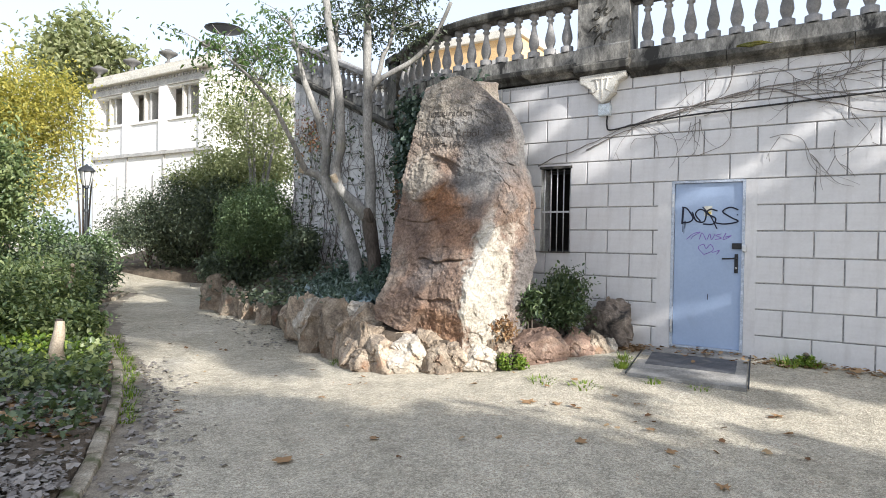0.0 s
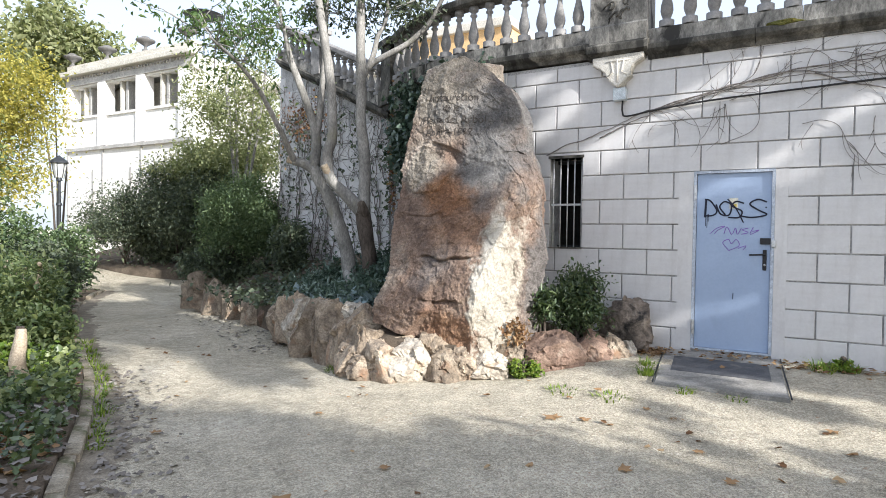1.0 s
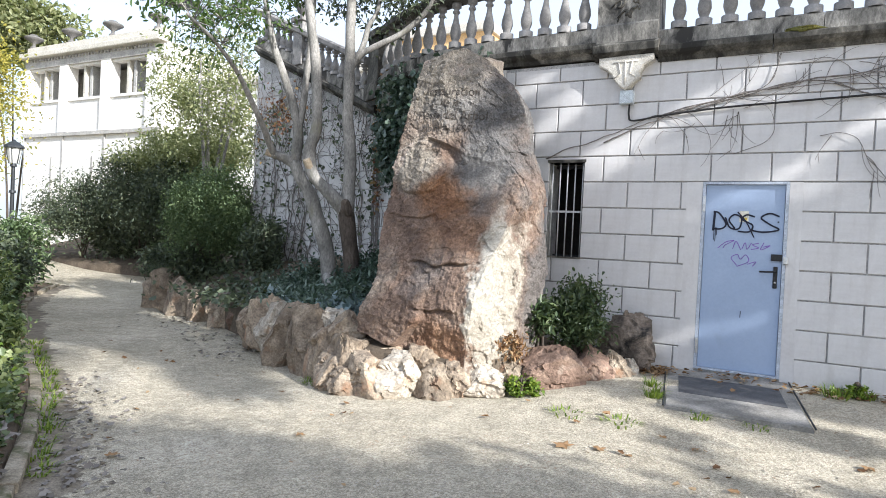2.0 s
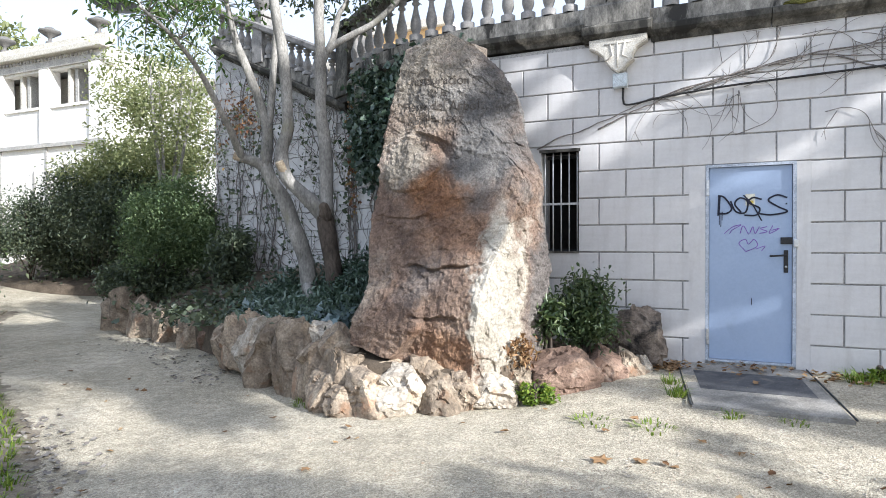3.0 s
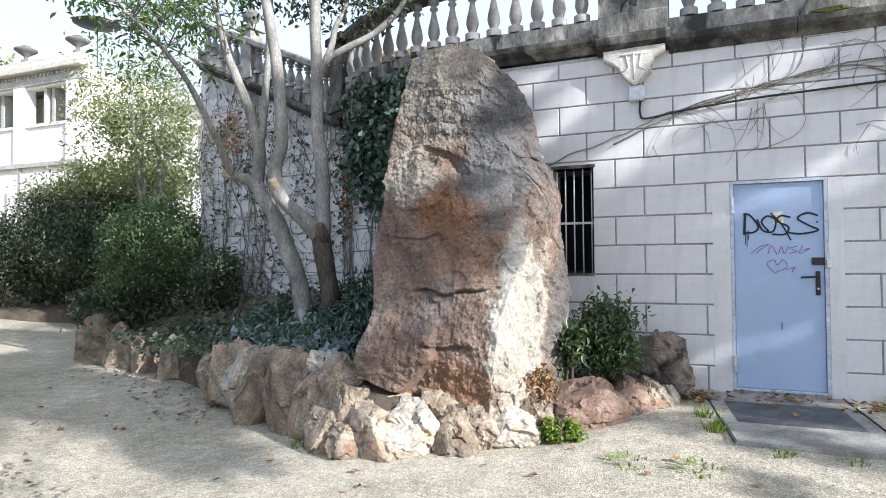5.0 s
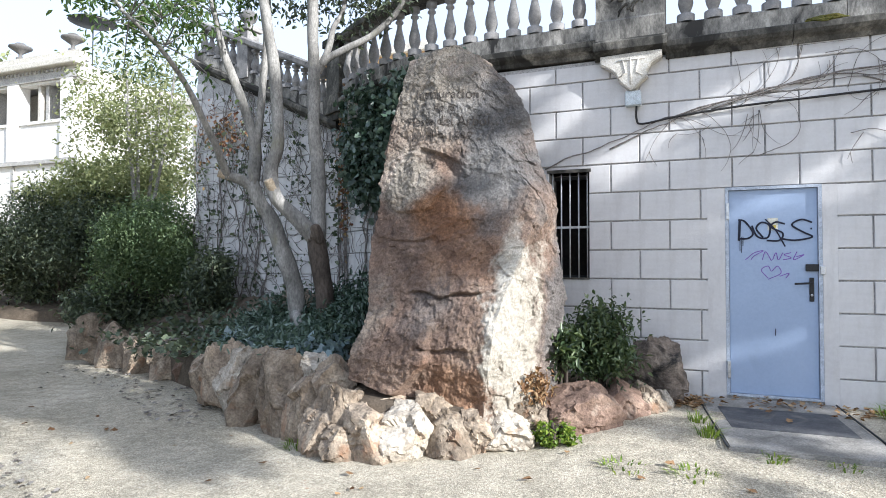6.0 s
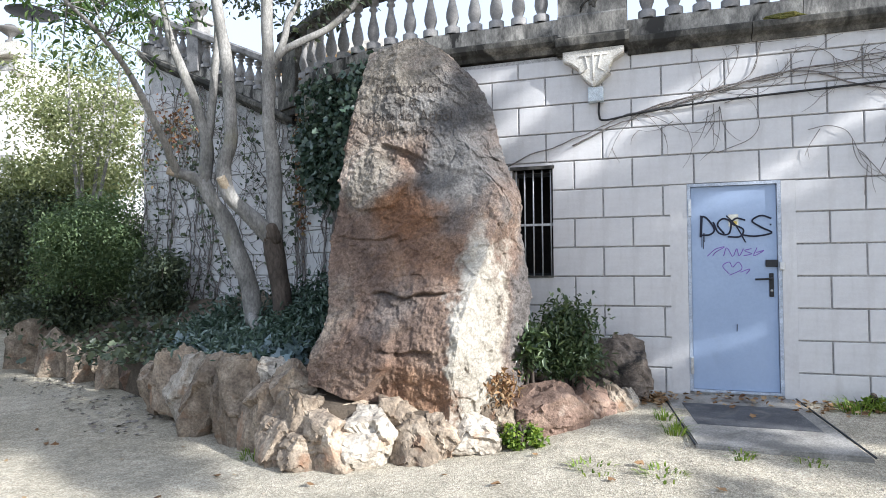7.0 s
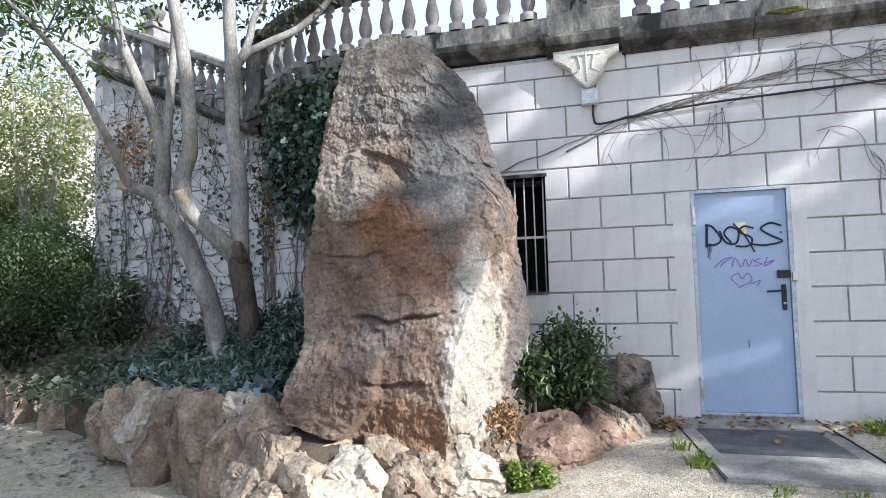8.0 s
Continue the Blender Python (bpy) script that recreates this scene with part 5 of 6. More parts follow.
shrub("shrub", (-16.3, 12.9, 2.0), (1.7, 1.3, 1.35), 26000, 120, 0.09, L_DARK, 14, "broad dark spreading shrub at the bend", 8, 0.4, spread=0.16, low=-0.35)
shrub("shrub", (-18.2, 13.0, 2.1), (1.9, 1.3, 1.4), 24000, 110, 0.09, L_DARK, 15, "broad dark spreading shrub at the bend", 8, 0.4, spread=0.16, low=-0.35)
# paler leaves laid on top paint the sunlit crowns of the dark shrubs
shrub("shrub", (-16.6, 13.2, 3.55), (2.4, 1.2, 0.7), 9000, 80, 0.12, L_PALE, 16, "yellow-green top growth, sunlight on the dark shrubs put into its leaf colour", 6, 0.8)
shrub("shrub", (-2.92, 7.38, 0.70), (0.37, 0.30, 0.36), 4600, 60, 0.055, L_SHRUB, 17, "glossy laurel-like shrub beside the standing stone", 7, 0.3, width=0.42)
shrub("shrub", (-3.2, 7.0, 0.62), (0.16, 0.16, 0.26), 500, 14, 0.085, L_SHRUB, 18, "small leafy shoot with dry lower leaves", 4, 0.3, width=0.42)


leaves("dry_skirt", clumps((-3.12 + 2.92, 6.98 - 7.38, 0.12), (0.15, 0.12, 0.15), 300, 14, 81, 0.3), 0.055, L_DRY, bpy.data.objects["shrub.007"] if "shrub.007" in bpy.data.objects else None, "withered brown lower leaves", 0.4, 81, 0.2, 0.4)["kind"] = "stuff"


def slim_tree(at, h, crown, n, seed, leaf, size, material, label, stems=5, k=70, spread=0.2, bark=BARK, rad=0.06, category="tree"):
    t = empty("tree", at, label, category)
    g = random.Random(seed)
    for i in range(stems):
        a = 2 * math.pi * i / stems + g.random()
        r = crown[0] * g.uniform(0.15, 0.6)
        limb("trunk" if i == 0 else "limb", [(0.12 * math.cos(a) * (stems > 1), 0.12 * math.sin(a) * (stems > 1), -0.2), (r * 0.3 * math.cos(a), r * 0.3 * math.sin(a), h * 0.35), (r * 0.7 * math.cos(a), r * 0.7 * math.sin(a), h * 0.65), (r * math.cos(a), r * math.sin(a), h * g.uniform(0.85, 1))], rad, rad * 0.3, bark, t, seg=6)
    leaves("crown", clumps((0, 0, h - crown[2] * 0.7), crown, n, k, seed, spread, 0.35), size, material, t, "", 0.5, seed, 0.3)
    return t


shrub("shrub", (-20.4, 12.6, 1.6), (1.7, 1.2, 1.15), 14000, 90, 0.09, L_DARK, 27, "dark spreading shrub on the earth bank", 8, 0.4, spread=0.18, low=-0.3)
slim_tree((-13.4, 11.4, 0.6), 5.3, (1.8, 1.5, 1.7), 9000, 21, 0, 0.085, L_PALE, "slender many-stemmed tree with pale sunlit leaves", 7, 90, 0.15)
slim_tree((-25.9, 10.4, 0.4), 6.8, (3.3, 2.8, 2.9), 26000, 22, 0, 0.13, L_YELLOW, "small tree in bright yellow autumn leaf", 5, 90, 0.17, BARKDARK)
slim_tree((-13.6, 4.6, 0.2), 3.3, (1.35, 1.3, 1.6), 14000, 23, 0, 0.10, L_BED, "bushy grey-green tree beside the yellow one", 5, 70, 0.17, BARKDARK)
slim_tree((-35.6, 18.2, 0.5), 12.3, (2.6, 2.6, 2.0), 6000, 24, 0, 0.32, L_PALE, "tall distant tree with thin yellow-green crown", 3, 60, 0.2, BARKDARK, 0.06)
slim_tree((-30, 8, 0.5), 6.0, (3.0, 3.0, 2.8), 9000, 25, 0, 0.28, L_PALE, "hazy green tree behind the planting bed", 4, 60, 0.2, BARKDARK, 0.14)
slim_tree((-24, 4, 0.5), 4.5, (3.0, 3.0, 2.4), 9000, 26, 0, 0.24, L_GREYGREEN, "dense grey-green tree at the far side of the bed", 4, 60, 0.2, BARKDARK, 0.12)


# ---- white pavilion behind ----


def pavilion():
    b = empty("building", (-24.3, 17.7, 0.5), "white rendered pavilion with upper loggia windows and roof urns", "building")
    A, B = Vector((-24.3, 17.7, 0)), Vector((-33.3, 17.5, 0))
    u = (B - A).normalized()
    ang = math.degrees(math.atan2(u.y, u.x))
    M = pose(0, 0, 0, 0, 0, ang)
    LEN = (B - A).length
    # local x runs along the front; the front faces local +y when it looks to the path
    sgn = 1 if (M.to_3x3() @ Vector((0, 1, 0))).dot(Vector((10, -10, 0))) > 0 else -1
    F = lambda x0, x1, d0, d1, z0, z1: (x0, x1, *sorted((sgn * d0, sgn * d1)), z0 * 1.11 - 0.5, z1 * 1.11 - 0.5)
    pc = lambda nm, lims, mt, par, lab="", bv=0.0: boxed(nm, F(*lims), mt, par, lab, bv, M)
    bay = LEN / 3
    pc("wall", (-0.6, LEN, -0.4, 0, 0, 6.35), WHITEWALL, b)
    pc("wall", (-0.6, LEN, -0.4, 0, 7.72, 8.2), WHITEWALL, b)
    pc("side_wall", (-0.6, -0.2, -8, -0.4, 0, 8.2), WHITEWALL, b)
    pc("side_wall", (LEN - 0.4, LEN, -8, -0.4, 0, 8.2), WHITEWALL, b)
    pc("back_wall", (-0.6, LEN, -8.4, -8, 0, 8.2), WHITEWALL, b)
    pc("roof", (-0.6, LEN, -8, 0, 8.2, 8.3), GREYTRIM, b)
    pc("floor", (-0.2, LEN - 0.4, -8, -0.4, 6.1, 6.3), CREAM, b)
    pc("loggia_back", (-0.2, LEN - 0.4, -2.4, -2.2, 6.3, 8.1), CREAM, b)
    for i in range(4):
        x = bay * i
        pc("pilaster", (x - 0.32, x + 0.32, -0.4, 0.10, 5.02, 7.8), WHITEWALL, b)
        pc("pilaster", (x - 0.06, x + 0.02, -0.05, 0.06, 0.3, 4.85), GREYTRIM, b)
    pc("string_course", (-0.6, LEN, 0, 0.14, 4.86, 5.0), GREYTRIM, b)
    pc("frieze", (-0.6, LEN, 0, 0.12, 7.8, 8.05), GREYTRIM, b)
    pc("cornice", (-0.75, LEN + 0.15, -0.1, 0.4, 8.2, 8.42), CREAM, b, "", 0.04)
    pc("parapet", (-0.6, LEN, -0.4, 0.05, 8.42, 8.75), CREAM, b)
    for i in range(40):
        pc("dentil", (LEN * i / 40, LEN * i / 40 + 0.06, 0.12, 0.2, 8.06, 8.16), GREYTRIM, b)
    for i in range(3):
        x = bay * i + 0.32
        w = new("window")
        w.parent = b
        pc("window_sill", (x, x + bay - 0.64, -0.4, 0.08, 6.3, 6.4), WHITEWALL, w)
        pc("shutter", (x + bay * 0.34, x + bay * 0.36 + 0.1, -1.5, -0.2, 6.4, 7.72), GREYTRIM, w)
        pc("mullion", (x + bay * 0.45, x + bay * 0.45 + 0.14, -0.3, -0.1, 6.4, 7.72), CREAM, w)
        pc("blind_arch", (x + 0.42, x + 0.52, 0, 0.05, 1.8, 4.0), GREYTRIM, w)
    for i in range(4):
        x = LEN * i / 3.05
        p = M @ Vector((x, sgn * -0.15, 8.75 * 1.11))
        prof = [(0.16, 0), (0.16, 0.1), (0.07, 0.16), (0.07, 0.26), (0.30, 0.42), (0.42, 0.50), (0.42, 0.56), (0.30, 0.58), (0.16, 0.70), (0.02, 0.74)]
        bm = bmesh.new()
        rings = [[bm.verts.new((p.x + r * math.cos(k * math.pi / 7), p.y + r * math.sin(k * math.pi / 7), p.z - 0.5 + z)) for k in range(14)] for r, z in prof]
        for a, c in zip(rings, rings[1:]):
            for k in range(14):
                bm.faces.new((a[k], a[(k + 1) % 14], c[(k + 1) % 14], c[k]))
        part("urn", bm, URN, b, "dark grey stone roof urn", True)


pavilion()
wing = empty("building", (-24.0, 20.0, 0.5), "lower white garden wing beside the pavilion", "building")
boxed("wall", (0, 10.5, 0, 0.4, -0.3, 7.2), WHITEWALL, wing)
boxed("cornice", (-0.1, 10.7, -0.25, 0.5, 7.2, 7.5), CREAM, wing, bevel=0.04)
boxed("string_course", (0, 10.5, -0.08, 0, 4.2, 4.34), GREYTRIM, wing)
for i in range(4):
    wd = new("window")
    wd.parent = wing
    boxed("pane", (1.2 + 2.5 * i, 2.1 + 2.5 * i, -0.02, 0.02, 4.9, 6.4), GREYTRIM, wd)
    boxed("window_frame", (1.1 + 2.5 * i, 2.2 + 2.5 * i, -0.06, -0.021, 6.4, 6.52), CREAM, wd)
    boxed("window_sill", (1.1 + 2.5 * i, 2.2 + 2.5 * i, -0.14, -0.021, 4.78, 4.9), CREAM, wd)
far = empty("building", (-12, 34, 0), "ochre building glimpsed beyond the terrace", "building")
boxed("wall", (-12, -4.5, 0, 6, 0, 14), OCHRE, far)
boxed("cornice", (-12.2, -4.3, -0.3, 6.2, 14, 14.5), CREAM, far, bevel=0.05)
for i in range(3):
    boxed("window", (-11.2 + 2.4 * i, -10.1 + 2.4 * i, -0.05, 0.1, 10.6, 12.8), GREYTRIM, far)


def street_lamp(at, h):
    t = empty("street_lamp", at, "old-style black cast-iron park lamp with glass lantern", "street lamp")
    limb("base", [(0, 0, 0), (0, 0, 0.25), (0, 0, 0.6)], 0.16, 0.08, DARKIRON, t, wobble=0)
    limb("pole", [(0, 0, 0.5), (0, 0, h * 0.5), (0, 0, h - 0.75)], 0.065, 0.045, DARKIRON, t, wobble=0)
    for z in (0.62, h * 0.55, h - 0.8):
        limb("collar", [(0, 0, z), (0, 0, z + 0.04), (0, 0, z + 0.08)], 0.10, 0.08, DARKIRON, t, wobble=0)
    glass = plain("milky_glass", (0.55, 0.55, 0.52), 0.3)
    v, f = tube([(0, 0, h - 0.7), (0, 0, h - 0.25)], [0.12, 0.21], 6)
    lan = meshed("lantern", data(v, f), glass, t, "milky glass lantern")
    for k in range(6):
        a = k * math.pi / 3 + 0.3
        strands("lantern_bar", [[Vector((0.125 * math.cos(a), 0.125 * math.sin(a), h - 0.72)), Vector((0.215 * math.cos(a), 0.215 * math.sin(a), h - 0.24))]], 0.012, 0.012, DARKIRON, lan)
    v, f = tube([(0, 0, h - 0.25), (0, 0, h - 0.2), (0, 0, h - 0.08), (0, 0, h - 0.06), (0, 0, h)], [0.27, 0.26, 0.12, 0.07, 0.01], 10)
    meshed("cap", data(v, f), DARKIRON, t)


street_lamp((-20.9, 10.75, 0.3), 3.5)


def tall_lamp(at, h):
    t = empty("street_lamp", at, "tall slender lamp with a flat dark disc head", "street lamp")
    limb("pole", [(0, 0, -0.3), (0, 0, h * 0.5), (0, 0, h)], 0.028, 0.022, DARKIRON, t, wobble=0)
    v, f = tube([(0, 0, h - 0.10), (0, 0, h), (0, 0, h + 0.06), (0, 0, h + 0.12), (0, 0, h + 0.2)], [0.08, 0.74, 0.88, 0.74, 0.08], 16)
    meshed("lamp_head", data(v, f), DARKIRON, t)


tall_lamp((-23.8, 18.3, 0.5), 10.4)


# ---- trees beyond the view, whose shade falls on the wall and the path ----
E1 = Vector((-SUN.y, SUN.x, 0)).normalized() * -1
E2 = Vector((0, 0, 1)) - SUN * SUN.z
E2.normalize()


def shade_tree(foot, spots, seed, label, size=0.15):
    """A tall tree; spots are (across, up, back, reach, leaves) of its leaf masses, in the sun's own directions."""
    t = empty("tree", foot, label, "tree", "shade trees")
    o = Vector(foot)
    g = np.random.default_rng(seed)
    pts, boughs = [], []
    for a, b, k, r, n in spots:
        c = E1 * a + E2 * b - SUN * k - o
        pts.append(np.array(c) + g.normal(size=(n, 3)) * np.array((r, r, r * 0.8)))
        boughs.append([Vector((0, 0, max(1.5, c.z * 0.45))), Vector((c.x * 0.5, c.y * 0.5, c.z * 0.75)), c])
    top = max(c[2].z for c in boughs)
    limb("trunk", [(0, 0, -0.3), (0.1, 0.05, top * 0.3), (0.0, 0.1, top * 0.6), (0.1, 0, top * 0.8)], 0.17, 0.07, BARKDARK, t)
    strands("boughs", [smooth_path(b, 3) for b in boughs[::14]], 0.02, 0.008, BARKDARK, t, seg=5)["kind"] = "stuff"
    leaves("crown", np.concatenate(pts), size, L_TREE, t, "", 0.6, seed, 0.3)


gs = random.Random(77)
wall_spots = []
# leaf masses over the wall: long drifts with clear lanes between them, denser low down
for b0 in np.arange(0.7, 6.9, 0.12):
    for a0 in np.arange(6.5, 8.75, 0.12):
        a, b = a0 + gs.uniform(-0.05, 0.05), b0 + gs.uniform(-0.05, 0.05)
        x = (a - 7.71) / 0.301
        z = (b - 1.09 + 0.428 * x) / 0.893
        lane = noise.noise(Vector((a * 1.3, b * 2.3, 4.0))) + 0.5 * noise.noise(Vector((a * 4.0, b * 5.5, 9.0)))
        if lane > 0.04 - 0.5 * smoothstep(2.4, 1.8, z) - 0.1 * smoothstep(3.3, 3.7, z):
            wall_spots.append((a, b, gs.uniform(9, 14), 0.05, 50))
for b0 in np.arange(0.2, 1.75, 0.13):
    for a0 in np.arange(4.5, 6.55, 0.13):
        a, b = a0 + gs.uniform(-0.05, 0.05), b0 + gs.uniform(-0.05, 0.05)
        if noise.noise(Vector((a * 1.6, b * 2.0, 21.0))) + 0.5 * noise.noise(Vector((a * 5, b * 5, 2.0))) > 0.24:
            wall_spots.append((a, b, gs.uniform(9, 14), 0.055, 45))
shade_tree((9.5, 7.0, 0), wall_spots, 31, "tall leafy tree shading the terrace wall", 0.10)
path_spots = []
for i in range(210):
    b = gs.uniform(-1.6, 3.2)
    a = gs.uniform(-1.5, min(5.0, 5.5 - 1.3 * b))
    path_spots.append((a, b, gs.uniform(10, 15), gs.uniform(0.16, 0.28), 170))
for i in range(7):
    path_spots.append((gs.uniform(4.8, 6.6), gs.uniform(-0.2, 1.9), gs.uniform(10, 14), gs.uniform(0.06, 0.10), 36))
for i in range(70):
    b = gs.uniform(1.0, 3.3)
    path_spots.append((gs.uniform(-0.3, 4.9 - 1.1 * b), b, gs.uniform(10, 15), 0.2, 220))
shade_tree((8.5, -6.0, 0), path_spots, 32, "tall leafy tree shading the path")
left_spots = []
for i in range(46):
    left_spots.append((gs.uniform(2.6, 4.2), gs.uniform(4.2, 7.2), gs.uniform(14, 19), gs.uniform(0.12, 0.24), 90))
for i in range(10):
    left_spots.append((gs.uniform(4.5, 5.05), gs.uniform(3.85, 4.6), gs.uniform(11, 15), 0.12, 60))
for i in range(9):
    left_spots.append((gs.uniform(5.85, 6.5), gs.uniform(2.0, 3.3), gs.uniform(11, 15), 0.12, 70))
for i in range(7):
    left_spots.append((gs.uniform(5.28, 5.65), gs.uniform(5.0, 5.75), gs.uniform(11, 15), 0.07, 50))
for i in range(5):
    left_spots.append((gs.uniform(4.7, 5.4), gs.uniform(5.5, 6.4), gs.uniform(11, 15), 0.14, 60))
for i in range(30):
    left_spots.append((gs.uniform(3.25, 4.3), gs.uniform(3.0, 4.8), gs.uniform(12, 16), 0.16, 110))
for i in range(10):
    left_spots.append((gs.uniform(5.6, 8.2), gs.uniform(6.2, 9.2), gs.uniform(15, 20), 0.28, 100))
for i in range(26):
    left_spots.append((gs.uniform(-0.5, 2.4), gs.uniform(4.2, 7.0), gs.uniform(15, 20), 0.22, 100))
for b0 in np.arange(4.6, 7.0, 0.15):
    for a0 in np.arange(2.2, 6.0, 0.15):
        a, b = a0 + gs.uniform(-0.06, 0.06), b0 + gs.uniform(-0.06, 0.06)
        if (b > 6.1 or a < 4.7) and noise.noise(Vector((a * 1.2, b * 1.6, 14.0))) + 0.4 * noise.noise(Vector((a * 4, b * 4, 3.0))) > -0.16:
            left_spots.append((a, b, gs.uniform(12, 17), 0.07, 45))
shade_tree((13.0, -7.0, 0), left_spots, 33, "tall thin-crowned tree casting broken shade")

# ---- creeper and ivy on the rounded wall ----
gv = random.Random(19)


def curve_at(s, off, z):
    """A point s metres along the rounded wall and the stair wall, off metres before it."""
    la = radians(44) * CR
    if s < 0:
        return Vector((CX - s, WY - off, z))
    if s < la:
        return Vector((*arc(math.degrees(s / CR), CR + off), z))
    return Vector(stair(s - la, off, z))


ARC = radians(44) * CR


def top_at(s):
    return 3.6 if s < ARC else stair_top(s - ARC)


def stem_net():
    t = empty("creeper", (0, 0, 0), "dense net of bare creeper stems over the curved wall", "creeper")
    main, fine = [], []
    for i in range(32):
        s = gv.uniform(0.9, ARC + SLEN - 0.05)
        z, pts = 0.75 + gv.random() * 0.3, []
        lean = gv.uniform(-0.25, 0.35)
        while z < top_at(min(s, ARC + SLEN)) + 0.1 and len(pts) < 34:
            pts.append(curve_at(min(max(s, 0.6), ARC + SLEN - 0.02), 0.025 + 0.02 * gv.random(), z))
            s += lean * 0.1 + gv.uniform(-0.07, 0.07)
            z += gv.uniform(0.08, 0.14)
        if len(pts) > 3:
            main.append(pts)
    for i in range(760):
        s, z = gv.uniform(0.8, ARC + SLEN - 0.05), gv.uniform(0.9, 4.3)
        if z > top_at(s) + 0.05:
            continue
        ang, pts = gv.choice([0.5, 1.0, 1.4, 1.8, 2.4, 2.8, 0.2]) + gv.uniform(-0.3, 0.3), []
        for k in range(gv.randint(5, 10)):
            pts.append(curve_at(min(max(s, 0.6), ARC + SLEN - 0.02), 0.02 + 0.03 * gv.random(), z))
            ang += gv.uniform(-0.5, 0.5)
            s += 0.07 * math.cos(ang)
            z += 0.07 * math.sin(ang)
        fine.append(pts)
    strands("stem", main, 0.013, 0.007, VINE, t)["kind"] = "stuff"
    strands("twig", fine, 0.006, 0.0025, VINE, t)["kind"] = "stuff"
    pts = []
    for i in range(60):
        s, z = gv.uniform(ARC - 0.2, ARC + SLEN), gv.uniform(1.0, 4.4)
        n = gv.randint(4, 26)
        for k in range(n):
            zz = z + gv.gauss(0, 0.22)
            ss = min(ARC + SLEN, s + gv.gauss(0, 0.13))
            if zz < top_at(ss) + 0.25:
                pts.append(curve_at(ss, 0.05 + 0.06 * gv.random(), zz))
    leaves("leaf", pts, 0.06, L_DARK, t, "scattered remaining green leaves", 0.8, 51, 0.05, 0.5, lobes=True)["kind"] = "stuff"
    pts = [curve_at(ARC + gv.gauss(2.6, 0.4), 0.05 + 0.05 * gv.random(), gv.gauss(3.7, 0.28)) for i in range(260)] + [curve_at(ARC - 0.35 + gv.gauss(0, 0.12), 0.05 + 0.05 * gv.random(), gv.gauss(2.9, 0.5)) for i in range(220)]
    leaves("dry_leaf", pts, 0.055, leafy("russet_leaves", [(0, (0.13, 0.055, 0.03)), (0.5, (0.22, 0.11, 0.06)), (1, (0.30, 0.21, 0.09))], 0.12, 0.7), t, "russet and yellow autumn leaves", 0.8, 52, 0.05, 0.5, lobes=True)["kind"] = "stuff"


stem_net()


def ivy():
    t = empty("ivy", (0, 0, 0), "thick dark glossy ivy hanging on the rounded wall", "ivy")
    pts = []
    g = np.random.default_rng(6)
    for i in range(110):
        s = g.uniform(0.25, 2.35)
        z = g.uniform(1.6, 3.72)
        if z < 2.1 + 0.5 * abs(s - 1.2):
            continue
        for k in range(95):
            pts.append(curve_at(s + g.normal() * 0.12, 0.05 + abs(g.normal()) * 0.10, z + g.normal() * 0.14))
    for i in range(22):
        s, z = g.uniform(0.35, 1.2), g.uniform(0.9, 2.3)
        for k in range(26):
            pts.append(curve_at(s + g.normal() * 0.12, 0.05 + abs(g.normal()) * 0.08, z + g.normal() * 0.14))
    for i in range(20):
        s = g.uniform(0.3, 2.4)
        for k in range(26):
            pts.append(curve_at(s + g.normal() * 0.12, 0.14 + g.normal() * 0.04, 3.70 + g.normal() * 0.07))
    leaves("foliage", pts, 0.078, L_IVY, t, "", 0.85, 6, 0.05, 0.8, lobes=True)
    st = []
    for i in range(16):
        s = g.uniform(0.4, 2.2)
        st.append([curve_at(s + 0.05 * g.normal(), 0.03, z) for z in np.arange(0.8, 3.9, 0.2)])
    strands("stem", st, 0.016, 0.008, VINE, t)["kind"] = "stuff"


ivy()


def on_bed(x, y):
    """The height of the raised bed behind the rocks."""
    hit = BEDTREE.ray_cast(Vector((x, y, 5)), Vector((0, 0, -1)))
    return hit[0].z if hit[0] else 0.3


from mathutils.bvhtree import BVHTree
_bm = bmesh.new()
_bm.from_mesh(bed_right.data)
BEDTREE = BVHTree.FromBMesh(_bm)
_bm.free()
_bm = bmesh.new()
_bm.from_mesh(bed_left.data)
LEFTTREE = BVHTree.FromBMesh(_bm)
_bm.free()


def on_left(x, y):
    hit = LEFTTREE.ray_cast(Vector((x, y, 5)), Vector((0, 0, -1)))
    return hit[0].z if hit[0] else None


def cover(name, spots, n, size, material, seed, label, high=0.12, where=on_bed, lobes=True, width=0.8, category="ground cover", up=0.5):
    """Low leafy growth over a bed: spots are (x, y, reach)."""
    g = np.random.default_rng(seed)
    pts = []
    for i in range(n):
        x, y, r = spots[g.integers(len(spots))]
        px, py = x + g.normal() * r, y + g.normal() * r
        z = where(px, py)
        if z is not None:
            pts.append((px, py, z + high * g.random() ** 1.3 + 0.01))
    ob = leaves(name, pts, size, material, None, "", width, seed, up, 0.1, lobes=lobes, lie=category == "leaf litter")
    return tagged(ob, label, category, kind="stuff")


L_DUSTY = leafy("dusty_blue_leaves", [(0, (0.12, 0.17, 0.17)), (0.5, (0.22, 0.29, 0.30)), (1, (0.40, 0.47, 0.50))], 0.15, 0.5, 0.5)
cover("ground_cover", [(-5.95, 7.02, 0.14), (-5.6, 6.85, 0.12), (-6.3, 7.12, 0.14), (-7.1, 7.5, 0.16), (-7.5, 7.65, 0.12)], 420, 0.15, L_DUSTY, 61, "dusty blue-grey broad leaves over the rock edge", 0.2, width=0.6)
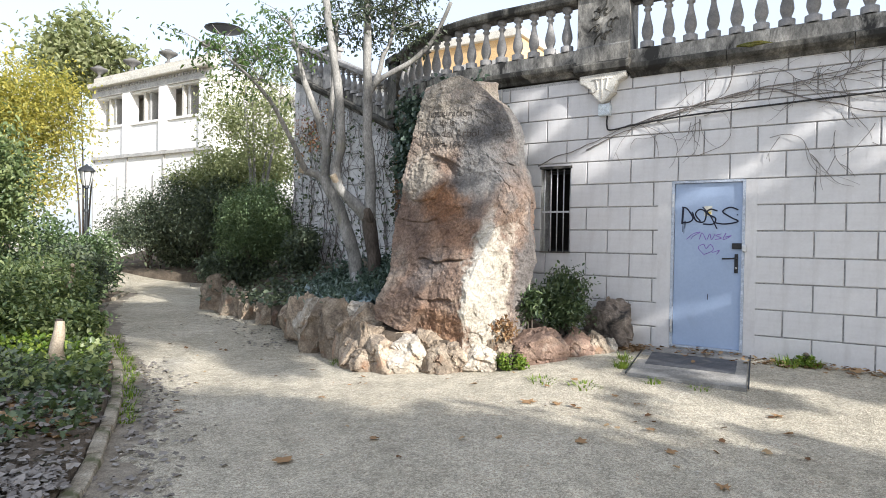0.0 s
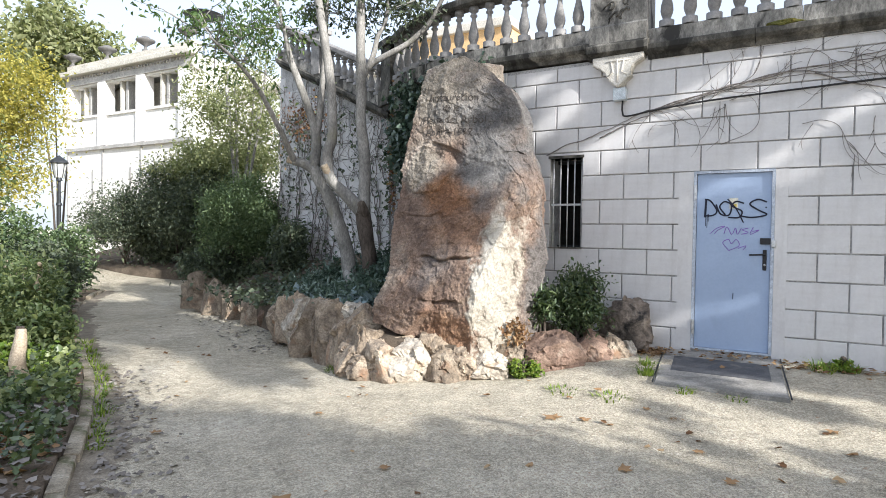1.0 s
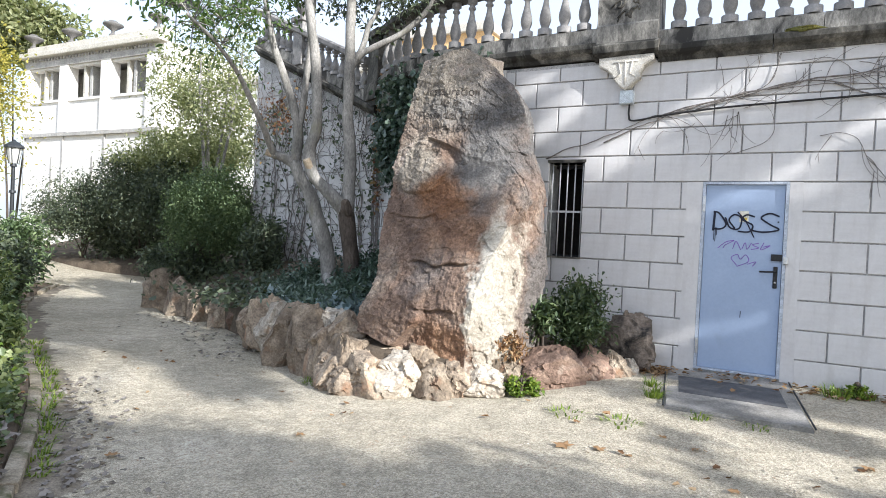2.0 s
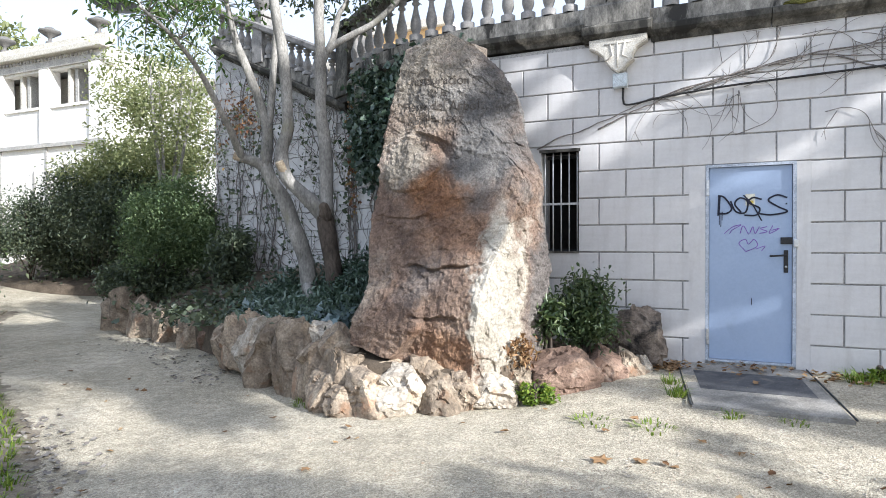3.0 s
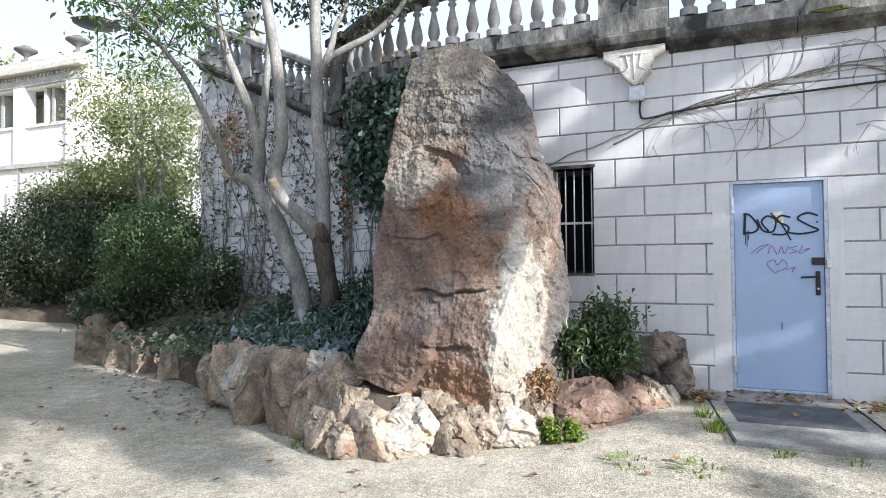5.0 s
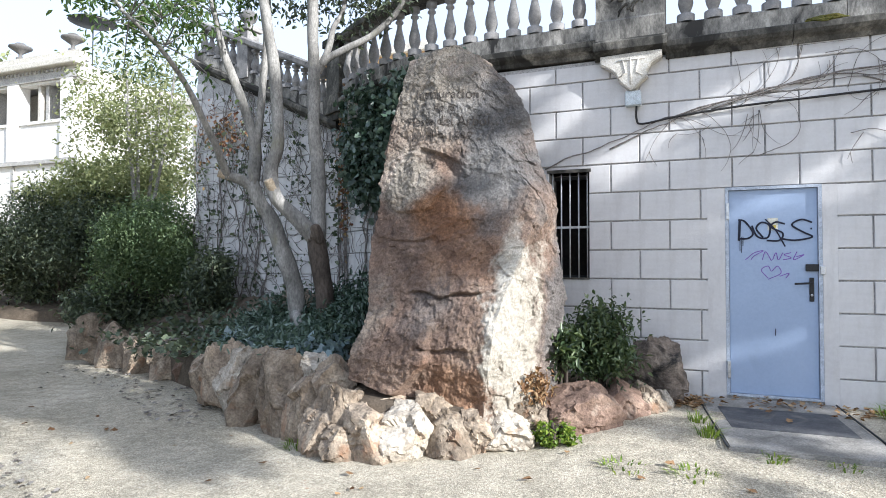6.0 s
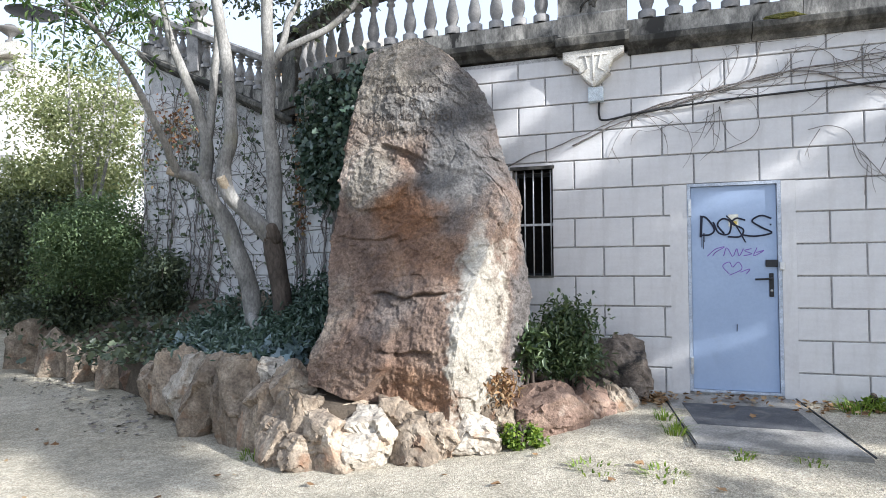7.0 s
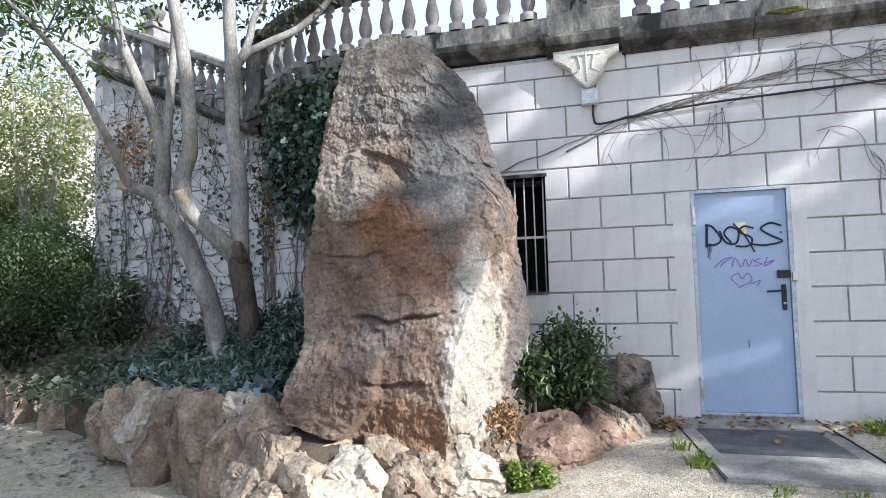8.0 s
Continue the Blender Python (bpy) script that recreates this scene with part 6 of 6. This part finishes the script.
cover("ground_cover", [(-6.2, 7.25, 0.2), (-6.6, 7.45, 0.22), (-5.8, 7.2, 0.22), (-6.9, 7.6, 0.25), (-7.3, 7.9, 0.25)], 3600, 0.085, L_GREYGREEN, 60, "grey-green low leaves under the forked tree", 0.34, lobes=False, width=0.36)
cover("ground_cover", [(-5.6, 7.3, 0.28), (-5.9, 7.7, 0.3), (-6.2, 8.0, 0.3), (-5.4, 7.6, 0.25), (-7.2, 7.9, 0.3)], 6500, 0.075, L_IVY, 62, "dark ivy mat around the tree feet", 0.5, lobes=False, width=0.4)
cover("ground_cover", [(-8.6, 8.0, 0.4), (-9.3, 8.6, 0.4), (-10.2, 9.1, 0.4), (-7.8, 7.8, 0.3), (-11.2, 9.6, 0.4)], 1300, 0.09, L_DARK, 63, "dark trailing leaves over the rock border", 0.18)
cover("ground_cover", [(-7.3, 7.15, 0.12), (-6.4, 6.85, 0.14), (-8.9, 8.0, 0.2)], 130, 0.07, L_DULL, 64, "pale withered leaves among the rocks", 0.12)

# ---- the planting bed beside the path ----
KP = smooth_path([(*p, 0) for p in KERB], 8)


def beside(i, off):
    """A point off metres behind the kerb at its i-th step."""
    a, b = KP[i], KP[min(i + 1, len(KP) - 1)]
    t = (b - a).normalized() if (b - a).length > 1e-6 else Vector((-1, 0.5, 0))
    n = Vector((t.y, -t.x, 0))
    if n.dot(Vector((-1, -2, 0))) < 0:
        n = -n
    return a + n * off


gl = random.Random(23)
spots = [(*beside(gl.randint(22, 54), gl.uniform(0.1, 2.2))[:2], 0.18) for i in range(46)]
cover("ground_cover", spots, 3800, 0.055, L_SHRUB, 65, "low mixed green ground cover in the bed", 0.16, on_left)
spots = [(*beside(gl.randint(30, 60), gl.uniform(0.05, 0.9))[:2], 0.16) for i in range(30)]
cover("ground_cover", spots, 4200, 0.06, L_BED, 66, "broad grey-green leaves spilling over the kerb", 0.26, on_left)
spots = [(*beside(gl.randint(30, 70), gl.uniform(0.6, 3.5))[:2], 0.3) for i in range(60)]
cover("ground_cover", spots, 9000, 0.06, L_DARK, 67, "tangled dark low growth filling the bed", 0.28, on_left)
spots = [(*beside(gl.randint(60, 94), gl.uniform(0.2, 3.0))[:2], 0.35) for i in range(60)]
cover("ground_cover", spots, 9000, 0.12, L_BUSH, 68, "low green growth along the far bend", 0.55, on_left)
spots = [(*beside(gl.randint(36, 60), gl.uniform(0.3, 2.0))[:2], 0.2) for i in range(26)]
cover("ground_cover", spots, 4200, 0.05, L_GRASS, 69, "bright yellow-green sprouting leaves", 0.35, on_left)
cover("leaf_litter", [(*beside(gl.randint(8, 50), gl.uniform(0.0, 2.6))[:2], 0.3) for i in range(60)], 9500, 0.075, L_DULL, 70, "grey dead leaves covering the bed soil", 0.05, on_left, category="leaf litter", up=1.2)
cover("leaf_litter", [(*beside(gl.randint(12, 60), gl.uniform(0.0, 1.8))[:2], 0.3) for i in range(40)], 520, 0.10, L_DRY, 71, "brown and yellow fallen leaves on the bed", 0.06, on_left, category="leaf litter", up=1.2)
flat = lambda x, y: ground_z(x, y)
cover("leaf_litter", [(*beside(i, -0.32)[:2], 0.17) for i in range(10, 44, 2)], 420, 0.05, L_DULL, 72, "drift of dead leaves along the kerb", 0.02, flat, category="leaf litter", up=1.5)
cover("leaf_litter", [(-2.1, 7.8, 0.12), (-2.3, 7.75, 0.1), (-0.55, 7.9, 0.15), (-0.2, 7.95, 0.2), (0.3, 7.95, 0.2), (-1.3, 7.9, 0.25), (-2.15, 7.6, 0.12), (-2.25, 7.85, 0.12)], 420, 0.06, L_DRY, 73, "brown leaves drifted against the wall foot", 0.03, lambda x, y: ground_z(x, min(y, 8.0)) + (0.02 if -2 < x < -0.85 and y > 6.6 else 0.0) if y < 8.05 else None, category="leaf litter", up=1.5)
cover("leaf_litter", [(-2.5, 5.0, 1.4), (-5.5, 4.6, 1.0), (-8.5, 6.3, 0.9), (-1.0, 5.5, 1.0)], 60, 0.055, L_DRY, 74, "single fallen leaves scattered on the gravel", 0.012, flat, category="leaf litter", up=1.5)
cover("leaf_litter", [(-8.3, 7.2, 0.35), (-9.6, 7.9, 0.4), (-10.6, 8.4, 0.4), (-7.4, 6.7, 0.3)], 230, 0.055, L_DULL, 75, "small litter swept to the rock border", 0.02, flat, category="leaf litter", up=1.5)


def big_leaf(x, y, size, turn, seed):
    g = random.Random(seed)
    n = 13
    V = [(0, 0, 0.015)]
    for k in range(n):
        a = 2 * math.pi * k / n
        r = size * (0.5 if k % 2 else 0.28) * g.uniform(0.8, 1.15)
        V.append((r * math.cos(a), r * math.sin(a), 0.004 + 0.02 * g.random()))
    ob = meshed("fallen_leaf", data(V, [(0, 1 + k, 1 + (k + 1) % n) for k in range(n)]), L_DRY)
    z = on_left(x, y)
    ob.location, ob.rotation_euler = (x, y, (z if z is not None and z > ground_z(x, y) else ground_z(x, y)) + 0.004), (0, 0, turn)
    tagged(ob, "curled brown fallen plane-tree leaf on the ground", "leaf", "fallen leaves")


for i, (x, y, s) in enumerate([(-2.35, 5.15, 0.17), (-2.1, 5.2, 0.11), (-3.1, 2.9, 0.17), (-1.55, 4.3, 0.12), (-0.95, 4.45, 0.10), (-1.5, 5.6, 0.10), (-2.9, 3.6, 0.10), (-0.4, 5.9, 0.13), (-0.55, 4.0, 0.11), (-4.9, 2.5, 0.16), (-5.0, 3.4, 0.12), (-5.2, 2.55, 0.17), (-1.2, 4.9, 0.10), (-1.75, 5.75, 0.09), (-4.2, 4.4, 0.09)]):
    big_leaf(x, y, s, i * 1.3, 90 + i)


def tuft(at, n, h, seed, label, material=L_GRASS, reach=0.1):
    g = random.Random(seed)
    V, F = [], []
    for i in range(n):
        a, r = g.uniform(0, 6.28), reach * math.sqrt(g.random())
        p = Vector((r * math.cos(a), r * math.sin(a), -0.01))
        d = Vector((math.cos(a) * g.uniform(0.1, 0.8), math.sin(a) * g.uniform(0.1, 0.8), 1)).normalized() * h * g.uniform(0.5, 1.1)
        s = Vector((-d.y, d.x, 0)).normalized() * 0.006 if d.xy.length > 0 else Vector((0.006, 0, 0))
        o = len(V)
        m = p + d * 0.6
        e = p + d + Vector((d.x, d.y, -0.25 * h))
        V += [p - s, p + s, m + s * 0.9, m - s * 0.9, e]
        F += [(o, o + 1, o + 2, o + 3), (o + 3, o + 2, o + 4)]
    ob = meshed("grass_tuft", data(V, F), material)
    ob.location = at
    tagged(ob, label, "grass", "grass tufts", "stuff")


for i, (x, y, h, r, n) in enumerate([(-0.42, 7.80, 0.18, 0.16, 90), (-0.2, 7.9, 0.12, 0.10, 50), (-1.98, 6.75, 0.15, 0.08, 60), (-2.05, 7.1, 0.12, 0.08, 40), (-2.55, 5.95, 0.07, 0.16, 40), (-2.1, 5.9, 0.07, 0.16, 50), (-1.55, 6.36, 0.08, 0.10, 36), (-1.1, 6.36, 0.07, 0.10, 30), (-5.35, 5.95, 0.09, 0.14, 50), (0.6, 7.9, 0.1, 0.12, 40)]):
    tuft((x, y, ground_z(x, y)), n, h, 200 + i, "small green grass tuft growing from the gravel", reach=r)
for i in range(16):
    p = beside(26 + i * 2, -0.12 + 0.02 * (i % 3))
    tuft((p.x, p.y, ground_z(p.x, p.y)), 46, 0.10 + 0.03 * (i % 2), 240 + i, "yellow-green grass tuft at the foot of the kerb", reach=0.1)


shrub("weed", (-3.18, 6.42, 0.05), (0.17, 0.13, 0.11), 900, 26, 0.032, L_GRASS, 330, "bright green leafy weed at the foot of the stone", 6, -0.02, width=0.8)
shrub("weed", (-0.30, 7.86, 0.22), (0.11, 0.07, 0.06), 170, 12, 0.04, L_GRASS, 331, "bright green leafy weed by the wall foot", 5, 0.12, width=0.7)


def post(at, h, r, seed, label):
    t = empty("tree_stump", at, label, "stump")
    limb("bole", [(0, 0, -0.1), (0.015, 0, h * 0.45), (-0.03, 0.02, h)], r, r * 0.45, CUTWOOD, t, "pale bare split wood", wobble=0.7)
    limb("bark_strip", [(-0.05, -0.01, -0.05), (-0.055, 0.01, h * 0.5), (-0.05, 0.03, h * 1.05)], r * 0.75, r * 0.35, BARKDARK, t, wobble=0.6)


post((-7.0, 3.32, 0.02), 0.50, 0.11, 1, "short split stump with pale bare wood")
hedge = empty("cut_hedge", (-9.6, 4.3, 0.2), "hard-pruned hedge with pale cut branch stubs", "hedge")
ho = Vector(hedge.location)
for i, c in enumerate([(-10.0, 4.5), (-9.4, 4.0), (-10.4, 4.9), (-9.0, 3.4), (-11.0, 5.2)]):
    for k in range(3):
        g = random.Random(i * 10 + k)
        a = Vector((c[0] + g.uniform(-0.3, 0.3), c[1] + g.uniform(-0.3, 0.3), 0.75 + g.uniform(-0.1, 0.1))) - ho
        d = Vector((g.uniform(-0.5, 0.5), g.uniform(-0.4, 0.4), g.uniform(0.0, 0.3)))
        limb("cut_branch", [a, a + d * 0.5 + Vector((0, 0, 0.05)), a + d], 0.045, 0.032, CUTWOOD, hedge, "pale sawn branch stub", seg=6, wobble=0.2)
leaves("foliage", np.concatenate([clumps(Vector((x, y, 0.68)) - ho, (0.62, 0.55, 0.42), 1900, 30, 300 + i, 0.2, 0.4) for i, (x, y) in enumerate([(-10.0, 4.5), (-9.3, 3.95), (-10.6, 4.95), (-9.0, 3.2), (-11.2, 5.3), (-10.3, 3.6), (-8.3, 3.2)])]), 0.07, L_BED, hedge, "", 0.5, 310, 0.5)
shrub("shrub", (-8.2, 4.0, 0.36), (0.40, 0.32, 0.28), 1500, 30, 0.07, L_BED, 320, "broad-leaved low plant leaning over the kerb", 5, 0.1, width=0.6)
shrub("shrub", (-8.6, 2.9, 0.5), (0.6, 0.5, 0.42), 1500, 30, 0.10, L_SHRUB, 321, "low yellow-green shrub in the bed", 5, 0.1)
shrub("shrub", (-13.6, 6.6, 0.6), (1.1, 0.7, 0.55), 3600, 40, 0.10, L_DARK, 322, "low dark shrub at the bend of the path", 5, 0.1)
shrub("shrub", (-16.0, 6.6, 1.0), (1.4, 1.2, 0.9), 4200, 40, 0.12, L_BUSH, 323, "green shrub under the yellow tree", 5, 0.1)
shrub("shrub", (-17.5, 8.8, 0.8), (1.4, 1.0, 0.7), 3600, 40, 0.12, L_BUSH, 324, "green shrub below the park lamp", 5, 0.1)
shrub("shrub", (-19.2, 13.4, 1.1), (2.0, 1.2, 0.8), 4200, 50, 0.13, L_DARK, 325, "dark low shrub along the earth bank", 5, 0.3)
rock("moss_patch", (-0.9, WY - 0.085, 3.81), (0.42, 0.11, 0.07), 93, MOSS, "green moss growing on the ledge", cornice, 4, 1.0)


def pebbles(n, seed):
    """Loose stones on the path, too many to count."""
    g = np.random.default_rng(seed)
    d = np.abs(g.normal(size=n)) * 3.2
    x = -2.2 + g.normal(size=n) * 2.0
    y = 4.4 + g.normal(size=n) * 1.5
    V, F = [], []
    for i in range(n):
        if y[i] > 7.9 or y[i] < 1.5 or on_left(x[i], y[i]) is not None or (x[i] < -2.3 and y[i] > 5.2):
            continue
        r = 0.004 + 0.008 * g.random() ** 2
        c = Vector((x[i], y[i], ground_z(x[i], y[i]) + r * 0.3))
        o = len(V)
        V += [c + Vector((r * g.uniform(0.8, 1.4), 0, 0)), c + Vector((0, r * g.uniform(0.8, 1.4), 0)), c - Vector((r * g.uniform(0.8, 1.4), 0, 0)), c - Vector((0, r * g.uniform(0.8, 1.4), 0)), c + Vector((0, 0, r * g.uniform(0.5, 0.9)))]
        F += [(o, o + 1, o + 4), (o + 1, o + 2, o + 4), (o + 2, o + 3, o + 4), (o + 3, o, o + 4)]
    ob = meshed("pebbles", data(V, F), ROCKPALE)
    tagged(ob, "small loose pebbles on the gravel path", "pebbles", kind="stuff")


pebbles(9000, 12)


# ---- scored blocks of the walls ----
def span(a, b, holes):
    """The stretches of a..b left free of the holes."""
    out = [(a, b)]
    for h0, h1 in holes:
        nxt = []
        for p, q in out:
            if h1 <= p or h0 >= q:
                nxt.append((p, q))
                continue
            if h0 - p > 0.06:
                nxt.append((p, h0))
            if q - h1 > 0.06:
                nxt.append((h1, q))
        out = nxt
    return out


J = 0.0075
for row in range(-1, 11):
    z0, z1 = 0.41 + (row) * H, 0.41 + (row + 1) * H
    z1 = min(z1, 3.66)
    if row == -1:
        z0 = -0.12
    odd = row % 2
    x = -2.30 - BL * 4 + (BL / 2 if odd == 1 else 0)
    holes = []
    if z0 < 2.2:
        holes.append((-1.93, -0.83))
    if z1 > 1.36 and z0 < 2.46:
        holes.append((-3.56, -3.12))
    while x < 4.5:
        for p, q in span(max(x, -4.2), min(x + BL, 4.5), holes):
            if q - p > 0.05:
                block(wall_main, round(p + J * (p == x), 3), round(q - J * (q == x + BL), 3), round(z0 + J, 3), round(z1 - J, 3), lambda px, pz: pose(px, WY, pz))
        x += BL
# smooth render margins beside the door
for a, b in ((-1.945, -1.782), (-0.938, -0.815)):
    boxed("door_margin", (a, b, WY - 0.002, WY + 0.03, -0.1, 2.25), PLASTER, wall_main)
boxed("lintel_render", (-3.56, -3.12, WY, WY + 0.03, 2.526, 2.551), PLASTER, wall_main)
for row in range(0, 11):
    z0, z1 = 0.41 + row * H, min(0.41 + (row + 1) * H, 3.7)
    n = 5
    step_a = 44 / n
    for i in range(-1, n + 1):
        a0 = (i + (0.5 if row % 2 else 0)) * step_a
        a1 = a0 + step_a
        a0, a1 = max(a0, 0), min(a1, 44)
        if a1 - a0 < 2:
            continue
        lx = radians(a1 - a0) * CR
        mid = (a0 + a1) / 2
        c = Vector((*arc(mid, CR), 0))
        m = Matrix.Translation(c) @ pose(0, 0, 0, 0, 0, -mid) @ Matrix.Translation((-lx / 2 + J, 0, 0))
        block(wall_curve, 0.0, round(lx - 2 * J, 3), round(z0 + J, 3), round(z1 - J, 3), lambda px, pz, m=m: m @ Matrix.Translation((px, 0, pz)))
ang_s = math.atan2(-SDIR.y, -SDIR.x)
for row in range(0, 16):
    z0, z1 = 0.41 + row * H, 0.41 + (row + 1) * H
    u = -BL / 2 if row % 2 else 0
    while u < SLEN:
        a, b = max(u, 0), min(u + BL, SLEN)
        if b - a > 0.08 and stair_top(a) > z1 - 0.02:
            p = Vector(stair(b - J, 0, 0))
            m = Matrix.Translation(p) @ Matrix.Rotation(ang_s, 4, "Z")
            block(wall_stair, 0.0, round(b - a - 2 * J, 3), round(z0 + J, 3), round(z1 - J, 3), lambda px, pz, m=m: m @ Matrix.Translation((px, 0, pz)))
        u += BL
